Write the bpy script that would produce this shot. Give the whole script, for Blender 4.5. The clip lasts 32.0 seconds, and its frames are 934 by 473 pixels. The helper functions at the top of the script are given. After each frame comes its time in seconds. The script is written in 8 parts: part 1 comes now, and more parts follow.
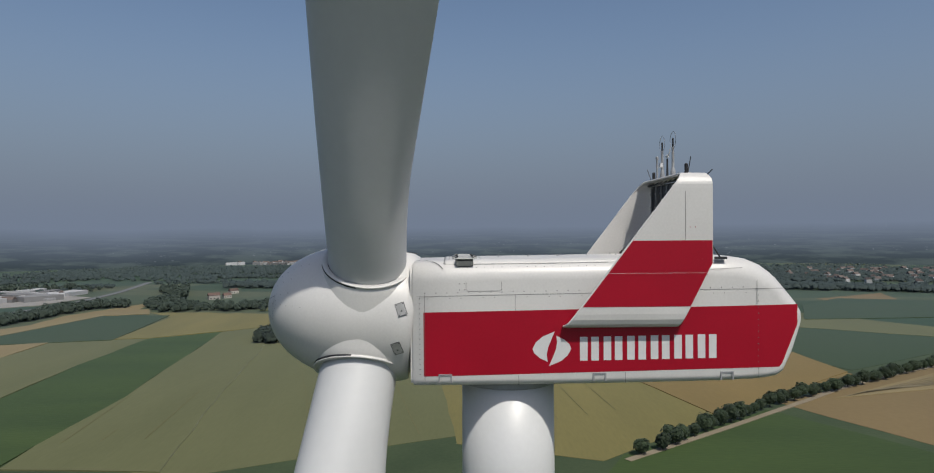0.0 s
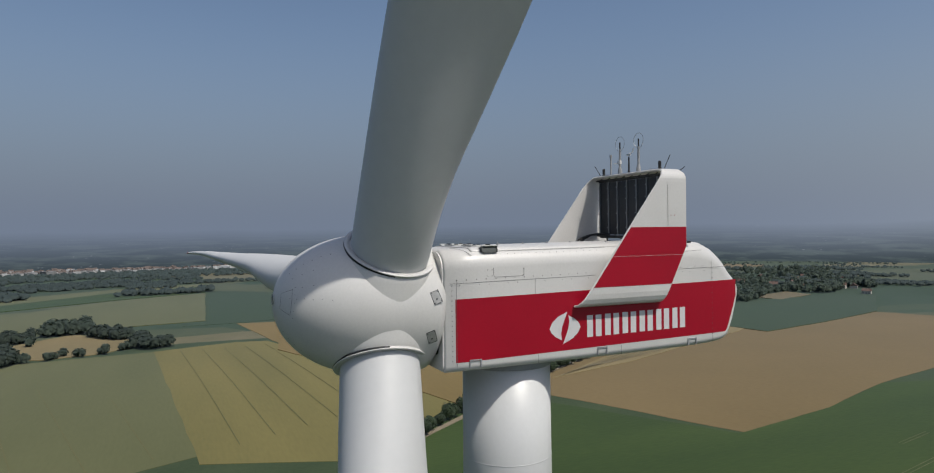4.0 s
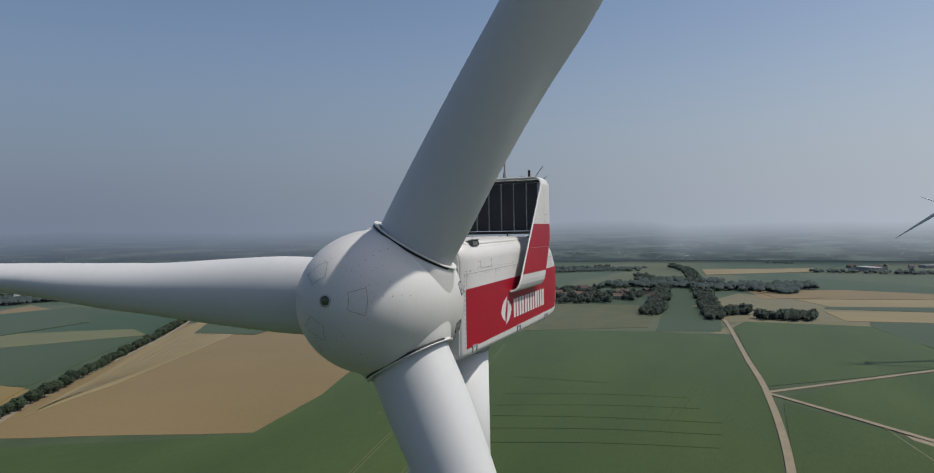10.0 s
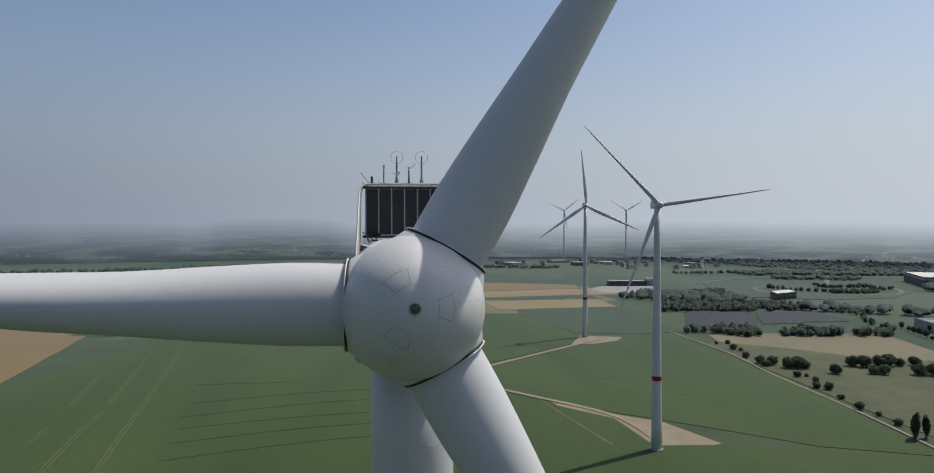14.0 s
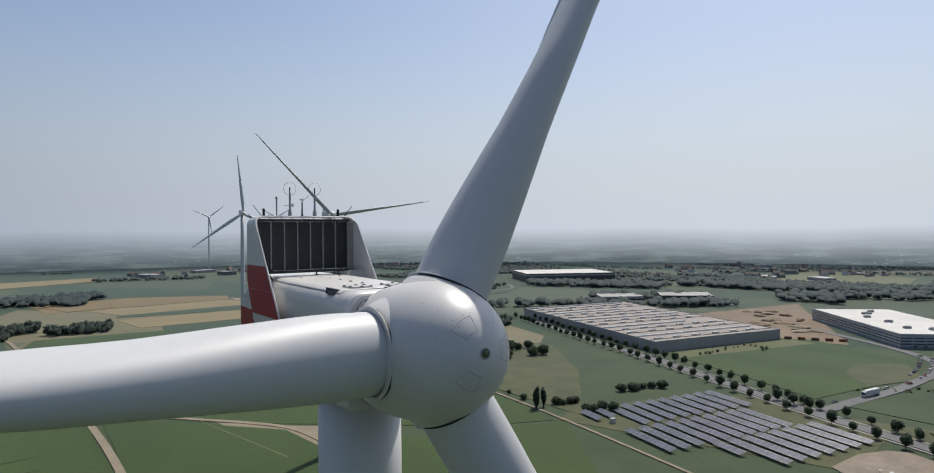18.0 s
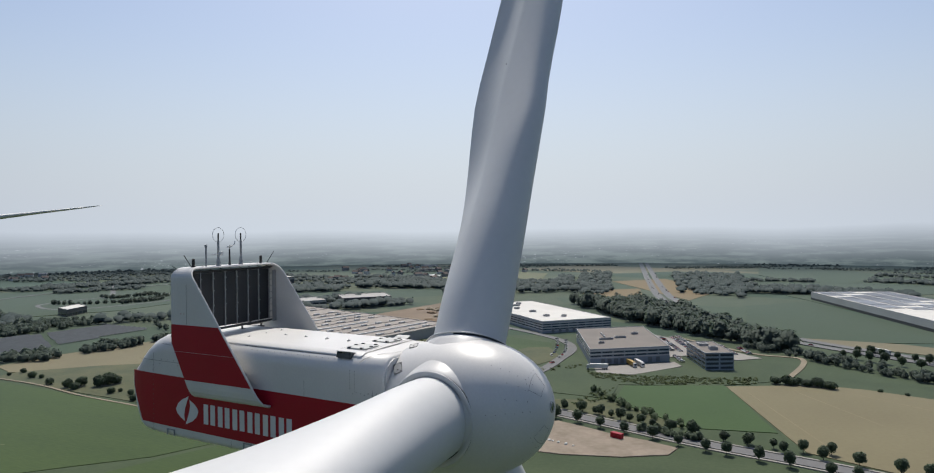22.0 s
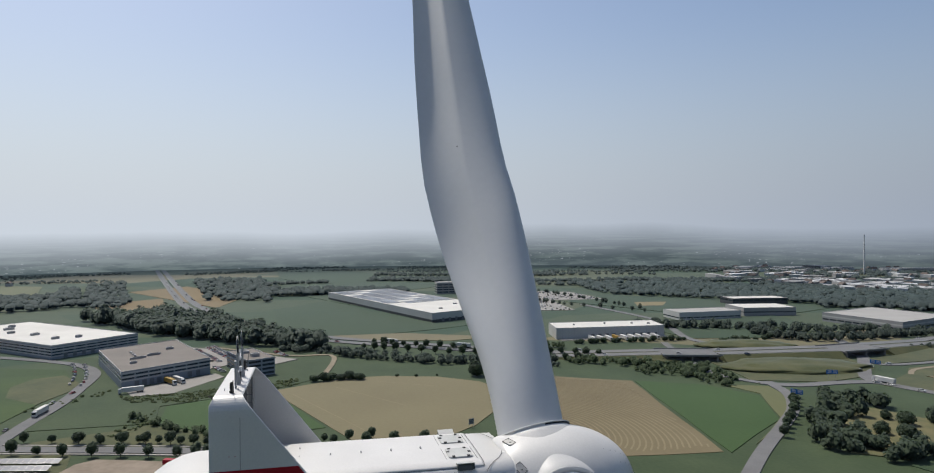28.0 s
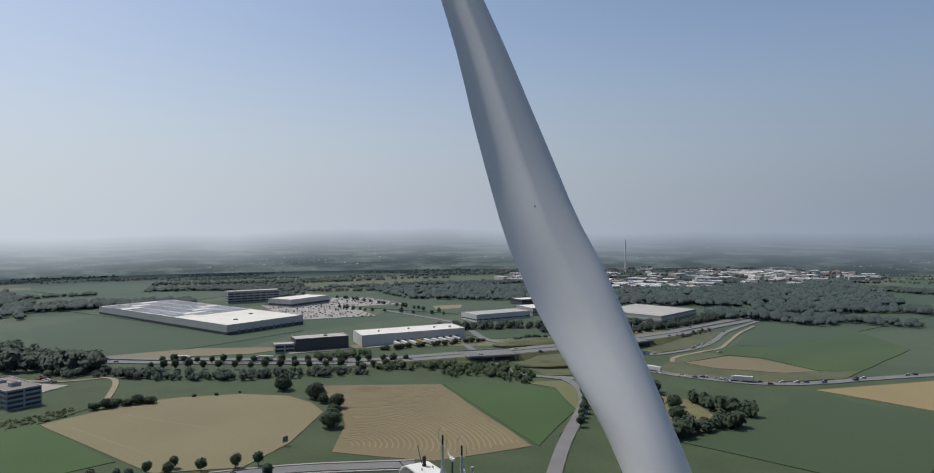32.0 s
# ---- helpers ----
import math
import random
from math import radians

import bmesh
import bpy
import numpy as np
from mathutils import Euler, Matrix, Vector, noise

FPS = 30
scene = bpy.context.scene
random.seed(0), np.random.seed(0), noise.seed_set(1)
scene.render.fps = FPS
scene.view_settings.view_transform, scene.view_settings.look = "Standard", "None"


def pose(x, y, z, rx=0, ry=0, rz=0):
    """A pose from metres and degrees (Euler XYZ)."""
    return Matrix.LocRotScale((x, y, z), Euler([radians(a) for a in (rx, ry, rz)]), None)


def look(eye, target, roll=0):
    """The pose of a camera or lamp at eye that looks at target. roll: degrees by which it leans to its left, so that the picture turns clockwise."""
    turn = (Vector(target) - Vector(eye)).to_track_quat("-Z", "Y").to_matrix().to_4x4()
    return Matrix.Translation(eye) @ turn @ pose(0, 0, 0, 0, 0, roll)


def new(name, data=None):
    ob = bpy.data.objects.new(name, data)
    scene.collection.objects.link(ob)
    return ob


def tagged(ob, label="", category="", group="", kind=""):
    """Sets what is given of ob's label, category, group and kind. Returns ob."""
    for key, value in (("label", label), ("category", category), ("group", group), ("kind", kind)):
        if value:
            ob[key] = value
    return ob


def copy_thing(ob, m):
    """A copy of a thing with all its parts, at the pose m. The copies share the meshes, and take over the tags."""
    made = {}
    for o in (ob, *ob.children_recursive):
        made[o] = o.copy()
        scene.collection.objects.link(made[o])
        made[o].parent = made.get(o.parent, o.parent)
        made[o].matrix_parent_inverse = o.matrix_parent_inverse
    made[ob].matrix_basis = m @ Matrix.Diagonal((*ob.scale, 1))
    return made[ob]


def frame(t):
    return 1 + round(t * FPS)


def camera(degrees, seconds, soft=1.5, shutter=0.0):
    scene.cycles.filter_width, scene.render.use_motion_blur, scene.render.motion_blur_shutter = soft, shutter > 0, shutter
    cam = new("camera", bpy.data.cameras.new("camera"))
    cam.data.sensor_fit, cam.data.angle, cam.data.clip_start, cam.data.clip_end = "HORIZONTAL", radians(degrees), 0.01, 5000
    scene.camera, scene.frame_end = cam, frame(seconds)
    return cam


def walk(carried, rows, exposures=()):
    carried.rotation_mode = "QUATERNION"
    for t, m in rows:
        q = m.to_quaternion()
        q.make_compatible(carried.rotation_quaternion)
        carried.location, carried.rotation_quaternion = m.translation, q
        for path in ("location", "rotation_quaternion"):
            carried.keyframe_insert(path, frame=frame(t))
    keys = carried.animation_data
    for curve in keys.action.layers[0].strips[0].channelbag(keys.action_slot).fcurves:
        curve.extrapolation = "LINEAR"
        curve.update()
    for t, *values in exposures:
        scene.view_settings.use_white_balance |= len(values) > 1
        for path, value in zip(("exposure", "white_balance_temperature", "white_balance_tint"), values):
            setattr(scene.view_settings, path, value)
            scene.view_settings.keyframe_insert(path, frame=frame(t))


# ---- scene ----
cam = camera(70.1, 32.0, 1.1)
PATH = [
    (0, (23.744, -1.829, 98.328), (21.744, -1.795, 98.306), -0.4),
    (0.5, (23.778, -2.879, 98.243), (21.782, -2.744, 98.221), -0.4),
    (1, (23.765, -4.0, 98.189), (21.778, -3.767, 98.168), -0.4),
    (1.5, (23.66, -5.157, 98.146), (21.687, -4.829, 98.126), -0.4),
    (2, (23.479, -6.333, 98.092), (21.525, -5.908, 98.071), -0.4),
    (2.5, (23.249, -7.569, 98.041), (21.319, -7.047, 98.022), -0.4),
    (3, (22.967, -8.841, 98.001), (21.065, -8.223, 97.984), -0.6),
    (3.5, (22.582, -10.098, 97.958), (20.715, -9.38, 97.939), -0.7),
    (5.5, (20.516, -15.159, 97.78), (18.832, -14.081, 97.758), -0.6),
    (6, (19.859, -16.379, 97.744), (18.241, -15.204, 97.722), -0.6),
    (6.5, (19.081, -17.587, 97.715), (17.543, -16.309, 97.693), -0.7),
    (7, (18.258, -18.775, 97.706), (16.818, -17.387, 97.683), -0.7),
    (7.5, (17.332, -19.882, 97.713), (15.999, -18.391, 97.691), -0.8),
    (8, (16.232, -20.868, 97.704), (15.008, -19.286, 97.681), -0.8),
    (8.5, (14.916, -21.875, 97.734), (13.816, -20.205, 97.706), -0.4),
    (9, (13.696, -22.712, 97.737), (12.708, -20.973, 97.712), -0.5),
    (9.5, (12.375, -23.491, 97.695), (11.501, -21.692, 97.673), -0.8),
    (10, (11.025, -24.227, 97.69), (10.256, -22.381, 97.671), -1.0),
    (10.5, (9.664, -24.883, 97.706), (9.007, -22.994, 97.687), -1.1),
    (11, (8.277, -25.461, 97.731), (7.734, -23.537, 97.713), -1.2),
    (11.5, (6.872, -25.928, 97.78), (6.452, -23.972, 97.76), -1.2),
    (12, (5.464, -26.281, 97.835), (5.181, -24.301, 97.813), -1.1),
    (12.5, (4.083, -26.568, 97.915), (3.922, -24.575, 97.889), -0.9),
    (13, (2.721, -26.81, 97.971), (2.676, -24.81, 97.941), -0.4),
    (13.5, (1.357, -26.965, 98.033), (1.424, -24.966, 98.0), -0.2),
    (14, (-0.111, -26.972, 98.098), (0.063, -24.98, 98.063), -0.1),
    (14.5, (-1.594, -26.843, 98.165), (-1.317, -24.863, 98.133), -0.4),
    (16.5, (-7.486, -25.977, 98.792), (-6.662, -24.155, 98.765), -0.2),
    (17, (-8.925, -25.643, 98.957), (-7.983, -23.879, 98.938), -0.5),
    (17.5, (-10.329, -25.048, 99.179), (-9.284, -23.343, 99.161), -0.6),
    (18, (-11.629, -24.279, 99.428), (-10.486, -22.638, 99.408), -0.4),
    (18.5, (-12.878, -23.487, 99.665), (-11.625, -21.929, 99.645), -0.4),
    (19, (-14.096, -22.662, 99.936), (-12.74, -21.192, 99.915), -0.3),
    (19.5, (-15.29, -21.72, 100.197), (-13.843, -20.34, 100.175), -0.2),
    (20, (-16.448, -20.704, 100.448), (-14.924, -19.409, 100.427), -0.3),
    (20.5, (-17.543, -19.672, 100.73), (-15.946, -18.468, 100.71), -0.3),
    (21, (-18.565, -18.566, 100.975), (-16.902, -17.455, 100.958), -0.4),
    (21.5, (-19.476, -17.306, 101.232), (-17.756, -16.286, 101.214), -0.4),
    (22, (-20.263, -15.953, 101.504), (-18.49, -15.029, 101.485), -0.5),
    (22.5, (-20.938, -14.536, 101.805), (-19.111, -13.721, 101.784), -0.3),
    (23, (-21.562, -13.085, 102.103), (-19.688, -12.385, 102.084), -0.4),
    (23.5, (-22.204, -11.608, 102.367), (-20.294, -11.015, 102.348), -0.4),
    (24, (-22.763, -10.071, 102.668), (-20.823, -9.586, 102.648), -0.2),
    (24.5, (-23.177, -8.499, 102.94), (-21.21, -8.135, 102.923), -0.5),
    (26.5, (-23.88, -1.759, 104.232), (-21.883, -1.874, 104.212), -0.1),
    (27, (-23.869, -0.131, 104.496), (-21.882, -0.355, 104.479), -0.2),
    (27.5, (-23.765, 1.539, 104.79), (-21.793, 1.209, 104.773), -0.1),
    (28, (-23.509, 3.219, 105.098), (-21.557, 2.782, 105.081), -0.3),
    (28.5, (-23.18, 4.836, 105.423), (-21.253, 4.301, 105.407), -0.2),
    (29, (-22.723, 6.531, 105.77), (-20.822, 5.91, 105.755), -0.3),
    (29.5, (-22.149, 8.16, 106.111), (-20.278, 7.455, 106.097), -0.4),
    (30, (-21.505, 9.738, 106.455), (-19.665, 8.953, 106.441), -0.3),
    (30.5, (-20.8, 11.318, 106.782), (-18.995, 10.458, 106.769), -0.3),
    (31, (-19.992, 12.858, 107.137), (-18.219, 11.932, 107.126), -0.3),
    (31.5, (-19.064, 14.357, 107.482), (-17.319, 13.38, 107.472), -0.3),
    (32, (-18.088, 15.813, 107.849), (-16.365, 14.799, 107.841), -0.3),
]
walk(cam, [(t, look(eye, target, roll)) for t, eye, target, roll in PATH], exposures=[(0, -0.22), (9, -0.15), (13, -0.08), (18, 0.07), (23, 0.14), (28, 0.07), (32, 0.04)])

# ---- world and light ----
SUN_EL, SUN_AZ = radians(58), radians(27)     # azimuth counted from +X towards +Y
sun_dir = Vector((math.cos(SUN_EL) * math.cos(SUN_AZ), math.cos(SUN_EL) * math.sin(SUN_AZ), math.sin(SUN_EL)))
world = bpy.data.worlds.new("sky")
scene.world = world
world.use_nodes = True
wn = world.node_tree
sky = wn.nodes.new("ShaderNodeTexSky")
sky.sky_type = "NISHITA"
sky.sun_disc = False
sky.sun_elevation = SUN_EL
sky.sun_rotation = math.pi / 2 - SUN_AZ
sky.altitude = 100
sky.air_density, sky.dust_density, sky.ozone_density = 0.95, 2.3, 1.5
wn.links.new(sky.outputs[0], wn.nodes["Background"].inputs[0])
wn.nodes["Background"].inputs[1].default_value = 0.11
sun = new("sun", bpy.data.lights.new("sun", "SUN"))
sun.data.energy, sun.data.angle, sun.data.color = 4.0, radians(0.6), (1.0, 0.95, 0.87)
sun.matrix_world = look((0, 0, 300), Vector((0, 0, 300)) - sun_dir)

# ---- helpers ----


def thing(name, loc, label, category, group="", kind=""):
    ob = new(name)
    ob.empty_display_size = 0.2
    ob.location = loc
    return tagged(ob, label, category, group, kind)


def part(name, bm, material, parent=None, label="", smooth=False):
    """Link a bmesh as one mesh object under a thing."""
    me = bpy.data.meshes.new(name)
    bm.to_mesh(me)
    bm.free()
    me.materials.append(material)
    if smooth:
        me.shade_smooth()
    ob = new(name, me)
    if parent:
        ob.parent = parent
    return tagged(ob, label)


def pydata(name, verts, faces, material, parent=None, label="", smooth=False):
    me = bpy.data.meshes.new(name)
    me.from_pydata([tuple(v) for v in verts], [], [tuple(f) for f in faces])
    me.materials.append(material)
    if smooth:
        me.shade_smooth()
    ob = new(name, me)
    if parent:
        ob.parent = parent
    return tagged(ob, label)


def box(bm, x0, x1, y0, y1, z0, z1, m=None):
    vs = [bm.verts.new((x, y, z)) for z in (z0, z1) for y in (y0, y1) for x in (x0, x1)]
    for f in ((0, 2, 3, 1), (4, 5, 7, 6), (0, 1, 5, 4), (2, 6, 7, 3), (0, 4, 6, 2), (1, 3, 7, 5)):
        bm.faces.new([vs[i] for i in f])
    if m is not None:
        for v in vs:
            v.co = m @ v.co
    return vs


def bevelled(bm, width, segments=2):
    bmesh.ops.bevel(bm, geom=list(bm.edges), offset=width, segments=segments, affect="EDGES", profile=0.5)
    return bm


def lathe(bm, profile, n=32, m=None, caps=True):
    """Revolve (radius, height) pairs round Z."""
    rings = []
    for r, z in profile:
        if r < 1e-5:
            rings.append([bm.verts.new((0, 0, z))])
        else:
            rings.append([bm.verts.new((r * math.cos(2 * math.pi * k / n), r * math.sin(2 * math.pi * k / n), z)) for k in range(n)])
    for a, b in zip(rings, rings[1:]):
        for k in range(n):
            j = (k + 1) % n
            if len(a) == 1:
                bm.faces.new((a[0], b[k], b[j])[::-1])
            elif len(b) == 1:
                bm.faces.new((a[k], a[j], b[0]))
            else:
                bm.faces.new((a[k], a[j], b[j], b[k]))
    if caps:
        if len(rings[0]) > 1:
            bm.faces.new(rings[0][::-1])
        if len(rings[-1]) > 1:
            bm.faces.new(rings[-1])
    if m is not None:
        for ring in rings:
            for v in ring:
                v.co = m @ v.co
    return bm


def tube(bm, points, radius, n=8):
    """A round bar along a line of points."""
    pts = [Vector(p) for p in points]
    rings = []
    for i, p in enumerate(pts):
        d = (pts[min(i + 1, len(pts) - 1)] - pts[max(i - 1, 0)]).normalized()
        q = d.to_track_quat("Z", "Y").to_matrix()
        r = radius[i] if isinstance(radius, (list, tuple)) else radius
        rings.append([bm.verts.new(p + q @ Vector((r * math.cos(2 * math.pi * k / n), r * math.sin(2 * math.pi * k / n), 0))) for k in range(n)])
    for a, b in zip(rings, rings[1:]):
        for k in range(n):
            bm.faces.new((a[k], a[(k + 1) % n], b[(k + 1) % n], b[k]))
    bm.faces.new(rings[0][::-1])
    bm.faces.new(rings[-1])
    return bm


def prism(bm, outline, a, b, axis="z"):
    """A plate with the given outline between a and b along an axis."""
    put = {"z": lambda u, v, w: (u, v, w), "x": lambda u, v, w: (w, u, v), "y": lambda u, v, w: (u, w, v)}[axis]
    lo = [bm.verts.new(put(u, v, a)) for u, v in outline]
    hi = [bm.verts.new(put(u, v, b)) for u, v in outline]
    n = len(outline)
    bm.faces.new(lo[::-1])
    bm.faces.new(hi)
    for k in range(n):
        bm.faces.new((lo[k], lo[(k + 1) % n], hi[(k + 1) % n], hi[k]))
    bmesh.ops.recalc_face_normals(bm, faces=bm.faces[-(n + 2):])
    return bm


# ---- materials ----
# darkens every base colour to offset the raised sun strength
COLOUR_SCALE = 0.74


def material(name, colour, rough=0.6, vary=0.15, scale=3.0, fine=25.0, bump=0.05, metal=0.0, spec=0.5, object_space=True, sheen=0.0, tint=None, random_tint=0.0, stretch=None, coat=0.0):
    """A surface with colour variation at two scales, grain and bump; base colours are scaled down to suit the strong
    sun.
    """
    colour = tuple(c * COLOUR_SCALE for c in colour)
    tint = tuple(c * COLOUR_SCALE for c in tint) if tint else None
    m = bpy.data.materials.new(name)
    m.use_nodes = True
    nt = m.node_tree
    b = nt.nodes["Principled BSDF"]
    co = nt.nodes.new("ShaderNodeTexCoord").outputs["Object"] if object_space else nt.nodes.new("ShaderNodeNewGeometry").outputs["Position"]
    if stretch:
        mp = nt.nodes.new("ShaderNodeMapping")
        mp.inputs["Rotation"].default_value = (0, 0, stretch[0])
        mp.inputs["Scale"].default_value = (stretch[1], stretch[2], 1)
        nt.links.new(co, mp.inputs[0])
        co = mp.outputs[0]
    n1, n2 = nt.nodes.new("ShaderNodeTexNoise"), nt.nodes.new("ShaderNodeTexNoise")
    for n, s, d in ((n1, scale, 5), (n2, fine, 3)):
        n.inputs["Scale"].default_value, n.inputs["Detail"].default_value = s, d
        nt.links.new(co, n.inputs["Vector"])
    add = nt.nodes.new("ShaderNodeMath")
    add.operation = "MULTIPLY_ADD"
    nt.links.new(n2.outputs[0], add.inputs[0])
    add.inputs[1].default_value = 0.5
    nt.links.new(n1.outputs[0], add.inputs[2])
    ramp = nt.nodes.new("ShaderNodeValToRGB")
    c = Vector(colour[:3])
    d = Vector(tint) if tint else c * (1 - vary)
    e = ramp.color_ramp.elements
    e[0].position, e[1].position = 0.5, 1.0
    e[0].color = (*(d if tint else c * (1 - vary)), 1)
    e[1].color = (*(c if tint else c * (1 + vary * 0.5)), 1)
    nt.links.new(add.outputs[0], ramp.inputs[0])
    out = ramp.outputs[0]
    if random_tint:
        info = nt.nodes.new("ShaderNodeObjectInfo")
        hsv = nt.nodes.new("ShaderNodeHueSaturation")
        mr = nt.nodes.new("ShaderNodeMapRange")
        nt.links.new(info.outputs["Random"], mr.inputs[0])
        mr.inputs[3].default_value, mr.inputs[4].default_value = 1 - random_tint, 1 + random_tint
        nt.links.new(mr.outputs[0], hsv.inputs["Value"])
        nt.links.new(out, hsv.inputs["Color"])
        out = hsv.outputs[0]
    nt.links.new(out, b.inputs["Base Color"])
    b.inputs["Roughness"].default_value = rough
    b.inputs["Metallic"].default_value = metal
    b.inputs["Specular IOR Level"].default_value = spec
    b.inputs["Sheen Weight"].default_value = sheen
    b.inputs["Coat Weight"].default_value = coat
    b.inputs["Coat Roughness"].default_value = 0.15
    if bump:
        bp = nt.nodes.new("ShaderNodeBump")
        bp.inputs["Strength"].default_value = bump
        bp.inputs["Distance"].default_value = 0.02 if object_space else 0.3
        nt.links.new(add.outputs[0], bp.inputs["Height"])
        nt.links.new(bp.outputs[0], b.inputs["Normal"])
    return m


WHITE = material("white_gelcoat", (0.765, 0.755, 0.73), 0.38, 0.1, 0.35, 14, 0.015)
BLADE = material("blade_paint", (0.70, 0.71, 0.71), 0.5, 0.05, 0.12, 3, 0.01)
TOWER = material("tower_paint", (0.74, 0.75, 0.75), 0.4, 0.05, 0.2, 6, 0.01)
ALU = material("plain_aluminium", (0.5, 0.5, 0.48), 0.45, 0.2, 4, 30, 0.03, metal=0.4)
RED = material("red_paint", (0.41, 0.003, 0.021), 0.42, 0.1, 0.4, 12, 0.01, spec=0.3)
LOGO = material("white_film", (0.8, 0.8, 0.8), 0.4, 0.04, 2, 30, 0.01)
BLACK = material("black_rubber", (0.012, 0.012, 0.014), 0.6, 0.3, 3, 30, 0.05)
RADIATOR = material("radiator_core", (0.022, 0.023, 0.026), 0.55, 0.35, 1.2, 60, 0.2)
STEEL = material("galvanised_steel", (0.42, 0.43, 0.44), 0.4, 0.2, 4, 40, 0.05, metal=0.7)
DARK = material("dark_metal", (0.05, 0.052, 0.055), 0.5, 0.25, 3, 30, 0.05, metal=0.3)
GREYPAINT = material("grey_paint", (0.36, 0.37, 0.38), 0.5, 0.12, 2, 20, 0.03)
GLASS_AMBER = material("smoked_glass", (0.09, 0.12, 0.05), 0.08, 0.1, 2, 10, 0)

# ---- the near wind turbine ----
HUB = Vector((0.0, -5.15, 95.4))
ROTOR = Matrix.Translation((0.024, -5.261, 95.437)) @ pose(0, 0, 0, -6.26, 0, 0.96)
turbine = thing("wind_turbine", (0, 0, 0), "white wind turbine with red side stripes, rotor standing still", "wind turbine")

bm = bmesh.new()
lathe(bm, [(2.15 - 0.52 * k / 24, 93.05 * k / 24) for k in range(25)], 64)
tower = part("tower", bm, TOWER, turbine, "white tapered steel tower", True)
for z in (30.0, 62.0, 89.6):
    bm = bmesh.new()
    r = 2.15 - 0.52 * z / 93.05
    lathe(bm, [(r + 0.002, z - 0.02), (r + 0.008, z - 0.012), (r + 0.008, z + 0.012), (r + 0.002, z + 0.02)], 64, caps=False)
    part("flange_seam", bm, TOWER, tower)
bm = bmesh.new()
lathe(bm, [(1.66, 92.95), (1.7, 93.0), (1.7, 93.2), (1.6, 93.25)], 48)
part("yaw_ring", bm, GREYPAINT, turbine)


def rounded_section(hw, z0, z1, rt, rb, n=9):
    """Outline (x, z) of a box with rounded top and bottom corners."""
    pts = []
    for cx, cz, r, a0 in ((hw - rt, z1 - rt, rt, 0), (-hw + rt, z1 - rt, rt, 90), (-hw + rb, z0 + rb, rb, 180), (hw - rb, z0 + rb, rb, 270)):
        for k in range(n):
            a = radians(a0 + 90 * k / (n - 1))
            pts.append((cx + r * math.cos(a), cz + r * math.sin(a)))
    return pts


# body: sections along Y (y, half width, bottom, top, top radius)
secs = [(-3.28, 1.98, 93.26, 97.18, 0.62), (-3.22, 2.05, 93.2, 97.26, 0.66), (-2.0, 2.07, 93.2, 97.28, 0.66), (1.0, 2.07, 93.2, 97.3, 0.66),
        (4.0, 2.07, 93.22, 97.33, 0.66), (6.8, 2.07, 93.26, 97.36, 0.66), (7.4, 2.07, 93.28, 97.36, 0.68), (7.9, 2.06, 93.3, 97.28, 0.72), (8.4, 2.05, 93.34, 97.08, 0.8),
        (8.75, 2.03, 93.4, 96.85, 0.88), (8.95, 2.02, 93.52, 96.68, 0.92), (9.25, 1.98, 94.1, 96.35, 0.95), (9.5, 1.92, 94.75, 95.9, 0.5), (9.62, 1.85, 95.05, 95.6, 0.2)]
bm = bmesh.new()
rings = []
for y, hw, z0, z1, rt in secs:
    rings.append([bm.verts.new((x, y, z)) for x, z in rounded_section(hw, z0, z1, rt, min(0.24, (z1 - z0) / 3))])
for a, b in zip(rings, rings[1:]):
    for k in range(len(a)):
        j = (k + 1) % len(a)
        bm.faces.new((a[k], b[k], b[j], a[j]))
bm.faces.new(rings[0])
bm.faces.new(rings[-1][::-1])
bmesh.ops.recalc_face_normals(bm, faces=bm.faces)
nacelle = part("nacelle", bm, WHITE, turbine, "white fibreglass nacelle housing with rounded tail", True)


def side_x(y):
    """Half width of the body at y."""
    for (ya, ha, *_), (yb, hb, *_) in zip(secs, secs[1:]):
        if ya <= y <= yb:
            return ha + (hb - ha) * (y - ya) / (yb - ya)
    return 1.85


def disc(bm, p, n, r, k=6):
    """A low bolt head at p, facing n."""
    q = Vector(n).to_track_quat("Z", "Y").to_matrix()
    top = [bm.verts.new(Vector(p) + q @ Vector((r * math.cos(2 * math.pi * i / k), r * math.sin(2 * math.pi * i / k), r * 0.5))) for i in range(k)]
    low = [bm.verts.new(Vector(p) + q @ Vector((1.2 * r * math.cos(2 * math.pi * i / k), 1.2 * r * math.sin(2 * math.pi * i / k), -0.01))) for i in range(k)]
    bm.faces.new(top)
    for i in range(k):
        bm.faces.new((low[i], low[(i + 1) % k], top[(i + 1) % k], top[i]))


def ribbon(bm, pts, n, w, h=0.004):
    """A narrow raised line over a surface with normal n."""
    n = Vector(n).normalized()
    for a, b in zip(pts, pts[1:]):
        a, b = Vector(a), Vector(b)
        s = (b - a).cross(n).normalized() * w / 2
        vs = [bm.verts.new(p + n * h) for p in (a - s, a + s, b + s, b - s)]
        bm.faces.new(vs)


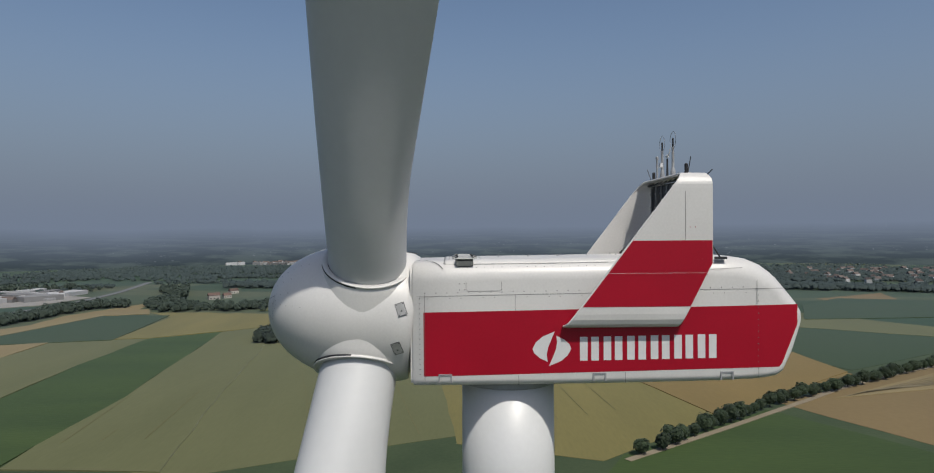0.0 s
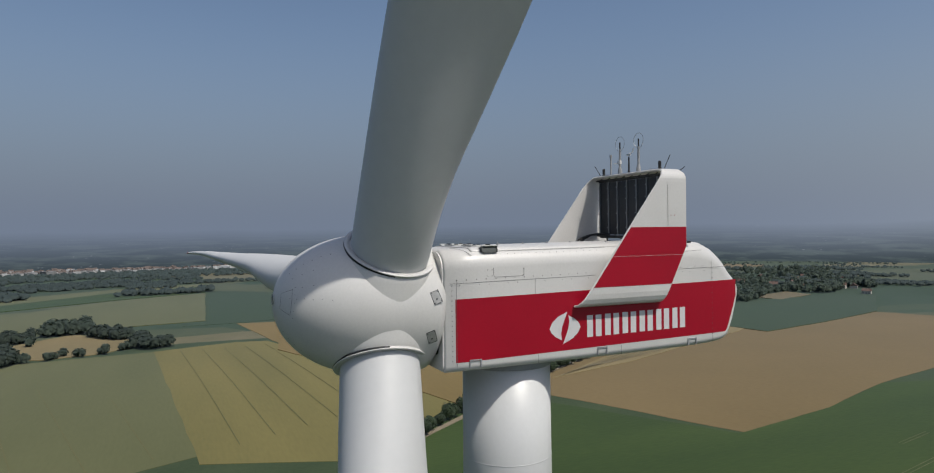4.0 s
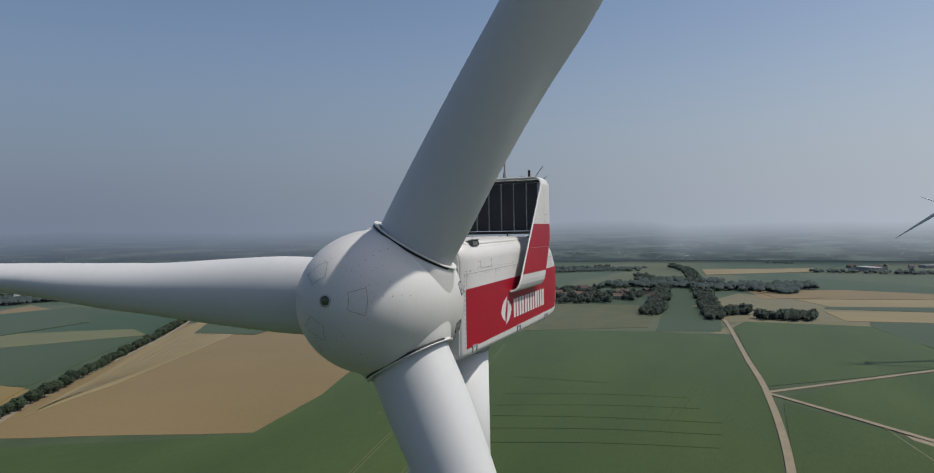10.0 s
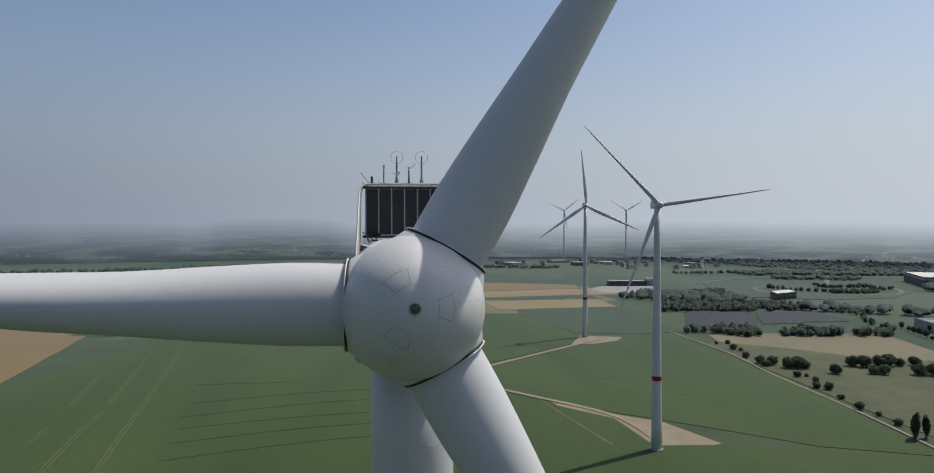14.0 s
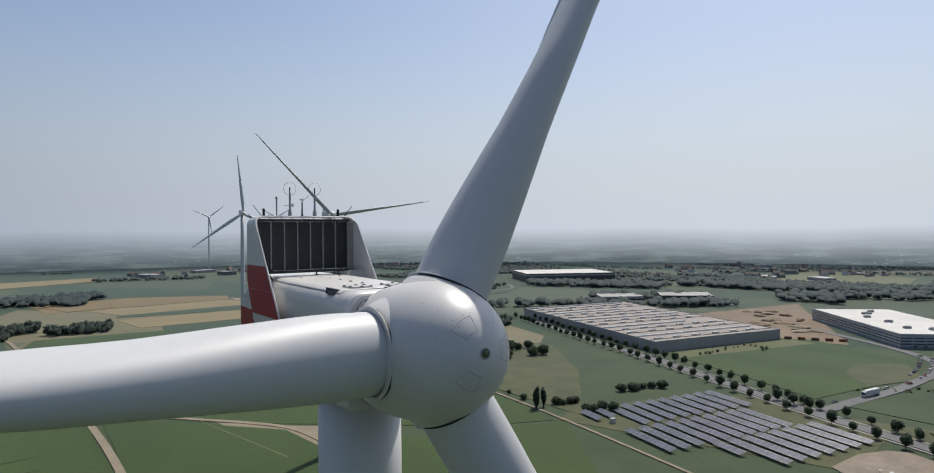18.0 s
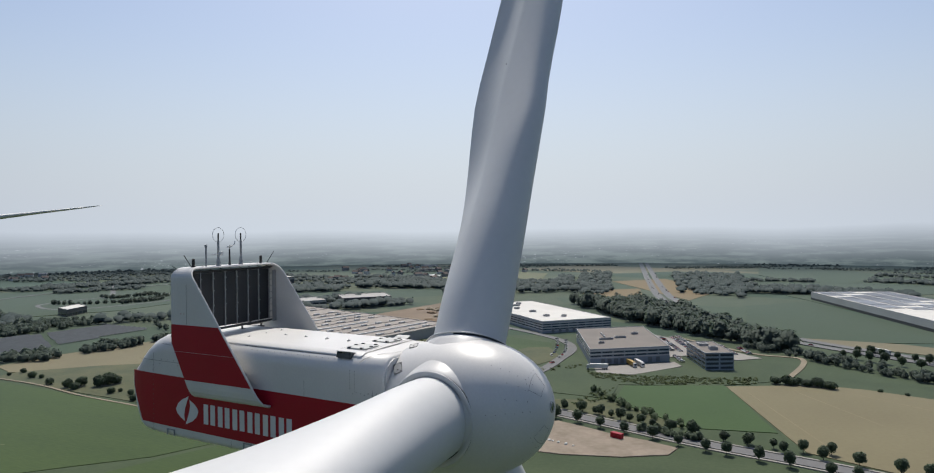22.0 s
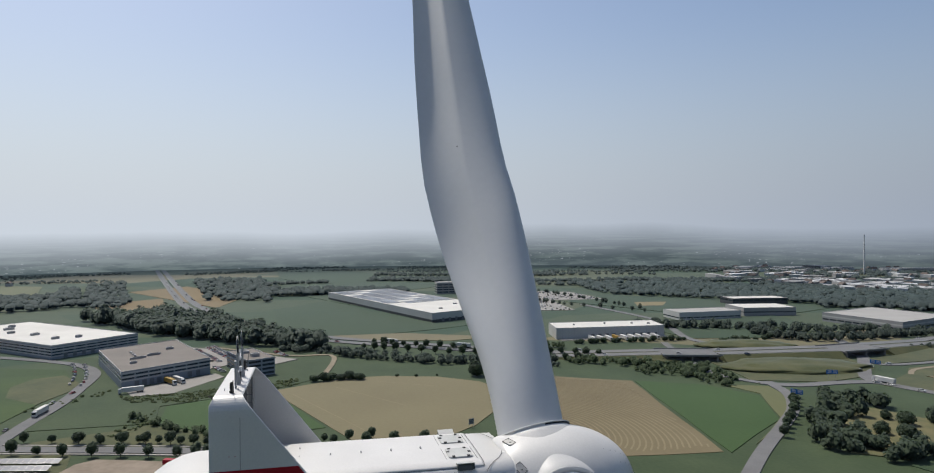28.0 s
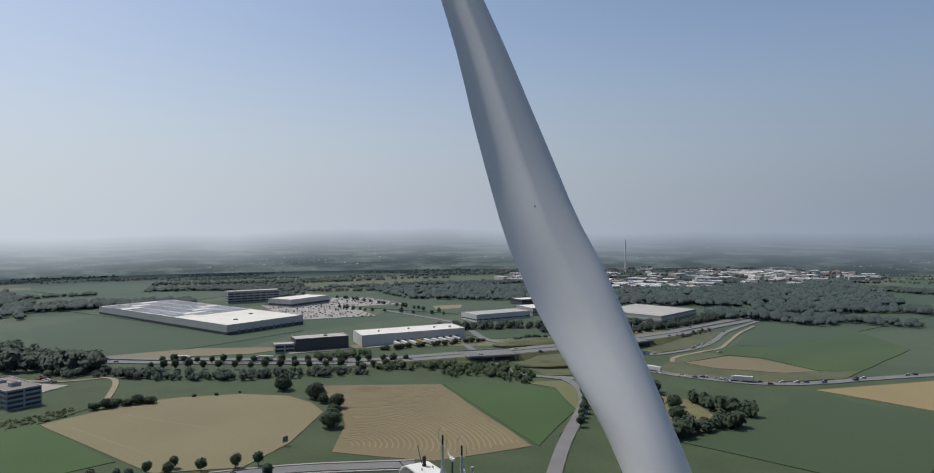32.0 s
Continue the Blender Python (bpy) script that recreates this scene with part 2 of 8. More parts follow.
SEAM = material("dark_joint", (0.16, 0.16, 0.155), 0.7, 0.2, 3, 20, 0.0)
for s in (1, -1):
    N = (s, 0, 0)
    # red stripe along the side
    bm = bmesh.new()
    ys = [-2.9, -2.0, 1.0, 4.0, 6.8, 7.4, 7.9, 8.4, 8.8, 8.9, 9.0, 9.1, 9.2, 9.3, 9.4, 9.46]
    n = len(ys)
    up = [(s * (side_x(y) + 0.006), y, 95.62 + (y + 2.9) * 0.013) for y in ys]
    low = [(s * (side_x(y) + 0.006), y, max(93.53 + (y + 2.9) * 0.017, 93.73 + (y - 8.85) * 2.3)) for y in ys]
    vs = [bm.verts.new(p) for p in up + low]
    for k in range(n - 1):
        bm.faces.new((vs[k], vs[k + 1], vs[n + k + 1], vs[n + k]))
    bmesh.ops.recalc_face_normals(bm, faces=bm.faces)
    if sum(f.normal.x for f in bm.faces) * s < 0:
        bmesh.ops.reverse_faces(bm, faces=bm.faces)
    part("side_stripe", bm, RED, nacelle, "broad red painted stripe", True)
    # bolts in rows
    bm = bmesh.new()
    X = s * 2.072
    if s < 0:
        for k in range(7):
            disc(bm, (X, -1.92, 96.15 + 0.1 * k), N, 0.014)
            disc(bm, (X, -2.12, 96.08 + 0.11 * k), N, 0.014)
            disc(bm, (X, -3.0 + 0.16 * k, 95.98 + 0.03 * (k % 3)), N, 0.014)
    for k in range(30):
        y = -2.85 + k * 0.36
        if (s > 0 and y <= 2.2) or y >= 5.9:
            disc(bm, (X, y, 96.28 + y * 0.012), N, 0.016)
            if k % 3 != 1:
                disc(bm, (X, y + 0.1, 96.1 + y * 0.012), N, 0.014)
    for k in range(16):
        disc(bm, (X, -3.02, 93.6 + k * 0.165), N, 0.014)
    for k in range(14):
        disc(bm, (X, 8.1, 93.7 + k * 0.2), N, 0.014)
    for y in (-1.55, -0.35, -1.72) if s > 0 else ():
        for z in (96.35, 96.55):
            disc(bm, (X, y, z), N, 0.016)
    part("bolt_rows", bm, SEAM, nacelle)["kind"] = "stuff"
    # panel joints
    bm = bmesh.new()
    if s > 0:
        ribbon(bm, [(X, -3.1, 96.14), (X, 2.6, 96.21)], N, 0.011)
        ribbon(bm, [(X, -1.5, 96.6), (X, -1.5, 96.36), (X, -1.44, 96.3), (X, -0.4, 96.31), (X, -0.34, 96.37), (X, -0.34, 96.6)], N, 0.012)
    ribbon(bm, [(X, 6.0, 96.29), (X, 8.9, 96.32)], N, 0.012)
    for y, z0, z1 in ((0.1, 95.66, 96.2), (3.6, 95.7, 96.2), (-2.86, 93.4, 96.18), (8.05, 95.8, 96.6), (0.2, 93.24, 93.55), (3.7, 93.24, 93.6), (8.1, 93.34, 93.7)):
        ribbon(bm, [(X, y, z0), (X, y, z1)], N, 0.012)
    ribbon(bm, [(s * 2.074, 6.3, 96.95), (s * 2.0, 7.6, 97.0)], N, 0.012)
    part("panel_joints", bm, SEAM, nacelle)["kind"] = "stuff"
    # latches along the lower edge
    for y in (-2.2, 2.85, 7.05):
        bm = bmesh.new()
        box(bm, min(X, X + s * 0.03), max(X, X + s * 0.03), y - 0.22, y - 0.17, 93.33, 93.6)
        box(bm, min(X, X + s * 0.03), max(X, X + s * 0.03), y + 0.17, y + 0.22, 93.33, 93.6)
        box(bm, min(X, X + s * 0.03), max(X, X + s * 0.03), y - 0.17, y + 0.17, 93.56, 93.6)
        part("latch", bm, GREYPAINT, nacelle)
    # emblem of two leaf shapes and the lettering as plain bars
    X = s * 2.0765
    yc = 1.29 if s > 0 else 6.1
    for side_, pts in ((-1, [(-0.64, 0.0), (-0.52, 0.22), (-0.3, 0.4), (0.1, 0.57), (-0.02, 0.3), (-0.12, 0.05), (-0.17, -0.2), (-0.14, -0.43), (-0.4, -0.3), (-0.57, -0.15)]),
                       (1, [(0.64, 0.0), (0.52, -0.22), (0.3, -0.4), (-0.1, -0.57), (0.02, -0.3), (0.12, -0.05), (0.17, 0.2), (0.14, 0.43), (0.4, 0.3), (0.57, 0.15)])):
        bm = bmesh.new()
        prism(bm, [(yc + s * u, 94.4 + v + (yc - 1.3) * 0.012) for u, v in pts], X, X + s * 0.003, "x")
        part("emblem", bm, LOGO, nacelle, "white leaf-shaped emblem half")
    for k in range(6):
        y0 = (2.18 + 0.775 * k) if s > 0 else (5.2 - 0.775 * k)
        for a, b in ((0.03, 0.28), (0.4, 0.65)):
            bm = bmesh.new()
            ya, yb = sorted((y0 + s * a, y0 + s * b))
            z = 94.0 + (y0 - 2.18) * 0.012
            prism(bm, [(ya, z), (yb, z), (yb, z + 0.78), (ya, z + 0.78)], X, X + s * 0.003, "x")
            part("lettering_bar", bm, LOGO, nacelle)

# joint round the nose of the body
bm = bmesh.new()
sec = rounded_section(1.6, 93.75, 96.85, 0.6, 0.2)
rings = [[bm.verts.new((x, y, z)) for x, z in sec] for y in (-3.36, -3.27)]
for k in range(len(sec)):
    j = (k + 1) % len(sec)
    bm.faces.new((rings[0][k], rings[1][k], rings[1][j], rings[0][j]))
bm.faces.new(rings[0])
part("front_seal", bm, BLACK, nacelle)

bm = bmesh.new()
sec = rounded_section(1.97, 93.27, 97.17, 0.62, 0.2)
rings = [[bm.verts.new((x, y, z)) for x, z in sec] for y in (-3.33, -3.26)]
for k in range(len(sec)):
    j = (k + 1) % len(sec)
    bm.faces.new((rings[0][k], rings[1][k], rings[1][j], rings[0][j]))
bm.faces.new(rings[0])
bmesh.ops.recalc_face_normals(bm, faces=bm.faces)
part("front_plate", bm, WHITE, nacelle)

# roof: a thin curved cover from shoulder to shoulder, lifting eyes, hatches
LIDPAINT = material("lid_paint", (0.56, 0.57, 0.55), 0.5, 0.18, 1.5, 18, 0.03)
VENTDARK = material("vent_shade", (0.1, 0.11, 0.105), 0.7, 0.25, 3, 20, 0.0)


def roof_line(y, lift, a0=57):
    """Outline of the roof from shoulder to shoulder at y, lifted off the body."""
    top = float(np.interp(y, [q[0] for q in secs[:6]], [q[3] for q in secs[:6]]))
    arc = [(1.41 + (0.66 + lift) * math.cos(radians(a)), top - 0.66 + (0.66 + lift) * math.sin(radians(a))) for a in np.linspace(a0, 90, 7)]
    flat_ = [(x, top + lift + 0.02 * (1 - abs(x) / 1.41)) for x in (0.94, 0.47, 0.0, -0.47, -0.94)]
    return [(x, y, z) for x, z in arc + flat_ + [(-x, z) for x, z in arc[::-1]]]


bm = bmesh.new()
rows4 = []
for y, lift in ((-2.2, -0.02), (-2.2, 0.016), (-2.14, 0.026), (-1.0, 0.028), (1.0, 0.028), (3.0, 0.028), (4.6, 0.028), (4.78, 0.02), (4.8, -0.02)):
    line_ = roof_line(y, lift)
    rim = [(x, yy, z - 0.03) for x, yy, z in (line_[0], line_[-1])]
    rows4.append([bm.verts.new(p) for p in [rim[0]] + line_ + [rim[1]]])
for a, b in zip(rows4, rows4[1:]):
    for k in range(len(a) - 1):
        bm.faces.new((a[k], b[k], b[k + 1], a[k + 1]))
bmesh.ops.recalc_face_normals(bm, faces=bm.faces)
if sum(f.normal.z for f in bm.faces) < 0:
    bmesh.ops.reverse_faces(bm, faces=bm.faces)
cover = part("roof_cover", bm, WHITE, nacelle, "weathered white roof cover", True)
for y in (3.9, 2.85, 1.8, 0.75, -0.3):
    for x in (-0.9, 0, 0.9) if y > 3 else (0,):
        bm = bmesh.new()
        box(bm, x - 0.07, x + 0.07, y - 0.025, y + 0.025, 97.33, 97.375)
        tube(bm, [(x - 0.04, y, 97.36), (x, y, 97.41), (x + 0.04, y, 97.36)], 0.012, 6)
        part("lifting_eye", bm, GREYPAINT, cover)
# joints round the hatches and across the front of the cover
bm = bmesh.new()
ribbon(bm, [(-1.4, -2.06, 97.318), (1.4, -2.06, 97.318)], (0, 0, 1), 0.02)
ribbon(bm, [(-1.36, -1.0, 97.328), (1.36, -1.0, 97.328)], (0, 0, 1), 0.016)
front_line = roof_line(-2.22, 0.006)
for k in range(len(front_line) - 1):
    ribbon(bm, front_line[k:k + 2], (0, 0, 1) if k in range(6, 12) else (front_line[k][0] * 0.5, 0, 1), 0.025)
part("cover_joints", bm, SEAM, cover)["kind"] = "stuff"
for x in (-0.78, 0.78):
    bm = bmesh.new()
    out = []
    for cx, cy, a0 in ((0.36, 0.28, 0), (-0.36, 0.28, 90), (-0.36, -0.28, 180), (0.36, -0.28, 270)):
        for k in range(5):
            a = radians(a0 + 22.5 * k)
            out.append((x + cx + 0.1 * math.cos(a), -1.53 + cy * 1.15 + 0.1 * math.sin(a)))
    prism(bm, out, 97.31, 97.365)
    hatch = part("roof_hatch", bm, LIDPAINT, nacelle, "pale grey rounded roof hatch lid")
    for dx, dy in ((-0.42, -0.26), (-0.42, 0.26), (0.4, -0.28), (0.4, 0.28), (0.0, -0.37), (0.1, 0.37)):
        bm = bmesh.new()
        box(bm, x + dx - 0.045, x + dx + 0.045, -1.53 + dy - 0.05, -1.53 + dy + 0.05, 97.34, 97.39)
        part("hinge", bm, BLACK, hatch)
for s in (1, -1):
    # propped vent lid on the shoulder of the roof
    bm = bmesh.new()
    m = pose(s * 1.79, -1.55, 97.17, 0, s * -14, 0)
    box(bm, -0.19, 0.19, -0.3, 0.3, 0.13, 0.165, m)
    bevelled(bm, 0.012, 1)
    lid = part("vent_lid", bm, LIDPAINT, nacelle, "propped pale vent lid")
    # solid dark box; the shade under the lid is its colour
    bm = bmesh.new()
    box(bm, -0.13, 0.13, -0.24, 0.24, -0.08, 0.1, m)
    part("vent_opening", bm, VENTDARK, lid)
    for y in (-0.27, 0.27):
        bm = bmesh.new()
        box(bm, -0.15, 0.15, y - 0.02, y + 0.02, -0.06, 0.14, m)
        part("vent_stay", bm, VENTDARK, lid)
    # curved joint on the shoulder towards the nose
    bm = bmesh.new()
    ribbon(bm, [(s * 1.95, -2.25, 97.03), (s * 1.8, -2.4, 97.165), (s * 1.62, -2.6, 97.25), (s * 1.4, -2.82, 97.28)], (s * 0.5, 0, 1), 0.025, 0.01)
    ribbon(bm, [(s * 1.4, -2.82, 97.28), (s * 1.1, -2.98, 97.277), (s * 0.7, -3.12, 97.27)], (0, 0, 1), 0.025, 0.008)
    # joint and bolts along the edge of the cover
    ribbon(bm, [(s * 1.79, y, float(np.interp(y, (-2, 1, 4), (97.28, 97.3, 97.33))) - 0.128) for y in (-1.9, 0.0, 1.8, 3.2)], (s * 0.52, 0, 0.85), 0.02, 0.012)
    part("shoulder_joint", bm, SEAM, nacelle)
    bm = bmesh.new()
    for k in range(17):
        y = -1.8 + 0.28 * k
        z = float(np.interp(y, (-2, 1, 4), (97.28, 97.3, 97.33)))
        disc(bm, (s * 1.7, y, z - 0.045), (s * 0.42, 0, 0.9), 0.013)
        disc(bm, (s * 1.895, y + 0.08, z - 0.215), (s * 0.72, 0, 0.7), 0.013)
    part("cover_bolts", bm, SEAM, nacelle)["kind"] = "stuff"
    # stay between fin and tail
    bm = bmesh.new()
    tube(bm, [(s * 2.4, 6.45, 97.75), (s * 1.9, 6.9, 97.35)], 0.025, 8)
    box(bm, s * 1.9 - 0.1, s * 1.9 + 0.1, 6.75, 7.1, 97.28, 97.36)
    part("fin_stay", bm, DARK, nacelle)

# ---- cooler hood: both fins and the top in one bent shell ----
def fin_front(z):
    return 1.74 + (z - 95.2) * (5.5 - 1.74) / (100.1 - 95.2)


def fin_back(z):
    return 5.42 + (z - 95.22) * (6.43 - 5.42) / (97.2 - 95.22) if z < 97.2 else 6.43


half = [(2.1, 95.1), (2.2, 95.1), (2.32, 95.14), (2.42, 95.23), (2.48, 95.38), (2.5, 95.56), (2.5, 95.8), (2.5, 96.5), (2.5, 97.2), (2.5, 97.92), (2.5, 98.8), (2.5, 99.6)]
half += [(2.02 + 0.48 * math.cos(radians(a)), 99.65 + 0.48 * math.sin(radians(a))) for a in range(10, 100, 10)]
path_xz = half + [(0.0, 100.13)] + [(-x, z) for x, z in half[::-1]]
bm = bmesh.new()
rows4 = []
for i, (x, z) in enumerate(path_xz):
    x0, z0 = path_xz[max(i - 1, 0)]
    x1, z1 = path_xz[min(i + 1, len(path_xz) - 1)]
    d = Vector((x1 - x0, z1 - z0)).normalized()
    nx, nz_ = d.y, -d.x
    t = 0.075
    f, b = fin_front(z), fin_back(z)
    b = b - 0.1 * max(0, (z - 99.9) / 0.23)
    pts = []
    for y, inner in ((f, 0), (f - 0.03, 0.5), (f, 1), (b, 1), (b + 0.02, 0.5), (b, 0)):
        pts.append(bm.verts.new((x - nx * t * inner, y, z - nz_ * t * inner)))
    rows4.append(pts)
for a, b in zip(rows4, rows4[1:]):
    for k in range(6):
        j = (k + 1) % 6
        bm.faces.new((a[k], a[j], b[j], b[k]))
bm.faces.new(rows4[0])
bm.faces.new(rows4[-1][::-1])
bmesh.ops.recalc_face_normals(bm, faces=bm.faces)
hood = part("cooler_hood", bm, WHITE, turbine, "white bent hood with two swept side fins")
for s in (1, -1):
    bm = bmesh.new()
    zs = [95.8, 97.2, 97.92]
    prism(bm, [(fin_front(z) + 0.03, z) for z in zs] + [(fin_back(z) - 0.012, z) for z in zs[::-1]], s * 2.498, s * 2.508, "x")
    part("red_band", bm, RED, hood, "red painted band across the fin")
    bm = bmesh.new()
    for k in range(17):
        y = 3.2 + 0.19 * k
        disc(bm, (s * 2.508, y, 96.93), (s, 0, 0), 0.014)
        disc(bm, (s * 2.508, y, 96.82), (s, 0, 0), 0.014)
    for p in ((5.95, 97.3), (6.1, 97.3), (5.7, 98.35), (5.87, 98.35)):
        disc(bm, (s * 2.508, *p), (s, 0, 0), 0.014)
    part("fin_bolts", bm, RED, hood)["kind"] = "stuff"
    bm = bmesh.new()
    ribbon(bm, [(s * 2.509, 2.95, 96.875), (s * 2.509, 6.25, 96.875)], (s, 0, 0), 0.006)
    part("fin_joint", bm, LOGO, hood)
    bm = bmesh.new()
    ribbon(bm, [(s * 2.502, 5.55, 97.94), (s * 2.502, 5.55, 99.5)], (s, 0, 0), 0.014)
    part("fin_joint", bm, SEAM, hood)

# radiator behind the opening
cooler = tagged(new("radiator"), "tall black radiator of seven panels")
cooler.parent = turbine
for k in range(7):
    bm = bmesh.new()
    x = -2.2 + k * 0.63
    box(bm, x + 0.02, x + 0.6, 5.86, 5.98, 97.62, 99.86)
    bevelled(bm, 0.015, 1)
    part("radiator_panel", bm, RADIATOR, cooler)
for k in range(8):
    bm = bmesh.new()
    x = -2.21 + k * 0.63
    box(bm, x - 0.025, x + 0.025, 5.82, 5.9, 97.6, 99.88)
    bevelled(bm, 0.008, 1)
    for z in (97.9, 98.5, 99.1, 99.6):
        box(bm, x - 0.04, x + 0.04, 5.79, 5.82, z, z + 0.04)
    part("radiator_post", bm, STEEL, cooler)
for y, z in ((5.75, 99.95), (5.9, 99.9), (5.8, 97.56), (5.95, 97.5)):
    bm = bmesh.new()
    tube(bm, [(-2.35, y, z), (2.35, y, z)], 0.035, 8)
    part("radiator_rail", bm, DARK, cooler)
for k in range(9):
    bm = bmesh.new()
    x = -2.1 + k * 0.52
    tube(bm, [(x, 5.75, 99.95), (x, 5.95, 100.07)], 0.02, 6)
    part("rail_bracket", bm, DARK, cooler)
for x in (-1.7, 0.6, 1.7):
    bm = bmesh.new()
    tube(bm, [(x, 5.85, 97.3), (x, 5.85, 97.6)], 0.035, 8)
    box(bm, x - 0.1, x + 0.1, 5.75, 5.95, 97.3, 97.36)
    part("radiator_foot", bm, DARK, cooler)
for dx in (0.0, 0.12, 0.24):
    bm = bmesh.new()
    tube(bm, [(-1.5 - dx, 5.85, 97.62), (-1.7 - dx, 5.5, 97.65), (-2.0 - dx * 0.3, 5.2, 97.6), (-2.05, 4.9 - dx, 97.45), (-1.95, 4.7 - dx, 97.3)], 0.045, 8)
    part("coolant_hose", bm, BLACK, cooler)
bm = bmesh.new()
box(bm, 2.2, 2.4, 5.6, 5.66, 97.5, 99.8)
for k in range(8):
    tube(bm, [(2.18, 5.6, 97.7 + 0.28 * k), (2.18, 6.2, 97.7 + 0.28 * k)], 0.016, 6)
tube(bm, [(2.18, 5.62, 97.5), (2.18, 5.62, 99.8)], 0.02, 6)
tube(bm, [(2.18, 6.2, 97.5), (2.18, 6.2, 99.8)], 0.02, 6)
part("ladder", bm, STEEL, cooler, "narrow steel service ladder")

# masts and instruments on the hood
for x in (-0.69, 0.52):
    bm = bmesh.new()
    lathe(bm, [(0.1, 100.12), (0.09, 100.3), (0.05, 100.45), (0.045, 101.15), (0.035, 101.16)], 12, pose(x, 5.8, 0))
    mast = part("mast", bm, GREYPAINT, turbine, "slim grey mast with a ring")
    bm = bmesh.new()
    lathe(bm, [(0.03, 101.15), (0.03, 101.45), (0.02, 101.47)], 10, pose(x, 5.8, 0))
    part("mast_tip", bm, BLACK, mast)
    bm = bmesh.new()
    tube(bm, [(x + 0.3 * math.cos(a), 5.8, 101.4 + 0.3 * math.sin(a)) for a in [2 * math.pi * k / 24 for k in range(25)]], 0.009, 5)
    part("ring", bm, STEEL, mast)
bm = bmesh.new()
lathe(bm, [(0.06, 100.12), (0.04, 100.3), (0.03, 100.8)], 10, pose(-0.1, 5.8, 0))
vane = part("wind_vane_post", bm, DARK, turbine)
bm = bmesh.new()
box(bm, -0.2, 0.0, 5.76, 5.84, 100.86, 100.92)
tube(bm, [(-0.1, 5.8, 100.8), (-0.1, 5.8, 100.95), (0.05, 5.8, 100.93), (0.16, 5.8, 101.0), (0.2, 5.8, 101.12)], 0.02, 6)
part("wind_vane", bm, LOGO, vane)
bm = bmesh.new()
tube(bm, [(-1.32, 5.8, 100.12), (-1.32, 5.8, 100.9)], 0.035, 8)
lathe(bm, [(0.055, 100.9), (0.055, 101.0), (0.02, 101.02)], 10, pose(-1.32, 5.8, 0))
sensor = part("sensor_post", bm, GREYPAINT, turbine)
bm = bmesh.new()
tube(bm, [(-1.05, 5.75, 100.6), (-0.6, 5.75, 100.62)], 0.015, 6)
box(bm, -0.72, -0.55, 5.68, 5.78, 100.55, 100.7)
part("cup_sensor", bm, LOGO, sensor)
for x in (-1.9, 1.72):
    bm = bmesh.new()
    lathe(bm, [(0.07, 100.12), (0.07, 100.2), (0.045, 100.22), (0.06, 100.24), (0.06, 100.44), (0.03, 100.47)], 12, pose(x, 5.85, 0))
    part("warning_lamp", bm, BLACK, turbine)
    bm = bmesh.new()
    s = 1 if x > 0 else -1
    tube(bm, [(s * 2.02, 5.8, 100.12), (s * 2.42, 5.75, 100.62)], 0.015, 6)
    part("lightning_rod", bm, DARK, turbine)
    bm = bmesh.new()
    tube(bm, [(s * 2.2, 6.3, 100.0), (s * 2.42, 6.45, 100.2)], 0.015, 6)
    part("lightning_rod", bm, DARK, turbine)
    for y in (5.7, 6.1):
        bm = bmesh.new()
        tube(bm, [(x - s * 0.3, y, 100.12), (x - s * 0.3, y, 100.2), (x - s * 0.36, y, 100.2), (x - s * 0.36, y, 100.12)], 0.012, 5)
        part("eye_bolt", bm, STEEL, turbine)

# ---- hub ----
bm = bmesh.new()
prof = [(2.0, -1.88), (2.16, -1.84), (2.25, -1.6), (2.32, -0.8)]
for k in range(33):
    a = radians(90 * k / 32)
    prof.append((2.36 * math.cos(a) ** 0.96 if k < 32 else 0, 3.28 * math.sin(a)))
lathe(bm, prof, 72, pose(0, 0, 0, 90))
hub = part("hub", bm, WHITE, turbine, "white rounded spinner with bolt rows", True)
hub.matrix_local = Matrix.Translation(HUB) @ pose(0, 0, 0, -6.3, 0, 1)


def on_hub(u, ang):
    """Point and normal on the spinner: u degrees from its rim to the nose, at a turn about its axis."""
    def p(u, ang):
        a = radians(u)
        r, h = 2.36 * math.cos(a) ** 0.96, 3.28 * math.sin(a)
        return Vector((r * math.cos(radians(ang)), -h, r * math.sin(radians(ang))))
    q = p(u, ang)
    n = (p(u, ang + 1) - q).cross(p(u + 1, ang) - q).normalized()
    return q, n if n.dot(q) > 0 else -n


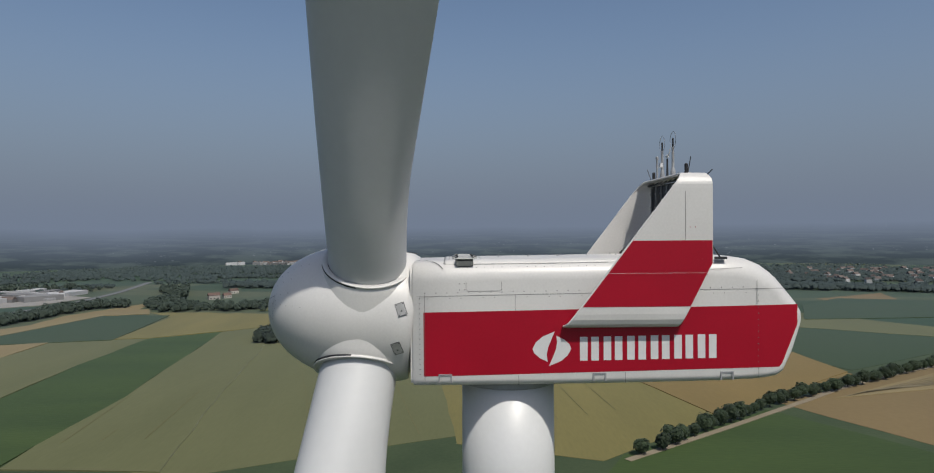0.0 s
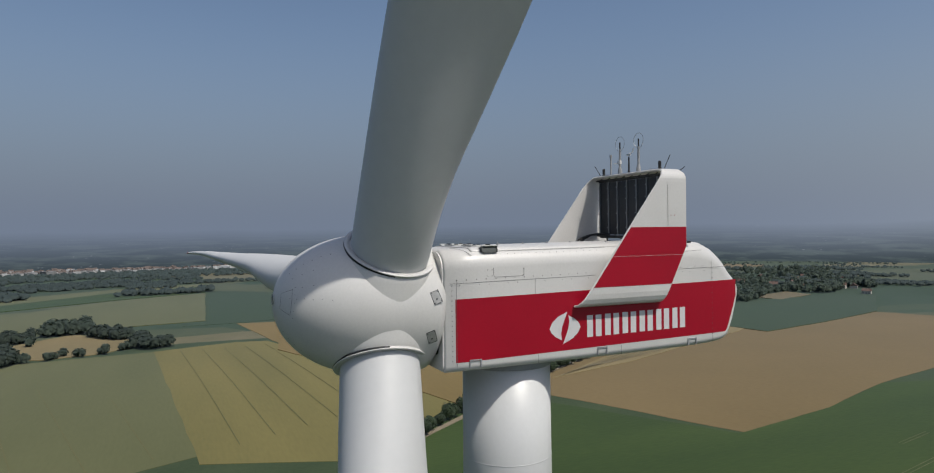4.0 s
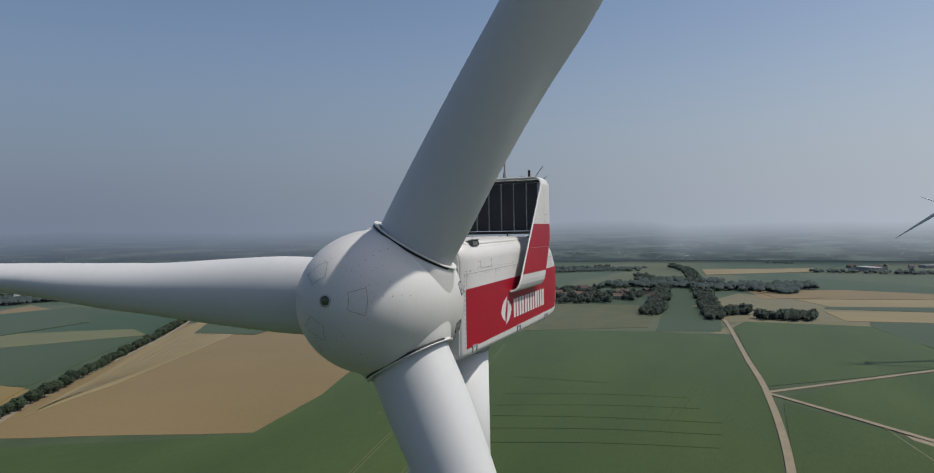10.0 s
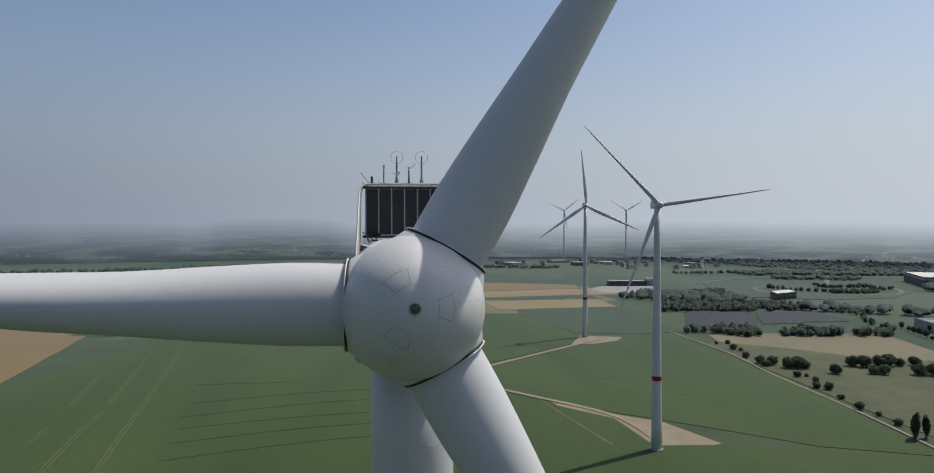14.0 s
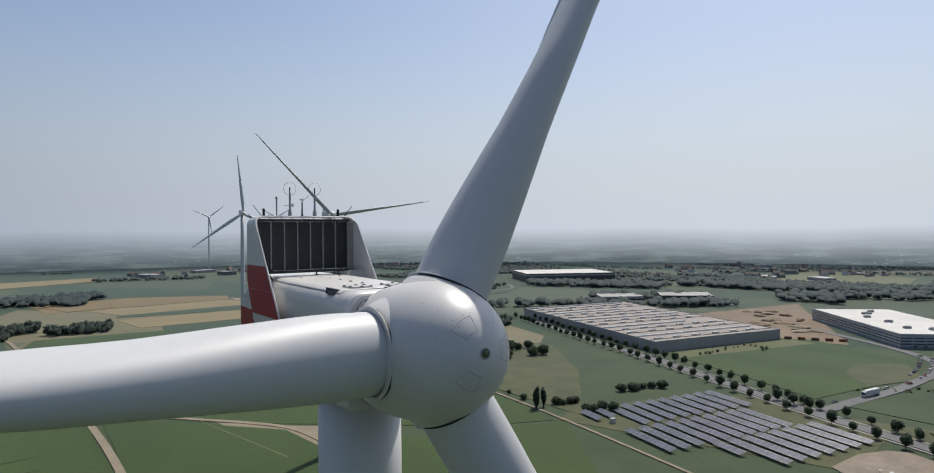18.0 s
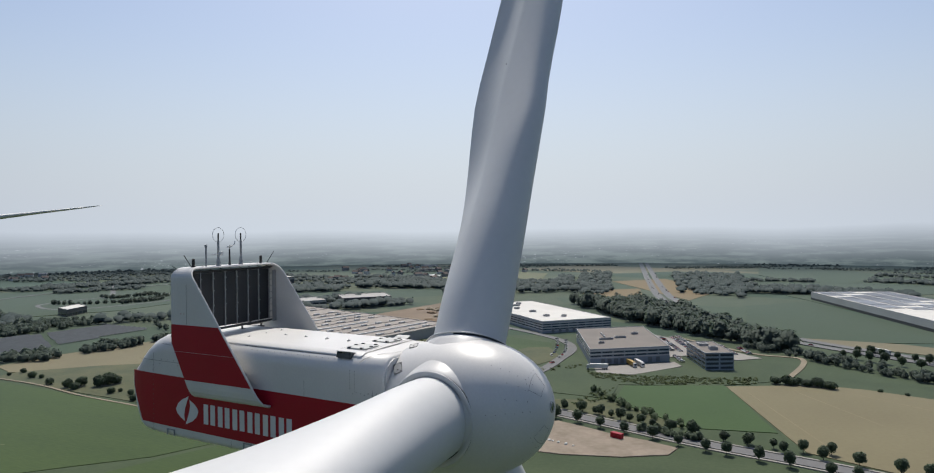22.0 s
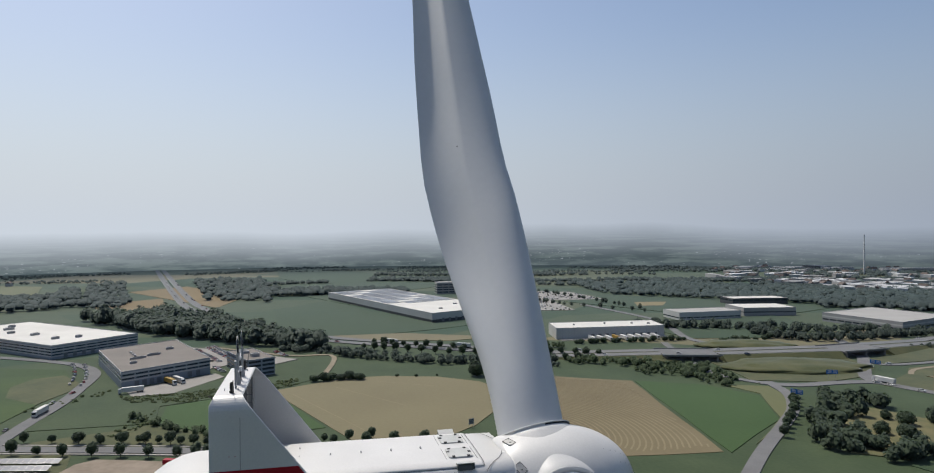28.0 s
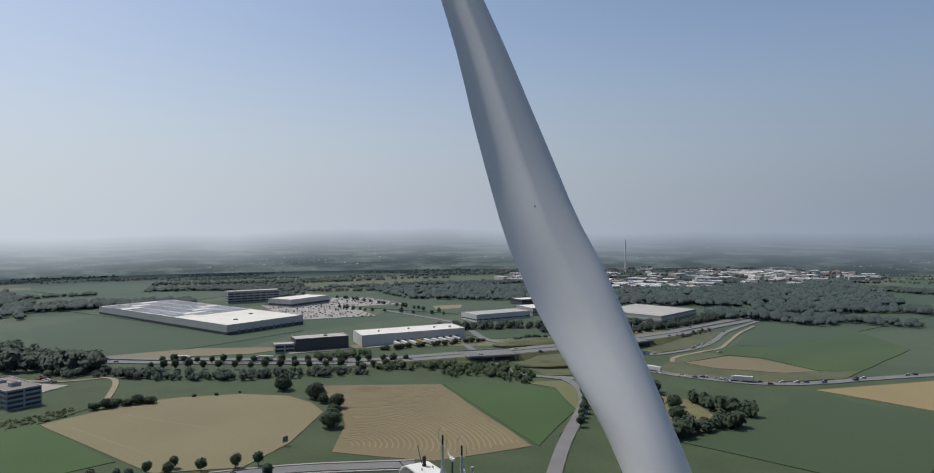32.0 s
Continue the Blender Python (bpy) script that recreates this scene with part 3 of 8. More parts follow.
bm = bmesh.new()
for base in (30, 150, 270):
    for da in (-24, 24):
        for k in range(6):          # bolts along the shell joints
            q, n = on_hub(34 + 6 * k, base + da + (0.8 if k % 2 else 0))
            disc(bm, q, n, 0.013)
    for da in (-9, 9):
        for u in (46, 54, 62):
            q, n = on_hub(u, base + da)
            disc(bm, q, n, 0.013)
for base in (0, 120, 240):
    for da in (-23, -12, 0, 12, 23):
        q, n = on_hub(59.5, base + da)
        disc(bm, q, n, 0.012)
bolts = part("hub_bolts", bm, SEAM, hub)
bolts["kind"] = "stuff"
def panel_outline(u0, u1, a0, a1, base, w=0.012):
    """A closed thin joint round a panel on the spinner."""
    pts = []
    steps = [(u0, a0 + (a1 - a0) * k / 8) for k in range(1, 8)] + [(u0 + (u1 - u0) * k / 5, a1) for k in range(6)] + [(u1, a1 + (a0 - a1) * k / 8) for k in range(1, 8)] + [(u1 + (u0 - u1) * k / 5, a0) for k in range(6)]
    mu, ma = (u0 + u1) / 2, (a0 + a1) / 2
    bm = bmesh.new()
    inner, outer = [], []
    for u, a in steps:
        q, n = on_hub(u, base + a)
        c, _ = on_hub(mu, base + ma)
        d = (q - c).normalized() * w / 2
        inner.append(bm.verts.new(q - d + n * 0.005))
        outer.append(bm.verts.new(q + d + n * 0.005))
    for k in range(len(steps)):
        j = (k + 1) % len(steps)
        bm.faces.new((inner[k], inner[j], outer[j], outer[k]))
    bmesh.ops.recalc_face_normals(bm, faces=bm.faces)
    return bm


for base in (0, 120, 240):
    part("hub_access_panel", panel_outline(62, 74, -20, 20, base), SEAM, hub)
bm = bmesh.new()
lathe(bm, [(0.185, 3.2), (0.185, 3.3), (0.15, 3.315), (0.135, 3.28)], 24, pose(0, 0, 0, 90))
part("nose_ring", bm, ALU, hub)
bm = bmesh.new()
lathe(bm, [(0.14, 3.27), (0.11, 3.31), (0.0, 3.33)], 24, pose(0, 0, 0, 90))
part("nose_glass", bm, GLASS_AMBER, hub, "dark green nose glass", True)
for ang in (13, -20, 100, 133, 220, 253):
    q, n = Vector((2.265 * math.cos(radians(ang)), 1.45, 2.265 * math.sin(radians(ang)))), Vector((math.cos(radians(ang)), 0, math.sin(radians(ang))))
    m = Matrix.Translation(q) @ n.to_track_quat("Z", "Y").to_matrix().to_4x4() @ pose(0, 0, 0, 0, 0, 25)
    bm = bmesh.new()
    box(bm, -0.15, 0.15, -0.21, 0.21, -0.02, 0.012, m)
    plate = part("service_plate", bm, ALU, hub, "small bolted metal plate")
    bm = bmesh.new()
    for x0, x1, y0, y1 in ((-0.15, 0.15, 0.2, 0.215), (-0.15, 0.15, -0.215, -0.2), (0.14, 0.155, -0.2, 0.2), (-0.155, -0.14, -0.2, 0.2)):
        box(bm, x0, x1, y0, y1, 0.0, 0.016, m)
    part("plate_gasket", bm, DARK, plate)
    bm = bmesh.new()
    box(bm, -0.03, 0.02, -0.08, -0.04, 0.012, 0.025, m)
    part("plate_latch", bm, DARK, plate)
    for sx, sy in ((-1, -1), (-1, 1), (1, -1), (1, 1)):
        bm = bmesh.new()
        lathe(bm, [(0.016, 0.012), (0.016, 0.022), (0.0, 0.024)], 8, m @ pose(0.11 * sx, 0.165 * sy, 0))
        part("bolt", bm, DARK, plate)

# ---- blades ----
# along the blade: chord, thickness to chord, front edge, twist, bend towards the wind, sweep
STATION = [2.2, 4, 5.5, 7, 9, 11, 13, 15, 17, 19, 22, 26, 30, 40, 50, 54.5, 56.4, 57]
CHORD = [2.649, 2.735, 2.918, 3.222, 3.595, 3.916, 4.088, 4.079, 4.01, 3.9, 3.641, 3.215, 2.828, 2.135, 1.419, 0.926, 0.457, 0.058]
THICK = [1.022, 0.984, 0.87, 0.722, 0.55, 0.445, 0.364, 0.32, 0.29, 0.273, 0.254, 0.243, 0.229, 0.205, 0.19, 0.181, 0.178, 0.177]
LEAD = [-1.159, -1.179, -1.2, -1.219, -1.267, -1.328, -1.31, -1.175, -1.192, -1.222, -1.267, -1.256, -1.112, -0.751, -0.492, -0.286, -0.157, -0.058]
TWIST = [-10.73, -13.65, -15.47, -16.43, -17.03, -16.61, -13.58, -10.97, -9.48, -8.14, -6.37, -3.98, -2.65, -3.29, -5.49, -6.55, -6.99, -7.13]
BEND = [-0.023, 0.149, 0.293, 0.443, 0.602, 0.725, 0.882, 1.056, 1.243, 1.387, 1.543, 1.828, 2.104, 2.697, 3.191, 3.378, 3.457, 3.483]
SWEEP = [0.011, 0.014, 0.027, 0.055, 0.104, 0.16, 0.205, 0.233, 0.239, 0.217, 0.138, 0.024, -0.093, -0.435, -0.92, -1.171, -1.277, -1.309]


def along(r, values):
    """A value at radius r, gliding through those at the stations."""
    x, y = np.array(STATION), np.array(values)
    m = np.gradient(y, x)
    j = min(max(int(np.searchsorted(x, r)) - 1, 0), len(x) - 2)
    h = x[j + 1] - x[j]
    t = (r - x[j]) / h
    return float((2 * t ** 3 - 3 * t ** 2 + 1) * y[j] + (t ** 3 - 2 * t ** 2 + t) * h * m[j] + (3 * t ** 2 - 2 * t ** 3) * y[j + 1] + (t ** 3 - t ** 2) * h * m[j + 1])


def blade_mesh(radii, grow=0.0, closed=True):
    bm = bmesh.new()
    n, rings = 72, []
    for r in radii:
        c, t, le = along(r, CHORD), along(r, THICK), along(r, LEAD)
        w = min(1, max(0, (r - 3.2) / 8.5))
        w = w * w * (3 - 2 * w)
        tw = radians(along(r, TWIST))
        ring = []
        for k in range(n):
            a = 2 * math.pi * k / n
            sx = (1 - math.cos(a)) / 2
            yt = 5 * t * (0.2969 * math.sqrt(sx) - 0.126 * sx - 0.3516 * sx ** 2 + 0.2843 * sx ** 3 - 0.1036 * sx ** 4)
            up_ = math.sin(a) >= 0
            # concave after-part on the pressure side
            af = c * yt * (0.85 if up_ else -1.0) + (c * 0.065 * math.sin(math.pi * min(1, max(0, (sx - 0.5) / 0.5))) if up_ is False else 0)
            x = (c * t * 0.5 * math.sin(a)) * (1 - w) + af * w
            y = le + c * sx
            x += math.copysign(grow, math.sin(a)) if abs(math.sin(a)) > 0.05 else 0
            y += -grow if sx < 0.05 else grow if sx > 0.95 else 0
            x, y = x * math.cos(tw) - y * math.sin(tw), x * math.sin(tw) + y * math.cos(tw)
            ring.append(bm.verts.new((0.985 * x + along(r, SWEEP), 0.985 * y - along(r, BEND), r)))
        rings.append(ring)
    for a, b in zip(rings, rings[1:]):
        for k in range(n):
            bm.faces.new((a[k], a[(k + 1) % n], b[(k + 1) % n], b[k]))
    if closed:
        bm.faces.new(rings[-1])
        bm.faces.new(rings[0][::-1])
    bmesh.ops.recalc_face_normals(bm, faces=bm.faces)
    return bm


RADII = [2.0, 2.2, 2.5, 2.9, 3.4, 4, 4.7, 5.5, 6.3, 7.2, 8, 9, 10, 11, 12, 13, 14.5, 16, 17.5, 19, 20.5, 22, 24, 26, 28, 30, 32, 34, 36, 38, 40, 42, 44, 46, 48, 50, 52, 53.5, 54.5, 55.5, 56, 56.4, 56.8, 57]
first = None
for angle, lean in ((30.1, -1.18), (151.2, -2.6), (271.2, 0.1)):
    m = ROTOR @ pose(0, 0, 0, 0, angle, 0) @ pose(0, 0, 0, lean)
    if first is None:
        bits = [part("blade", blade_mesh(RADII), BLADE, turbine, "long white rotor blade, turned edge to the wind", True)]
        for r0, r1 in ((51.0, 53.2), (55.4, 56.6)):
            bits.append(part("tip_band", blade_mesh([r0 + (r1 - r0) * k / 5 for k in range(6)], 0.006, False), RED, None, "red band near the blade tip", True))
        bm = bmesh.new()
        seat = pose(0.03, 0.19, 0)
        lathe(bm, [(1.95, 1.15), (1.84, 1.38), (1.72, 1.62), (1.61, 1.86), (1.545, 1.99), (1.51, 2.04), (1.49, 2.06), (1.49, 2.12), (1.53, 2.125), (1.535, 2.15), (1.52, 2.165), (1.49, 2.17), (1.355, 2.155), (1.34, 2.13), (1.34, 1.95)], 64, seat, caps=False)
        bits.append(part("blade_cuff", bm, WHITE, None, "flared white cuff with a flat lip", True))
        bm = bmesh.new()
        lathe(bm, [(1.345, 2.11), (1.335, 2.12), (1.28, 2.11), (1.28, 1.95)], 64, seat, caps=False)
        bits.append(part("gap_seal", bm, BLACK, None, "black rubber seal"))
        # open joint under the lip, wider towards the wind
        bm = bmesh.new()
        lathe(bm, [(1.42, 2.05), (1.486, 2.052), (1.486, 2.122), (1.42, 2.124)], 64, pose(0.03, 0.19 - 0.047, 0), caps=False)
        bits.append(part("lip_joint", bm, BLACK, None, "black open joint under the lip"))
        # drain hole on the flank
        v = min((v for v in bits[0].data.vertices if abs(v.co.z - 16) < 0.1 and v.co.x < 0), key=lambda v: abs(v.co.y - 0.5))
        bm = bmesh.new()
        disc(bm, v.co + v.normal * 0.004, v.normal, 0.035)
        bits.append(part("drain_hole", bm, BLACK))
        for b in bits[1:]:
            b.parent = bits[0]
        first = bits[0]
        first.matrix_local = m
    else:
        made = tagged(new("blade", first.data), "long white rotor blade, turned edge to the wind")
        made.parent = turbine
        made.matrix_local = m
        for b in first.children:
            c = b.copy()
            scene.collection.objects.link(c)
            c.parent = made

# ---- land ----
def land(name, colour, tint, scale, fine, stretch=None, **kw):
    """Ground cover: matt, with a pale bluish sheen at a low angle that stands in for haze."""
    m = material(name, colour, 0.9, 0.2, scale, fine, 0.3, object_space=False, tint=tint, stretch=stretch, spec=0.2, sheen=0.32, **kw)
    b = m.node_tree.nodes["Principled BSDF"]
    b.inputs["Sheen Roughness"].default_value = 0.22
    b.inputs["Sheen Tint"].default_value = (0.78, 0.9, 1.0, 1)
    return m


GRASS = land("meadow", (0.068, 0.095, 0.044), (0.042, 0.066, 0.03), 0.03, 0.5)
DRYMEADOW = land("dry_meadow", (0.19, 0.17, 0.085), (0.12, 0.125, 0.06), 0.09, 0.5)
ROUGHGRASS = land("rough_grass", (0.118, 0.118, 0.055), (0.064, 0.08, 0.038), 0.05, 0.3)
GREEN = land("green_crop", (0.062, 0.098, 0.027), (0.037, 0.066, 0.02), 0.016, 0.6, stretch=(-0.24, 1.3, 0.3))
GREEN2 = land("beet_crop", (0.046, 0.076, 0.037), (0.054, 0.08, 0.04), 0.01, 0.6)
OLIVE = land("barley_crop", (0.152, 0.158, 0.074), (0.124, 0.133, 0.06), 0.02, 0.5, stretch=(0.1, 0.25, 1.3))
YELLOW = land("yellowing_crop", (0.225, 0.195, 0.07), (0.17, 0.155, 0.057), 0.02, 0.5, stretch=(0.1, 0.25, 1.3))
WHEAT = land("wheat_crop", (0.28, 0.222, 0.11), (0.225, 0.18, 0.088), 0.012, 0.4)
BROWN = land("bare_soil", (0.23, 0.168, 0.078), (0.186, 0.137, 0.062), 0.008, 0.3)
BEIGE = land("ripe_crop", (0.215, 0.19, 0.11), (0.18, 0.158, 0.09), 0.012, 0.5)
GOLD = land("golden_barley", (0.25, 0.178, 0.066), (0.205, 0.152, 0.058), 0.012, 0.4, stretch=(0.5, 0.4, 1.3))
BRIGHT = land("fresh_green_crop", (0.056, 0.1, 0.032), (0.044, 0.084, 0.026), 0.016, 0.6)
STUBBLE = land("mown_stubble", (0.2, 0.165, 0.095), (0.165, 0.135, 0.075), 0.02, 0.5)
SWATH = land("straw_swath", (0.27, 0.228, 0.137), (0.22, 0.185, 0.11), 0.05, 0.9)
GRAVEL = land("gravel_track", (0.3, 0.255, 0.18), (0.24, 0.2, 0.14), 0.1, 1.5)
SANDY = land("sandy_soil", (0.33, 0.275, 0.215), (0.22, 0.18, 0.135), 0.09, 0.35)
EARTH = land("dug_earth", (0.27, 0.2, 0.13), (0.19, 0.135, 0.085), 0.02, 0.25)
# paler than plain asphalt, with haze put into the colour
ASPHALT = land("asphalt", (0.2, 0.2, 0.2), (0.155, 0.155, 0.155), 0.08, 1.2)
CONCRETE = land("yard_concrete", (0.36, 0.34, 0.31), (0.29, 0.275, 0.25), 0.05, 0.8)
TRAM = land("tram_line_soil", (0.15, 0.16, 0.085), (0.1, 0.12, 0.055), 0.1, 1.0)
OLIVETRAM = land("barley_track", (0.155, 0.15, 0.066), (0.13, 0.13, 0.056), 0.1, 1.0)
DARKTRAM = land("dark_row_gap", (0.04, 0.068, 0.025), (0.048, 0.074, 0.027), 0.02, 1.0)

# farmland sheet: meadows broken into a patchwork of far fields
FARMLAND = land("farmland", (0.085, 0.1, 0.038), (0.055, 0.075, 0.024), 0.03, 0.5)
nt = FARMLAND.node_tree
geo = nt.nodes.new("ShaderNodeNewGeometry")
mp = nt.nodes.new("ShaderNodeMapping")
mp.inputs["Rotation"].default_value = (0, 0, 0.5)
mp.inputs["Scale"].default_value = (0.0052, 0.0028, 0.0)
vor = nt.nodes.new("ShaderNodeTexVoronoi")
vor.distance = "CHEBYCHEV"
vor.inputs["Scale"].default_value = 1.0
vor.inputs["Randomness"].default_value = 0.8
ramp = nt.nodes.new("ShaderNodeValToRGB")
ramp.color_ramp.interpolation = "CONSTANT"
cols = [(0.0, (0.042, 0.063, 0.033)), (0.22, (0.064, 0.078, 0.041)), (0.42, (0.035, 0.06, 0.032)), (0.58, (0.088, 0.092, 0.05)), (0.72, (0.05, 0.07, 0.037)), (0.86, (0.16, 0.132, 0.076)), (0.92, (0.075, 0.084, 0.045))]
e = ramp.color_ramp.elements
while len(e) < len(cols):
    e.new(0.5)
for el, (p, c) in zip(e, cols):
    el.position, el.color = p, (*c, 1)
sep = nt.nodes.new("ShaderNodeSeparateColor")
mix = nt.nodes.new("ShaderNodeMix")
mix.data_type = "RGBA"
mix.blend_type = "MULTIPLY"
mix.inputs[0].default_value = 0.75
bs = nt.nodes["Principled BSDF"]
old = bs.inputs["Base Color"].links[0].from_socket
gain = nt.nodes.new("ShaderNodeMix")
gain.data_type = "RGBA"
gain.blend_type = "MULTIPLY"
gain.inputs[0].default_value = 1.0
gain.inputs[7].default_value = (14, 13, 34, 1)
nt.links.new(geo.outputs["Position"], mp.inputs[0])
nt.links.new(mp.outputs[0], vor.inputs["Vector"])
nt.links.new(vor.outputs["Color"], sep.inputs[0])
nt.links.new(sep.outputs[0], ramp.inputs[0])
nt.links.new(ramp.outputs[0], mix.inputs[6])
nt.links.new(old, gain.inputs[6])
nt.links.new(gain.outputs[2], mix.inputs[7])
nt.links.new(mix.outputs[2], bs.inputs["Base Color"])

bm = bmesh.new()
bmesh.ops.create_circle(bm, cap_ends=True, segments=128, radius=4900)
ground = part("ground", bm, FARMLAND)
tagged(ground, "wide flat farmland with meadows and fields", "ground", kind="structure")

# far hills, haze and low sky, painted on a glowing ring beyond the fields
BACK = bpy.data.materials.new("hazy_distance")
BACK.use_nodes = True
nt = BACK.node_tree
nt.nodes.remove(nt.nodes["Principled BSDF"])
geo = nt.nodes.new("ShaderNodeNewGeometry")
sepx = nt.nodes.new("ShaderNodeSeparateXYZ")
nt.links.new(geo.outputs["Position"], sepx.inputs[0])
# the plain goes on beyond the ring: height on the ring stands for distance
drop = nt.nodes.new("ShaderNodeMath")
drop.operation = "SUBTRACT"
drop.inputs[0].default_value = 99
nt.links.new(sepx.outputs[2], drop.inputs[1])
most = nt.nodes.new("ShaderNodeMath")
most.operation = "MAXIMUM"
most.inputs[1].default_value = 2.5
nt.links.new(drop.outputs[0], most.inputs[0])
reach = nt.nodes.new("ShaderNodeMath")
reach.operation = "DIVIDE"
reach.inputs[0].default_value = 99
nt.links.new(most.outputs[0], reach.inputs[1])
onring = nt.nodes.new("ShaderNodeVectorMath")
onring.operation = "MULTIPLY"
onring.inputs[1].default_value = (1, 1, 0)
nt.links.new(geo.outputs["Position"], onring.inputs[0])
# bearing and the logarithm of the distance: patches keep their shape as they recede
logd = nt.nodes.new("ShaderNodeMath")
logd.operation = "LOGARITHM"
logd.inputs[1].default_value = math.e
nt.links.new(reach.outputs[0], logd.inputs[0])
deep = nt.nodes.new("ShaderNodeCombineXYZ")
nt.links.new(logd.outputs[0], deep.inputs[2])


def patches(around, depth, detail, rough):
    """Noise over the far plain: sizes by bearing and by depth."""
    v = nt.nodes.new("ShaderNodeVectorMath")
    v.operation = "MULTIPLY_ADD"
    v.inputs[1].default_value = (around / 2000, around / 2000, 0)
    nt.links.new(onring.outputs[0], v.inputs[0])
    d = nt.nodes.new("ShaderNodeVectorMath")
    d.operation = "SCALE"
    d.inputs["Scale"].default_value = depth
    nt.links.new(deep.outputs[0], d.inputs[0])
    nt.links.new(d.outputs[0], v.inputs[2])
    noise_ = nt.nodes.new("ShaderNodeTexNoise")
    noise_.inputs["Scale"].default_value, noise_.inputs["Detail"].default_value, noise_.inputs["Roughness"].default_value = 1.0, detail, rough
    nt.links.new(v.outputs[0], noise_.inputs["Vector"])
    return noise_.outputs[0]


far_woods_mask = patches(15.0, 5.0, 6, 0.62)
far_specks = patches(190.0, 34.0, 2, 0.5)
far_towns = patches(7.0, 3.0, 2, 0.5)
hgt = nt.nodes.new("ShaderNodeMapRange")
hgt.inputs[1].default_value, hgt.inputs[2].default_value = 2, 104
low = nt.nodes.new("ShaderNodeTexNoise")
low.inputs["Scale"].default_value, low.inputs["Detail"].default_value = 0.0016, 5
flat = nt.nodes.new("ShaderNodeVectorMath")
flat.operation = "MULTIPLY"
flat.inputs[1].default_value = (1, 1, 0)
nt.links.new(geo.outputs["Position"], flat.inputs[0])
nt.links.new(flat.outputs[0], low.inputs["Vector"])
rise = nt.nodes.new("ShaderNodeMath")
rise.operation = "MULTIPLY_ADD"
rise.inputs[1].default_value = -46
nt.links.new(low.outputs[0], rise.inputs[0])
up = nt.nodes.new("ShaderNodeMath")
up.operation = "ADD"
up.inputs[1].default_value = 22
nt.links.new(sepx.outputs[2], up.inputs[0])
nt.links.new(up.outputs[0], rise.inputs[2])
# two low hills on the horizon: bearing, half width in degrees, how far they stand up
height = rise.outputs[0]
for hx, hy, wide, stand in ((-0.19, 0.982, 7.0, 20), (0.92, -0.39, 13.0, 24)):
    toward = nt.nodes.new("ShaderNodeVectorMath")
    toward.operation = "DOT_PRODUCT"
    toward.inputs[1].default_value = (hx / 2000, hy / 2000, 0)
    nt.links.new(geo.outputs["Position"], toward.inputs[0])
    bump_ = nt.nodes.new("ShaderNodeMapRange")
    bump_.interpolation_type = "SMOOTHSTEP"
    bump_.inputs[1].default_value, bump_.inputs[2].default_value = math.cos(radians(wide)), 1.0
    bump_.inputs[4].default_value = -stand
    nt.links.new(toward.outputs["Value"], bump_.inputs[0])
    add_ = nt.nodes.new("ShaderNodeMath")
    nt.links.new(height, add_.inputs[0])
    nt.links.new(bump_.outputs[0], add_.inputs[1])
    height = add_.outputs[0]
nt.links.new(height, hgt.inputs[0])
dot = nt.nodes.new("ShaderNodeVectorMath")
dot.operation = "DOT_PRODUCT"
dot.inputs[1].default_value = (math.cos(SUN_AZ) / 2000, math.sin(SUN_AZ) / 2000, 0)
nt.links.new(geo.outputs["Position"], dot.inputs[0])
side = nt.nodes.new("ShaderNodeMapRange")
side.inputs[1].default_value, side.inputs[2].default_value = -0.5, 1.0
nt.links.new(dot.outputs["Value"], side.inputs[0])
# the painted haze and sky grow brighter towards the sun
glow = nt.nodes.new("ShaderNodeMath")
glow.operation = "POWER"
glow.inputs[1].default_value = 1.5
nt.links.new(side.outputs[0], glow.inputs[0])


def mixed(fac, a, b):
    m = nt.nodes.new("ShaderNodeMix")
    m.data_type = "RGBA"
    nt.links.new(fac, m.inputs[0])
    for i, v in ((6, a), (7, b)):
        if isinstance(v, tuple):
            m.inputs[i].default_value = (*v, 1)
        else:
            nt.links.new(v, m.inputs[i])
    return m.outputs[2]


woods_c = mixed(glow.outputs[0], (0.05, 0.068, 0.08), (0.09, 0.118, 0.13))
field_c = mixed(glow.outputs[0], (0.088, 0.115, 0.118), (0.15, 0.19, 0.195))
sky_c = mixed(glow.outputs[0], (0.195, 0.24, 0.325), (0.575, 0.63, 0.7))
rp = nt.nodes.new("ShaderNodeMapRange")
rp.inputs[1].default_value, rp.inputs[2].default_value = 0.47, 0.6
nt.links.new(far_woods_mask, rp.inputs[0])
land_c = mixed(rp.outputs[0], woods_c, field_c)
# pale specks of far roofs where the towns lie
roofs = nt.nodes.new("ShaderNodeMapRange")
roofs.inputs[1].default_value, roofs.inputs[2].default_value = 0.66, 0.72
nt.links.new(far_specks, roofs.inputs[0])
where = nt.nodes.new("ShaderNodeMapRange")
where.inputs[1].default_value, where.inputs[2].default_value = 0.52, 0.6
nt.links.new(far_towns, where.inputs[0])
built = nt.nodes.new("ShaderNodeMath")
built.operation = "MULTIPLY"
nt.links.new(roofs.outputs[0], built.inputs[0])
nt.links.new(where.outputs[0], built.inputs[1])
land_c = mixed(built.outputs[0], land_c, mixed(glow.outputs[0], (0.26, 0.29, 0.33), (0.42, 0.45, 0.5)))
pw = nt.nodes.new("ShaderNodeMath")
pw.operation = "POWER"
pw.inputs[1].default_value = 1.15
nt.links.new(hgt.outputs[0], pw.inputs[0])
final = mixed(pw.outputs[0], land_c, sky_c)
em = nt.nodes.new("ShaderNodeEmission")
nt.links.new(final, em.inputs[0])
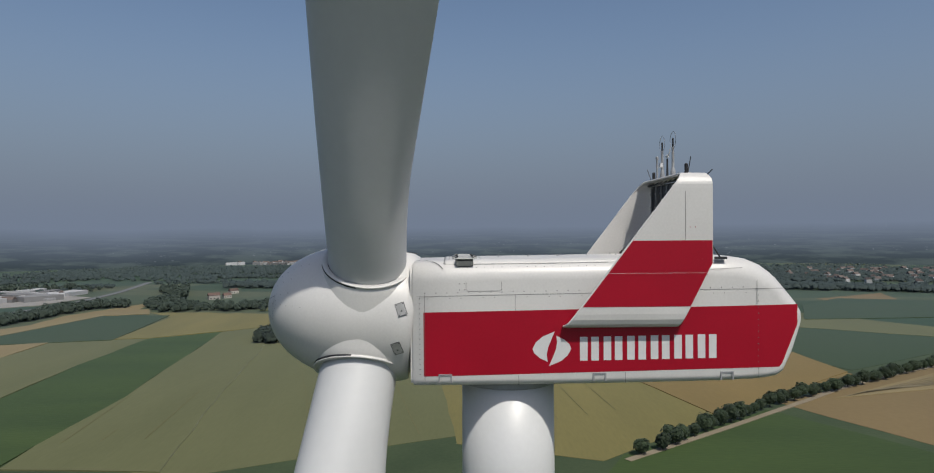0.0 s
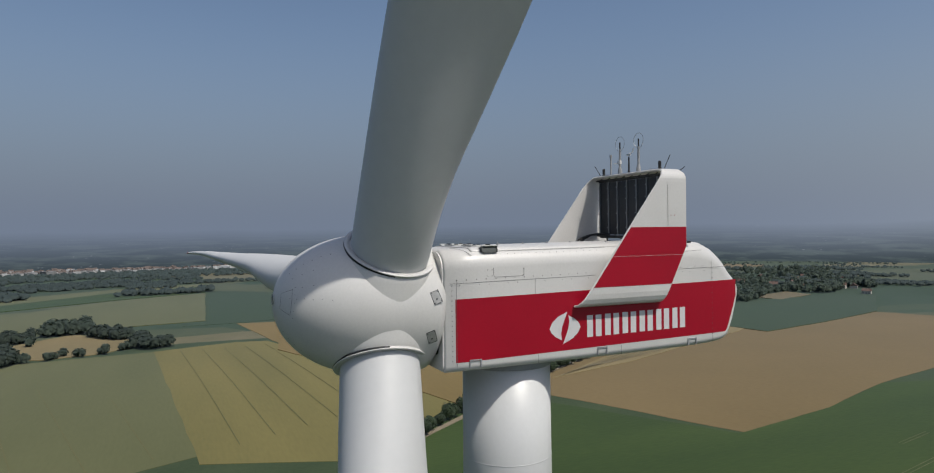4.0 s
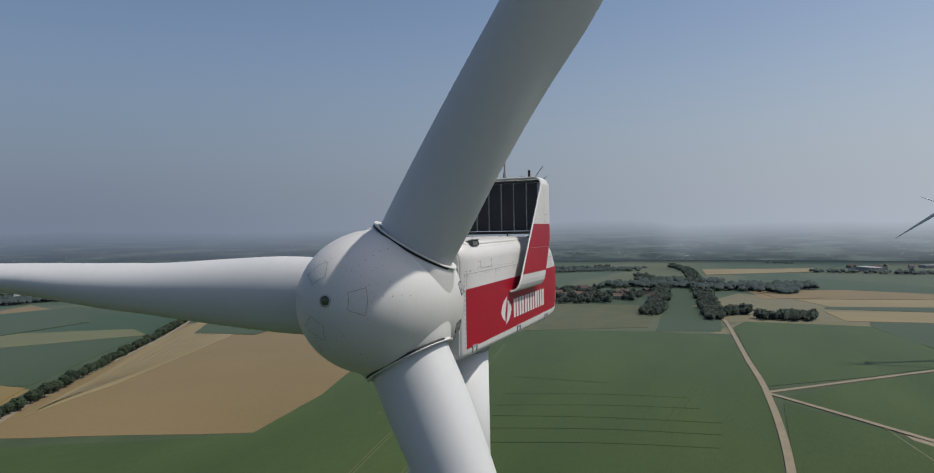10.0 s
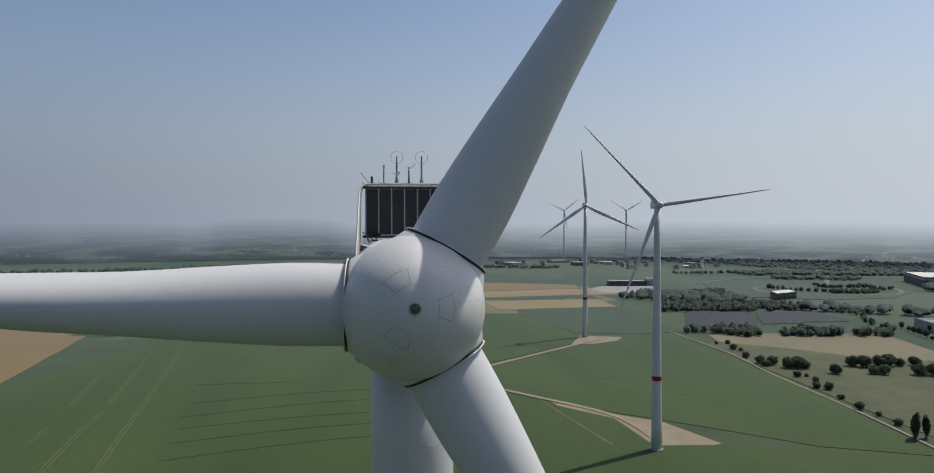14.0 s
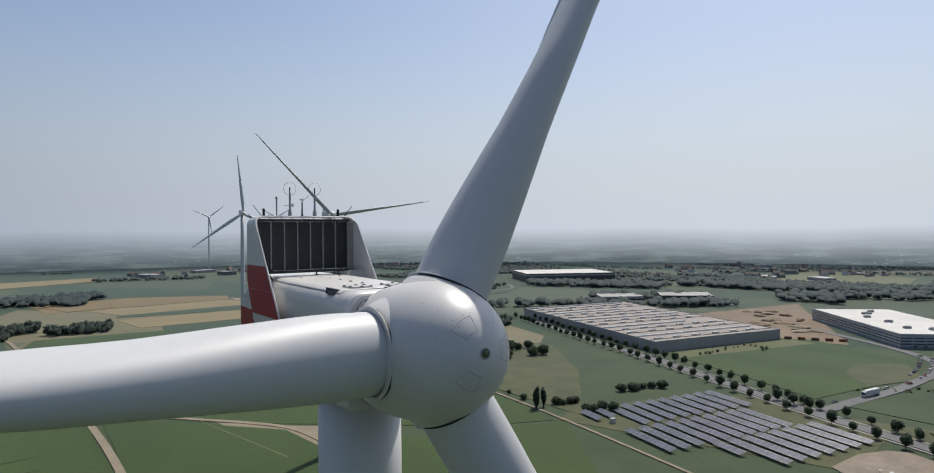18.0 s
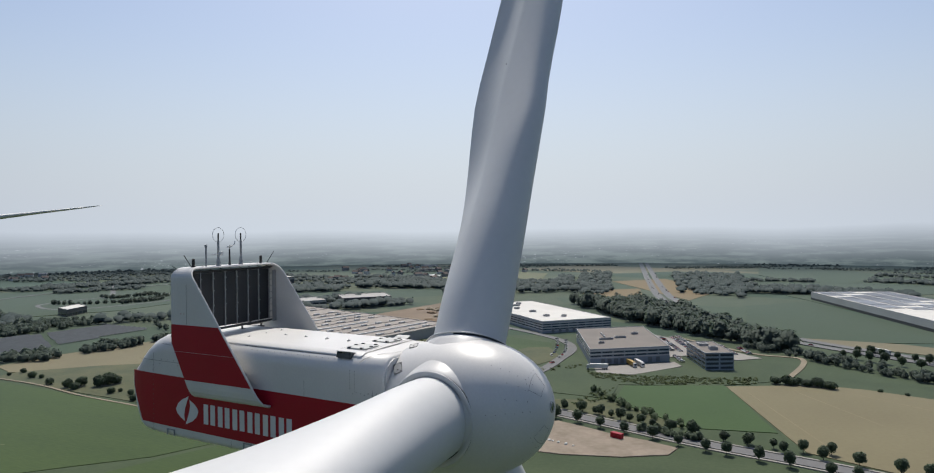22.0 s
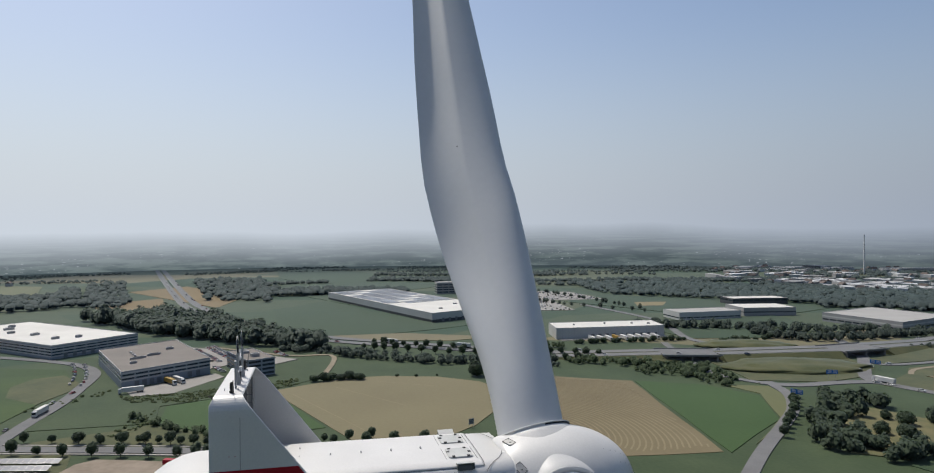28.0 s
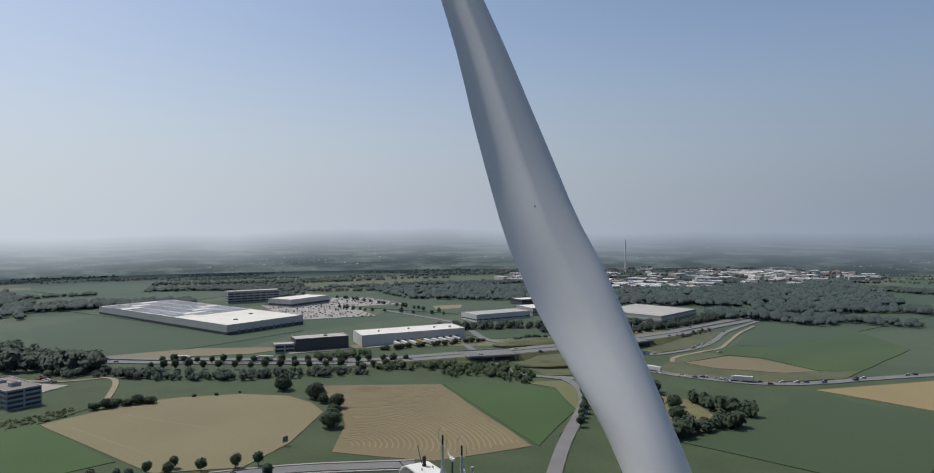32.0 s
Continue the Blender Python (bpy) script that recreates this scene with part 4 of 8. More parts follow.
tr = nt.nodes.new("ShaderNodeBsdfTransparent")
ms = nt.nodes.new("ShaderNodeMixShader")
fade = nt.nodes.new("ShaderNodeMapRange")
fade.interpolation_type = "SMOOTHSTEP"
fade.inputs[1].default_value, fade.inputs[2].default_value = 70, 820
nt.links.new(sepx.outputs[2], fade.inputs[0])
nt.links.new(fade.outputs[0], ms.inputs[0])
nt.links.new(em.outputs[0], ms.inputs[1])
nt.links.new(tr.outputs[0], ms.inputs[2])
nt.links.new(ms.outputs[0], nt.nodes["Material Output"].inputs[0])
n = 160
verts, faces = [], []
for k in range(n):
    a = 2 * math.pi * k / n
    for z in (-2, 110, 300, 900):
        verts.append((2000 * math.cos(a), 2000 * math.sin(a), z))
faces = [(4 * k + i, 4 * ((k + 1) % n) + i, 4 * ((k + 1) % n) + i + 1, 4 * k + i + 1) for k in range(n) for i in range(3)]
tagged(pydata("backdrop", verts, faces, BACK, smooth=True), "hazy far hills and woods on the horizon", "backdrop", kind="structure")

LAYER = [0.0]


def rounded(outline, seed=0):
    """Break long edges into uneven steps, so that borders are not ruled."""
    rr = random.Random(seed)
    out = []
    for (x0, y0), (x1, y1) in zip(outline, outline[1:] + outline[:1]):
        d = math.hypot(x1 - x0, y1 - y0)
        n = max(1, int(d / 25))
        for k in range(n):
            w = rr.uniform(-0.8, 0.8) if k else 0
            out.append((x0 + (x1 - x0) * k / n - (y1 - y0) / d * w, y0 + (y1 - y0) * k / n + (x1 - x0) / d * w))
    return out


def field(outline, mat, label, h=0.35):
    LAYER[0] += 0.012
    bm = bmesh.new()
    prism(bm, rounded(outline, seed=len(outline) + int(outline[0][0])), -0.2, 0.4 * (h + LAYER[0]))
    return tagged(part("field", bm, mat), label, "field", "fields", "structure")


def line_points(line, step=8):
    pts = [Vector((*p, 0)) for p in line]
    out = []
    for i in range(len(pts) - 1):
        p0, p1, p2, p3 = pts[max(i - 1, 0)], pts[i], pts[i + 1], pts[min(i + 2, len(pts) - 1)]
        for k in range(step):
            t = k / step
            out.append(0.5 * ((2 * p1) + (p2 - p0) * t + (2 * p0 - 5 * p1 + 4 * p2 - p3) * t * t + (3 * p1 - p0 - 3 * p2 + p3) * t ** 3))
    out.append(pts[-1])
    return out


def strip_arrays(line, width, h, base=-0.2, offset=0.0):
    pts = line_points(line)
    left, right = [], []
    for i, p in enumerate(pts):
        d = (pts[min(i + 1, len(pts) - 1)] - pts[max(i - 1, 0)]).normalized()
        n = Vector((-d.y, d.x, 0))
        left.append(p + n * (offset + width / 2))
        right.append(p + n * (offset - width / 2))
    n = len(left)
    verts = [(p.x, p.y, h) for p in left + right] + [(p.x, p.y, base) for p in left + right]
    faces = []
    for k in range(n - 1):
        faces += [(k, n + k, n + k + 1, k + 1), (k, k + 1, 2 * n + k + 1, 2 * n + k), (n + k, 3 * n + k, 3 * n + k + 1, n + k + 1)]
    return verts, faces


def strip(name, line, width, mat, label, category, z=0.45, offset=0.0, parent=None):
    """A road or track that follows a line."""
    LAYER[0] += 0.006
    v, f = strip_arrays(line, width, 0.4 * (z + LAYER[0]), offset=offset)
    ob = pydata(name, v, f, mat, parent)
    return ob if parent else tagged(ob, label, category, kind="structure")


def lines_in(name, lines, width, mat, parent, z):
    """Thin lines (tram lines, swaths, markings) as one mesh."""
    V, F = [], []
    for l in lines:
        v, f = strip_arrays(l, width, 0.4 * z, 0.4 * z - 0.05)
        F += [tuple(i + len(V) for i in q) for q in f]
        V += v
    ob = pydata(name, V, F, mat, parent)
    ob["kind"] = "stuff"
    return ob


# plain meadow under the near fields
field([(620 * math.cos(2 * math.pi * k / 40), 620 * math.sin(2 * math.pi * k / 40)) for k in range(40)], GRASS, "meadow grass under the near fields", 0.02)
# fields west of the turbine
olive = field([(-240, -120), (-293, 2), (-585, -22), (-576, -112), (-640, -236), (-283, -194)], OLIVE, "flat olive-brown barley field")
field([(-375, -273), (-500, -250), (-640, -236), (-283, -194), (-230, -200), (-260, -260)], GREEN, "long dark green wedge of crop between barley fields")
yellow = field([(-280, -2), (-585, -26), (-604, 40), (-598, 66), (-325, 134), (-285, 95), (-255, 60)], YELLOW, "yellowing grain field with tram lines")
field([(-598, 70), (-731, 51), (-716, 146), (-678, 206), (-585, 226), (-520, 229), (-414, 262), (-330, 140)], GOLD, "ripening golden barley field beside the tree row")
field([(-380, -280), (-520, -262), (-650, -250), (-700, -300), (-560, -400), (-420, -380)], OLIVE, "pale barley field")
field([(-576, -409), (-640, -300), (-786, -376), (-760, -450)], GREEN2, "dark green field by the woods")
field([(-660, -250), (-786, -372), (-783, -300), (-720, -180), (-670, -178)], YELLOW, "yellow-green grain field")
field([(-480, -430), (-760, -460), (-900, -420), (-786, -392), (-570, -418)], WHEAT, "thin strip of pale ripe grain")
field([(-789, 356), (-581, 484), (-532, 457), (-610, 350), (-648, 289), (-690, 260)], OLIVE, "olive field beyond the tree row")
field([(-648, 285), (-532, 452), (-425, 268), (-520, 235), (-585, 232), (-678, 212), (-700, 240)], GREEN2, "dark green field beyond the tree row")
field([(-1126, 254), (-1260, 374), (-1026, 364), (-1006, 248)], BROWN, "bare brown field patch", 0.15)
field([(-875, 490), (-947, 624), (-813, 574), (-760, 510)], BROWN, "bare brown field strip", 0.15)
field([(-735, -2), (-1225, 2), (-1000, 240), (-790, 230), (-735, 60)], GREEN2, "dark green field before the far woods")
# brown field and the big green field behind the turbine
brown = field([(-345, 178), (-212, 236), (-225, 310), (-249, 387), (-318, 770), (-481, 706), (-560, 520), (-519, 478), (-430, 320)], BROWN, "large bare brown field beside the tree row", 0.15)
green = field([(-330, 165), (-262, 70), (-20, -60), (15, 100), (24, 267), (22, 399), (-6, 600), (-67, 616), (-198, 578), (-249, 387), (-225, 310), (-212, 232)], GREEN, "large dark green crop field with tram lines")
field([(-198, 580), (-77, 640), (-85, 830), (-212, 817), (-260, 700)], ROUGHGRASS, "olive meadow before the village")
field([(-67, 618), (-10, 633), (-14, 820), (-80, 830)], GREEN2, "dark green paddock before the village")
field([(-300, 590), (-205, 580), (-262, 700), (-222, 830), (-380, 850), (-318, 770)], GREEN, "green field beside the village")
beet = field([(29, 388), (104, 312), (125, 296), (180, 250), (222, 234), (234, 312), (236, 456), (237, 543), (200, 548), (190, 530), (135, 498), (84, 452)], GREEN, "dark green beet field behind the wind turbines")
field([(22, 415), (84, 463), (132, 508), (150, 560), (120, 700), (10, 705), (0, 660)], GREEN, "green field between the farm tracks")
field([(30, 380), (29, 267), (12, 20), (60, -30), (225, 228), (180, 244), (139, 256), (108, 258), (103, 300)], GREEN, "dark green field under the wind turbines")
field([(71, 938), (252, 974), (303, 887), (105, 858)], WHEAT, "narrow strip of ripe wheat")
field([(92, 811), (249, 838), (246, 746), (104, 734)], WHEAT, "strip of ripe golden wheat")
field([(98, 862), (250, 886), (253, 828), (95, 838)], GREEN2, "green strip between wheat strips")
field([(124, 733), (246, 745), (262, 700), (250, 560), (200, 552), (150, 562), (120, 700)], GREEN2, "green field before the wheat strips")
field([(15, 1053), (144, 1092), (271, 1035), (261, 978), (84, 946), (30, 933)], BROWN, "brown strip behind the wheat", 0.2)
field([(132, 506), (150, 548), (185, 538), (170, 510)], GRAVEL, "gravel pad at the foot of a wind turbine", 0.1)
field([(78, 334), (107, 306), (125, 292), (139, 258), (108, 246), (96, 262)], GRAVEL, "gravel pad at the foot of a wind turbine", 0.1)
# meadows and solar park
field([(240, 232), (318, 313), (372, 400), (368, 433), (269, 505), (242, 500), (240, 400)], ROUGHGRASS, "rough meadow with scattered bushes")
field([(256, 506), (264, 540), (309, 545), (381, 535), (422, 530), (400, 443), (373, 416), (328, 436), (300, 470)], BEIGE, "dry straw-coloured meadow in long swaths")
field([(225, 232), (244, 244), (330, 224), (348, 196), (335, 120), (270, 108)], ROUGHGRASS, "grassy ground of the solar park", 0.15)
field([(414, 302), (559, 300), (574, 285), (540, 192), (477, 168), (372, 176), (394, 239)], GREEN, "green field below the long warehouse")
field([(409, 300), (424, 318), (561, 298), (556, 272)], OLIVE, "dry grass verge of the warehouse")
field([(453, 198), (485, 208), (510, 203), (518, 186), (488, 166), (464, 164), (430, 172)], ROUGHGRASS, "worn pale patch in a green field", 0.4)
field([(578, 380), (620, 460), (837, 440), (764, 390), (700, 340), (570, 250), (560, 300)], EARTH, "dug-up brown earth of a building site", 0.2)
field([(367, 89), (407, 93), (435, 36), (340, 0), (330, 40)], BRIGHT, "bright green field beside the tree-lined road")
field([(340, 165), (367, 92), (330, 44), (318, 78), (335, 118)], ROUGHGRASS, "rough grass by the road")
field([(370, 165), (470, 135), (480, 50), (462, 5), (432, 38), (408, 97), (370, 92)], GRASS, "overgrown waste ground with weeds")
ripe = field([(432, 34), (314, -13), (300, -50), (325, -79), (374, -113), (400, -114), (426, -106), (448, -80), (459, -45), (460, -20)], BEIGE, "pale ripe grain field with rounded end")
stub = field([(300, -93), (341, -115), (390, -128), (437, -125), (443, -135), (403, -209), (256, -183), (262, -130)], STUBBLE, "straw-coloured mown field with curved swaths", 0.1)
field([(402, -211), (380, -250), (345, -268), (296, -244), (254, -186)], BRIGHT, "fresh bright green field beside a road")
field([(262, -205), (300, -248), (350, -272), (378, -262), (366, -290), (340, -284), (290, -242)], OLIVE, "dry verge beside the road")
field([(742, 49), (900, 60), (1010, -10), (800, -84), (724, -128), (719, -204), (677, -119), (640, -20)], GREEN2, "green field round a huge hall")
field([(658, -8), (658, -83), (612, -170), (600, -120), (625, -40)], BEIGE, "dry strip between field and motorway")
field([(400, -527), (478, -670), (520, -859), (500, -915), (412, -930), (386, -710), (374, -590), (371, -548)], GREEN2, "pale green field beside the motorway woods")
field([(376, -430), (400, -525), (371, -548), (374, -590), (386, -710), (300, -640), (270, -507), (288, -480), (344, -490), (368, -478)], GREEN, "green field beside the road bend")
field([(456, -300), (455, -401), (438, -418), (400, -401), (375, -374), (367, -336), (384, -290)], ROUGHGRASS, "rough grass bank inside the junction")
field([(408, -425), (426, -424), (478, -580), (462, -584), (428, -526), (411, -478)], ROUGHGRASS, "rough grass between motorway and slip road")
field([(376, -412), (392, -430), (395, -466), (370, -476), (365, -416), (336, -419), (297, -448), (287, -480), (270, -507), (262, -470), (285, -408), (309, -388), (350, -366)], ROUGHGRASS, "rough grass verge of the main road")
field([(365, -418), (366, -474), (343, -485), (288, -478), (297, -450), (336, -421)], STUBBLE, "ripe grain patch beside the road")
field([(252, -418), (224, -516), (150, -500), (184, -427)], WHEAT, "ripe wheat field strip")
field([(220, -252), (237, -345), (245, -410), (165, -400), (120, -280)], GREEN2, "green field beside the copse")
field([(555, -350), (540, -420), (600, -520), (690, -540), (660, -400), (600, -340)], GREEN2, "green field between halls")
field([(950, 140), (1250, 330), (1350, 250), (1100, 120)], BROWN, "brown field beside the motorway", 0.15)
field([(900, -60), (1250, 100), (1700, -100), (1300, -300), (1150, -150)], GREEN2, "far green field")
field([(267, 955), (304, 1007), (392, 999), (357, 898), (281, 905)], CONCRETE, "pale yard of a works building", 0.3)
field([(262, 955), (281, 938), (277, 985), (263, 992)], SANDY, "heap of pale sand in a yard", 0.4)
field([(426, 847), (501, 1090), (720, 1080), (760, 900), (640, 800), (540, 790)], GREEN2, "green lawn of a business park")

field([(-352, 214), (-415, 318), (-500, 445), (-560, 560), (-600, 700), (-545, 690), (-500, 560), (-441, 470), (-401, 365), (-372, 292)], WHEAT, "pale mown strip between the tree row and the bare field", 0.3)
lines_in("swath", [[(-356 - 2 * k, 224 + 4 * k), (-408 + 2 * k, 318 + 5 * k), (-478 + 6 * k, 430 + 6 * k), (-498 + 4 * k, 468 + 2 * k)] for k in range(6)], 0.9, SWATH, brown, 1.9)

# tram lines and rows
doubles = [[(-194, 485), (-164, 352)], [(-179, 513), (-147, 360), (-131, 279), (-112, 190)], [(-204, 437), (-184, 351)], [(-161, 337), (-152, 281), (-136, 200)], [(-175, 311), (-170, 284)]]
lines_in("tram_line", [[(x + o, y) for x, y in l] for l in doubles for o in (-0.9, 0.9)], 0.4, TRAM, green, 0.95)
rows_ = [[(-130, 393), (-69, 394)], [(-121, 348), (-65, 365), (-20, 372)], [(-117, 322), (-61, 341), (-12, 350)], [(-112, 302), (-57, 317), (0, 326)], [(-108, 280), (-54, 297), (0, 306)], [(-104, 258), (-50, 276), (0, 286)]]
lines_in("crop_row", rows_ + [[(-28, 300), (-18, 420)], [(-24, 300), (-14, 420)]], 0.4, DARKTRAM, green, 0.93)
lines_in("tram_line", [[(-300 - 8 * k, 16 + 17 * k), (-440 - 4 * k, 6 + 17 * k), (-580, -6 + 17 * k)] for k in range(5)], 0.3, OLIVE, yellow, 0.95)
lines_in("tram_line", [[(-295, -20), (-420, -45)], [(-290, -45), (-470, -90)], [(-290, -70), (-500, -125)]], 0.6, OLIVETRAM, olive, 0.55)
lines_in("tram_line", [[(120, 380), (160, 330)], [(70, 350), (90, 260)]], 0.9, TRAM, beet, 0.7)
sw = []
for k in range(52):
    r = 6 + k * 3.3
    l = []
    for j in range(61):
        a = radians(-130 + 2.9 * j)
        l.append((307 + r * (1.0 + 0.06 * math.sin(3 * a)) * math.cos(a) * 0.98, -101 + r * 0.86 * math.sin(a)))
    sw.append(l)


def inside(p, poly):
    x, y = p
    c = False
    for (x0, y0), (x1, y1) in zip(poly, poly[1:] + poly[:1]):
        if (y0 > y) != (y1 > y) and x < (x1 - x0) * (y - y0) / (y1 - y0) + x0:
            c = not c
    return c


stub_poly = [(304, -97), (341, -119), (390, -132), (433, -129), (438, -136), (402, -204), (262, -181), (266, -132)]
cut = []
for l in sw:
    run = []
    for p in l:
        if inside(p, stub_poly):
            run.append(p)
        else:
            if len(run) > 1:
                cut.append(run)
            run = []
    if len(run) > 1:
        cut.append(run)
lines_in("swath", [l[::3] + l[-1:] if len(l) > 4 else l for l in cut], 0.85, SWATH, stub, 0.9)
lines_in("tram_line", [[(330 + 22 * k, -20 - 14 * k), (420 + 6 * k, 20 - 14 * k)] for k in range(0, 5, 2)], 0.6, SWATH, ripe, 0.85)

# tracks and roads
strip("track", [(-60, 1000), (-14, 735), (-5, 678), (12, 500), (22, 399), (27, 267), (20, 100), (6, 10)], 3.6, GRAVEL, "pale gravel farm track", "track")
strip("track", [(22, 399), (84, 457), (135, 504), (160, 525)], 3.6, GRAVEL, "pale gravel access track", "track")
strip("track", [(23, 397), (66, 351), (104, 305), (112, 262)], 3.6, GRAVEL, "pale gravel access track", "track")
strip("track", [(-255, 70), (-300, 132), (-345, 192), (-395, 262), (-505, 452), (-620, 620)], 3.5, GRAVEL, "narrow lane under the tree row", "track")
strip("track", [(237, 560), (242, 456), (236, 389), (234, 312), (227, 230), (212, 120)], 1.8, GRAVEL, "narrow field path beside a hedge", "track")
avenue = strip("road", [(470, 560), (440, 470), (405, 350), (372, 246), (342, 160), (324, 92), (307, 30), (298, -20), (285, -70), (262, -120)], 8.5, ASPHALT, "grey avenue between two rows of young trees", "road")
for off in (-6.2, 6.2):
    strip("pavement", [(405, 350), (372, 246), (342, 160), (324, 92), (307, 30), (298, -20), (285, -70), (262, -120)], 1.5, CONCRETE, "narrow pale pavement beside the avenue", "pavement", offset=off)
strip("road", [(344, 160), (380, 160), (430, 158), (468, 160), (520, 166), (560, 192), (600, 250), (640, 330)], 8, ASPHALT, "curved grey road to the halls", "road")
strip("road", [(378, -298), (345, -288), (315, -268), (290, -243), (248, -197), (200, -150)], 7, ASPHALT, "grey road to the junction", "road")
strip("road", [(376, -291), (364, -310), (363, -349), (357, -368), (338, -375), (320, -382), (300, -392), (285, -403), (272, -421), (261, -449), (253, -480), (234, -538), (190, -640)], 9, ASPHALT, "grey main road with traffic", "road")
strip("road", [(520, -480), (478, -458), (450, -441), (426, -422), (396, -394), (374, -375), (357, -367)], 9, ASPHALT, "grey link road under the bridge", "road")
strip("road", [(430, -426), (410, -420), (404, -433), (407, -476), (424, -525), (460, -590), (495, -686), (527, -764)], 6, ASPHALT, "curved slip road", "road")
strip("road", [(376, -291), (404, -278), (440, -282), (480, -292), (540, -310)], 6.5, ASPHALT, "grey link road under the bridge", "road")
strip("track", [(373, -412), (386, -430), (392, -466), (396, -500), (417, -540), (447, -595), (473, -655)], 3.6, GRAVEL, "pale sandy farm track beside the slip road", "track")
strip("road", [(520, -350), (560, -345), (640, -370), (700, -380), (860, -360)], 8, ASPHALT, "grey road between halls", "road")
for off in (-8, 8):
    strip("motorway", [(2900, 690), (2383, 533), (2000, 440), (1200, 238), (925, 158), (718, 60), (640, -5), (578, -90), (500, -215), (466, -300), (452, -400), (497, -597), (533, -778), (600, -1000)], 11, ASPHALT, "grey motorway carriageway with traffic", "motorway", offset=off, z=0.8)
strip("track", [(620, 100), (560, 30), (548, -8), (470, 0)], 4, GRAVEL, "pale construction road", "track")
strip("road", [(521, 935), (512, 896), (526, 859), (595, 841), (666, 844), (705, 869), (734, 933), (677, 965), (600, 978), (540, 962), (521, 935)], 6, ASPHALT, "ring road of a business park", "road")
strip("road", [(465, 1030), (552, 1099), (682, 1131), (900, 1100)], 6, ASPHALT, "grey outer road of a business park", "road")
strip("road", [(856, 1260), (665, 985)], 8, ASPHALT, "grey approach road of a business park", "road")
field([(455, 128), (498, 78), (484, 70), (440, 96), (437, 120)], CONCRETE, "concrete loading yard", 0.5)
field([(512, 88), (560, 176), (640, 140), (600, 90), (540, 20), (524, 36), (530, 72)], CONCRETE, "grey car park of the halls", 0.5)
field([(596, -150), (600, -200), (575, -208), (580, -150)], CONCRETE, "pale yard of a dark hall", 0.5)
field([(572, -222), (568, -330), (580, -332), (584, -222)], CONCRETE, "loading yard with lorries", 0.5)
field([(1074, -362), (1040, -413), (918, -423), (924, -338), (1000, -320)], CONCRETE, "large crowded car park", 0.5)
field([(262, 103), (268, 115), (293, 116), (308, 111), (313, 104), (308, 87), (303, 73), (300, 55), (295, 40), (284, 42), (272, 60), (264, 85)], SANDY, "bare sandy plot by the road", 0.2)
field([(1018, -228), (880, -222), (813, -228), (799, -326), (917, -336), (990, -326)], CONCRETE, "wide grey car park beside a huge hall", 0.5)
field([(990, -446), (890, -545), (745, -690), (690, -560), (760, -424), (900, -350)], GREEN2, "flat green field before the woods", 0.3)
field([(865, -443), (858, -491), (817, -463), (822, -427)], WHEAT, "small ripe wheat patch in a green field", 0.35)
field([(1032, 324), (1110, 245), (961, 205), (905, 270)], BROWN, "bare brown field behind the white hall", 0.2)
field([(1568, 818), (1423, 528), (1093, 427), (1177, 677)], OLIVE, "wide pale field beyond the halls", 0.2)
field([(1862, 111), (1900, -8), (1416, -239), (1315, -204), (1365, 13), (1521, 89)], GREEN2, "far green field between woods", 0.2)
field([(-665, -180), (-676, -140), (-724, -100), (-656, -42), (-613, -45), (-592, -70), (-585, -108), (-596, -127), (-600, -163)], WHEAT, "straw-coloured clearing inside a copse", 0.3)
field([(-943, -258), (-1030, -176), (-1152, -50), (-1221, 24), (-1274, 25), (-1245, -107), (-1120, -234), (-1010, -252)], GREEN2, "dark green strip between pale fields", 0.4)
field([(-77, 1555), (158, 1625), (148, 1504), (-61, 1384)], WHEAT, "far strip of ripe wheat behind the village", 0.2)
field([(31, 1012), (116, 1052), (108, 965), (54, 940)], BROWN, "bare brown strip behind the wheat", 0.2)
field([(-467, 1399), (-503, 1622), (-470, 1634), (-412, 1421)], BROWN, "small bare field behind the village", 0.2)
field([(-742, 99), (-715, 164), (-653, 224), (-515, 260), (-420, 262), (-319, 134), (-383, 119), (-470, 96), (-545, 68)], GOLD, "ripening golden barley field beside the tree row", 0.3)
field([(-1092, 153), (-1043, 222), (-807, 229), (-681, 234), (-533, 266), (-661, 227), (-720, 166), (-750, 100)], OLIVE, "olive meadow strip above the golden field", 0.3)
field([(-770, 229), (-912, 398), (-773, 404), (-686, 219)], GREEN2, "dark green wedge of crop", 0.3)
field([(-907, 213), (-968, 284), (-959, 359), (-859, 291), (-834, 218)], GREEN2, "small dark green wedge of crop", 0.3)
field([(-1113, 253), (-1192, 410), (-1232, 536), (-1042, 400), (-1044, 240)], WHEAT, "far strip of ripe grain", 0.3)
field([(-351, -267), (-370, -270), (-468, -280), (-520, -281), (-585, -283), (-625, -229), (-558, -220), (-449, -208), (-374, -198), (-283, -195), (-247, -193)], GREEN, "long dark green wedge of crop between pale fields", 0.4)
field([(-625, -229), (-657, -191), (-526, -162), (-386, -145), (-277, -128), (-248, -123), (-253, -191), (-283, -195), (-374, -198), (-449, -208), (-558, -220)], OLIVE, "pale olive grain field with tram lines", 0.4)
field([(-586, -313), (-739, -327), (-771, -264), (-756, -205), (-661, -189), (-628, -230), (-590, -285)], YELLOW, "yellowish grain field before the woods", 0.4)
field([(-586, -437), (-610, -432), (-755, -412), (-755, -335), (-582, -313), (-561, -399), (-551, -412)], GREEN2, "flat dark green field before the woods", 0.4)
field([(-617, -459), (-654, -462), (-726, -433), (-800, -428), (-821, -388), (-770, -365), (-758, -413), (-612, -433), (-586, -437)], WHEAT, "thin strip of pale ripe grain", 0.4)
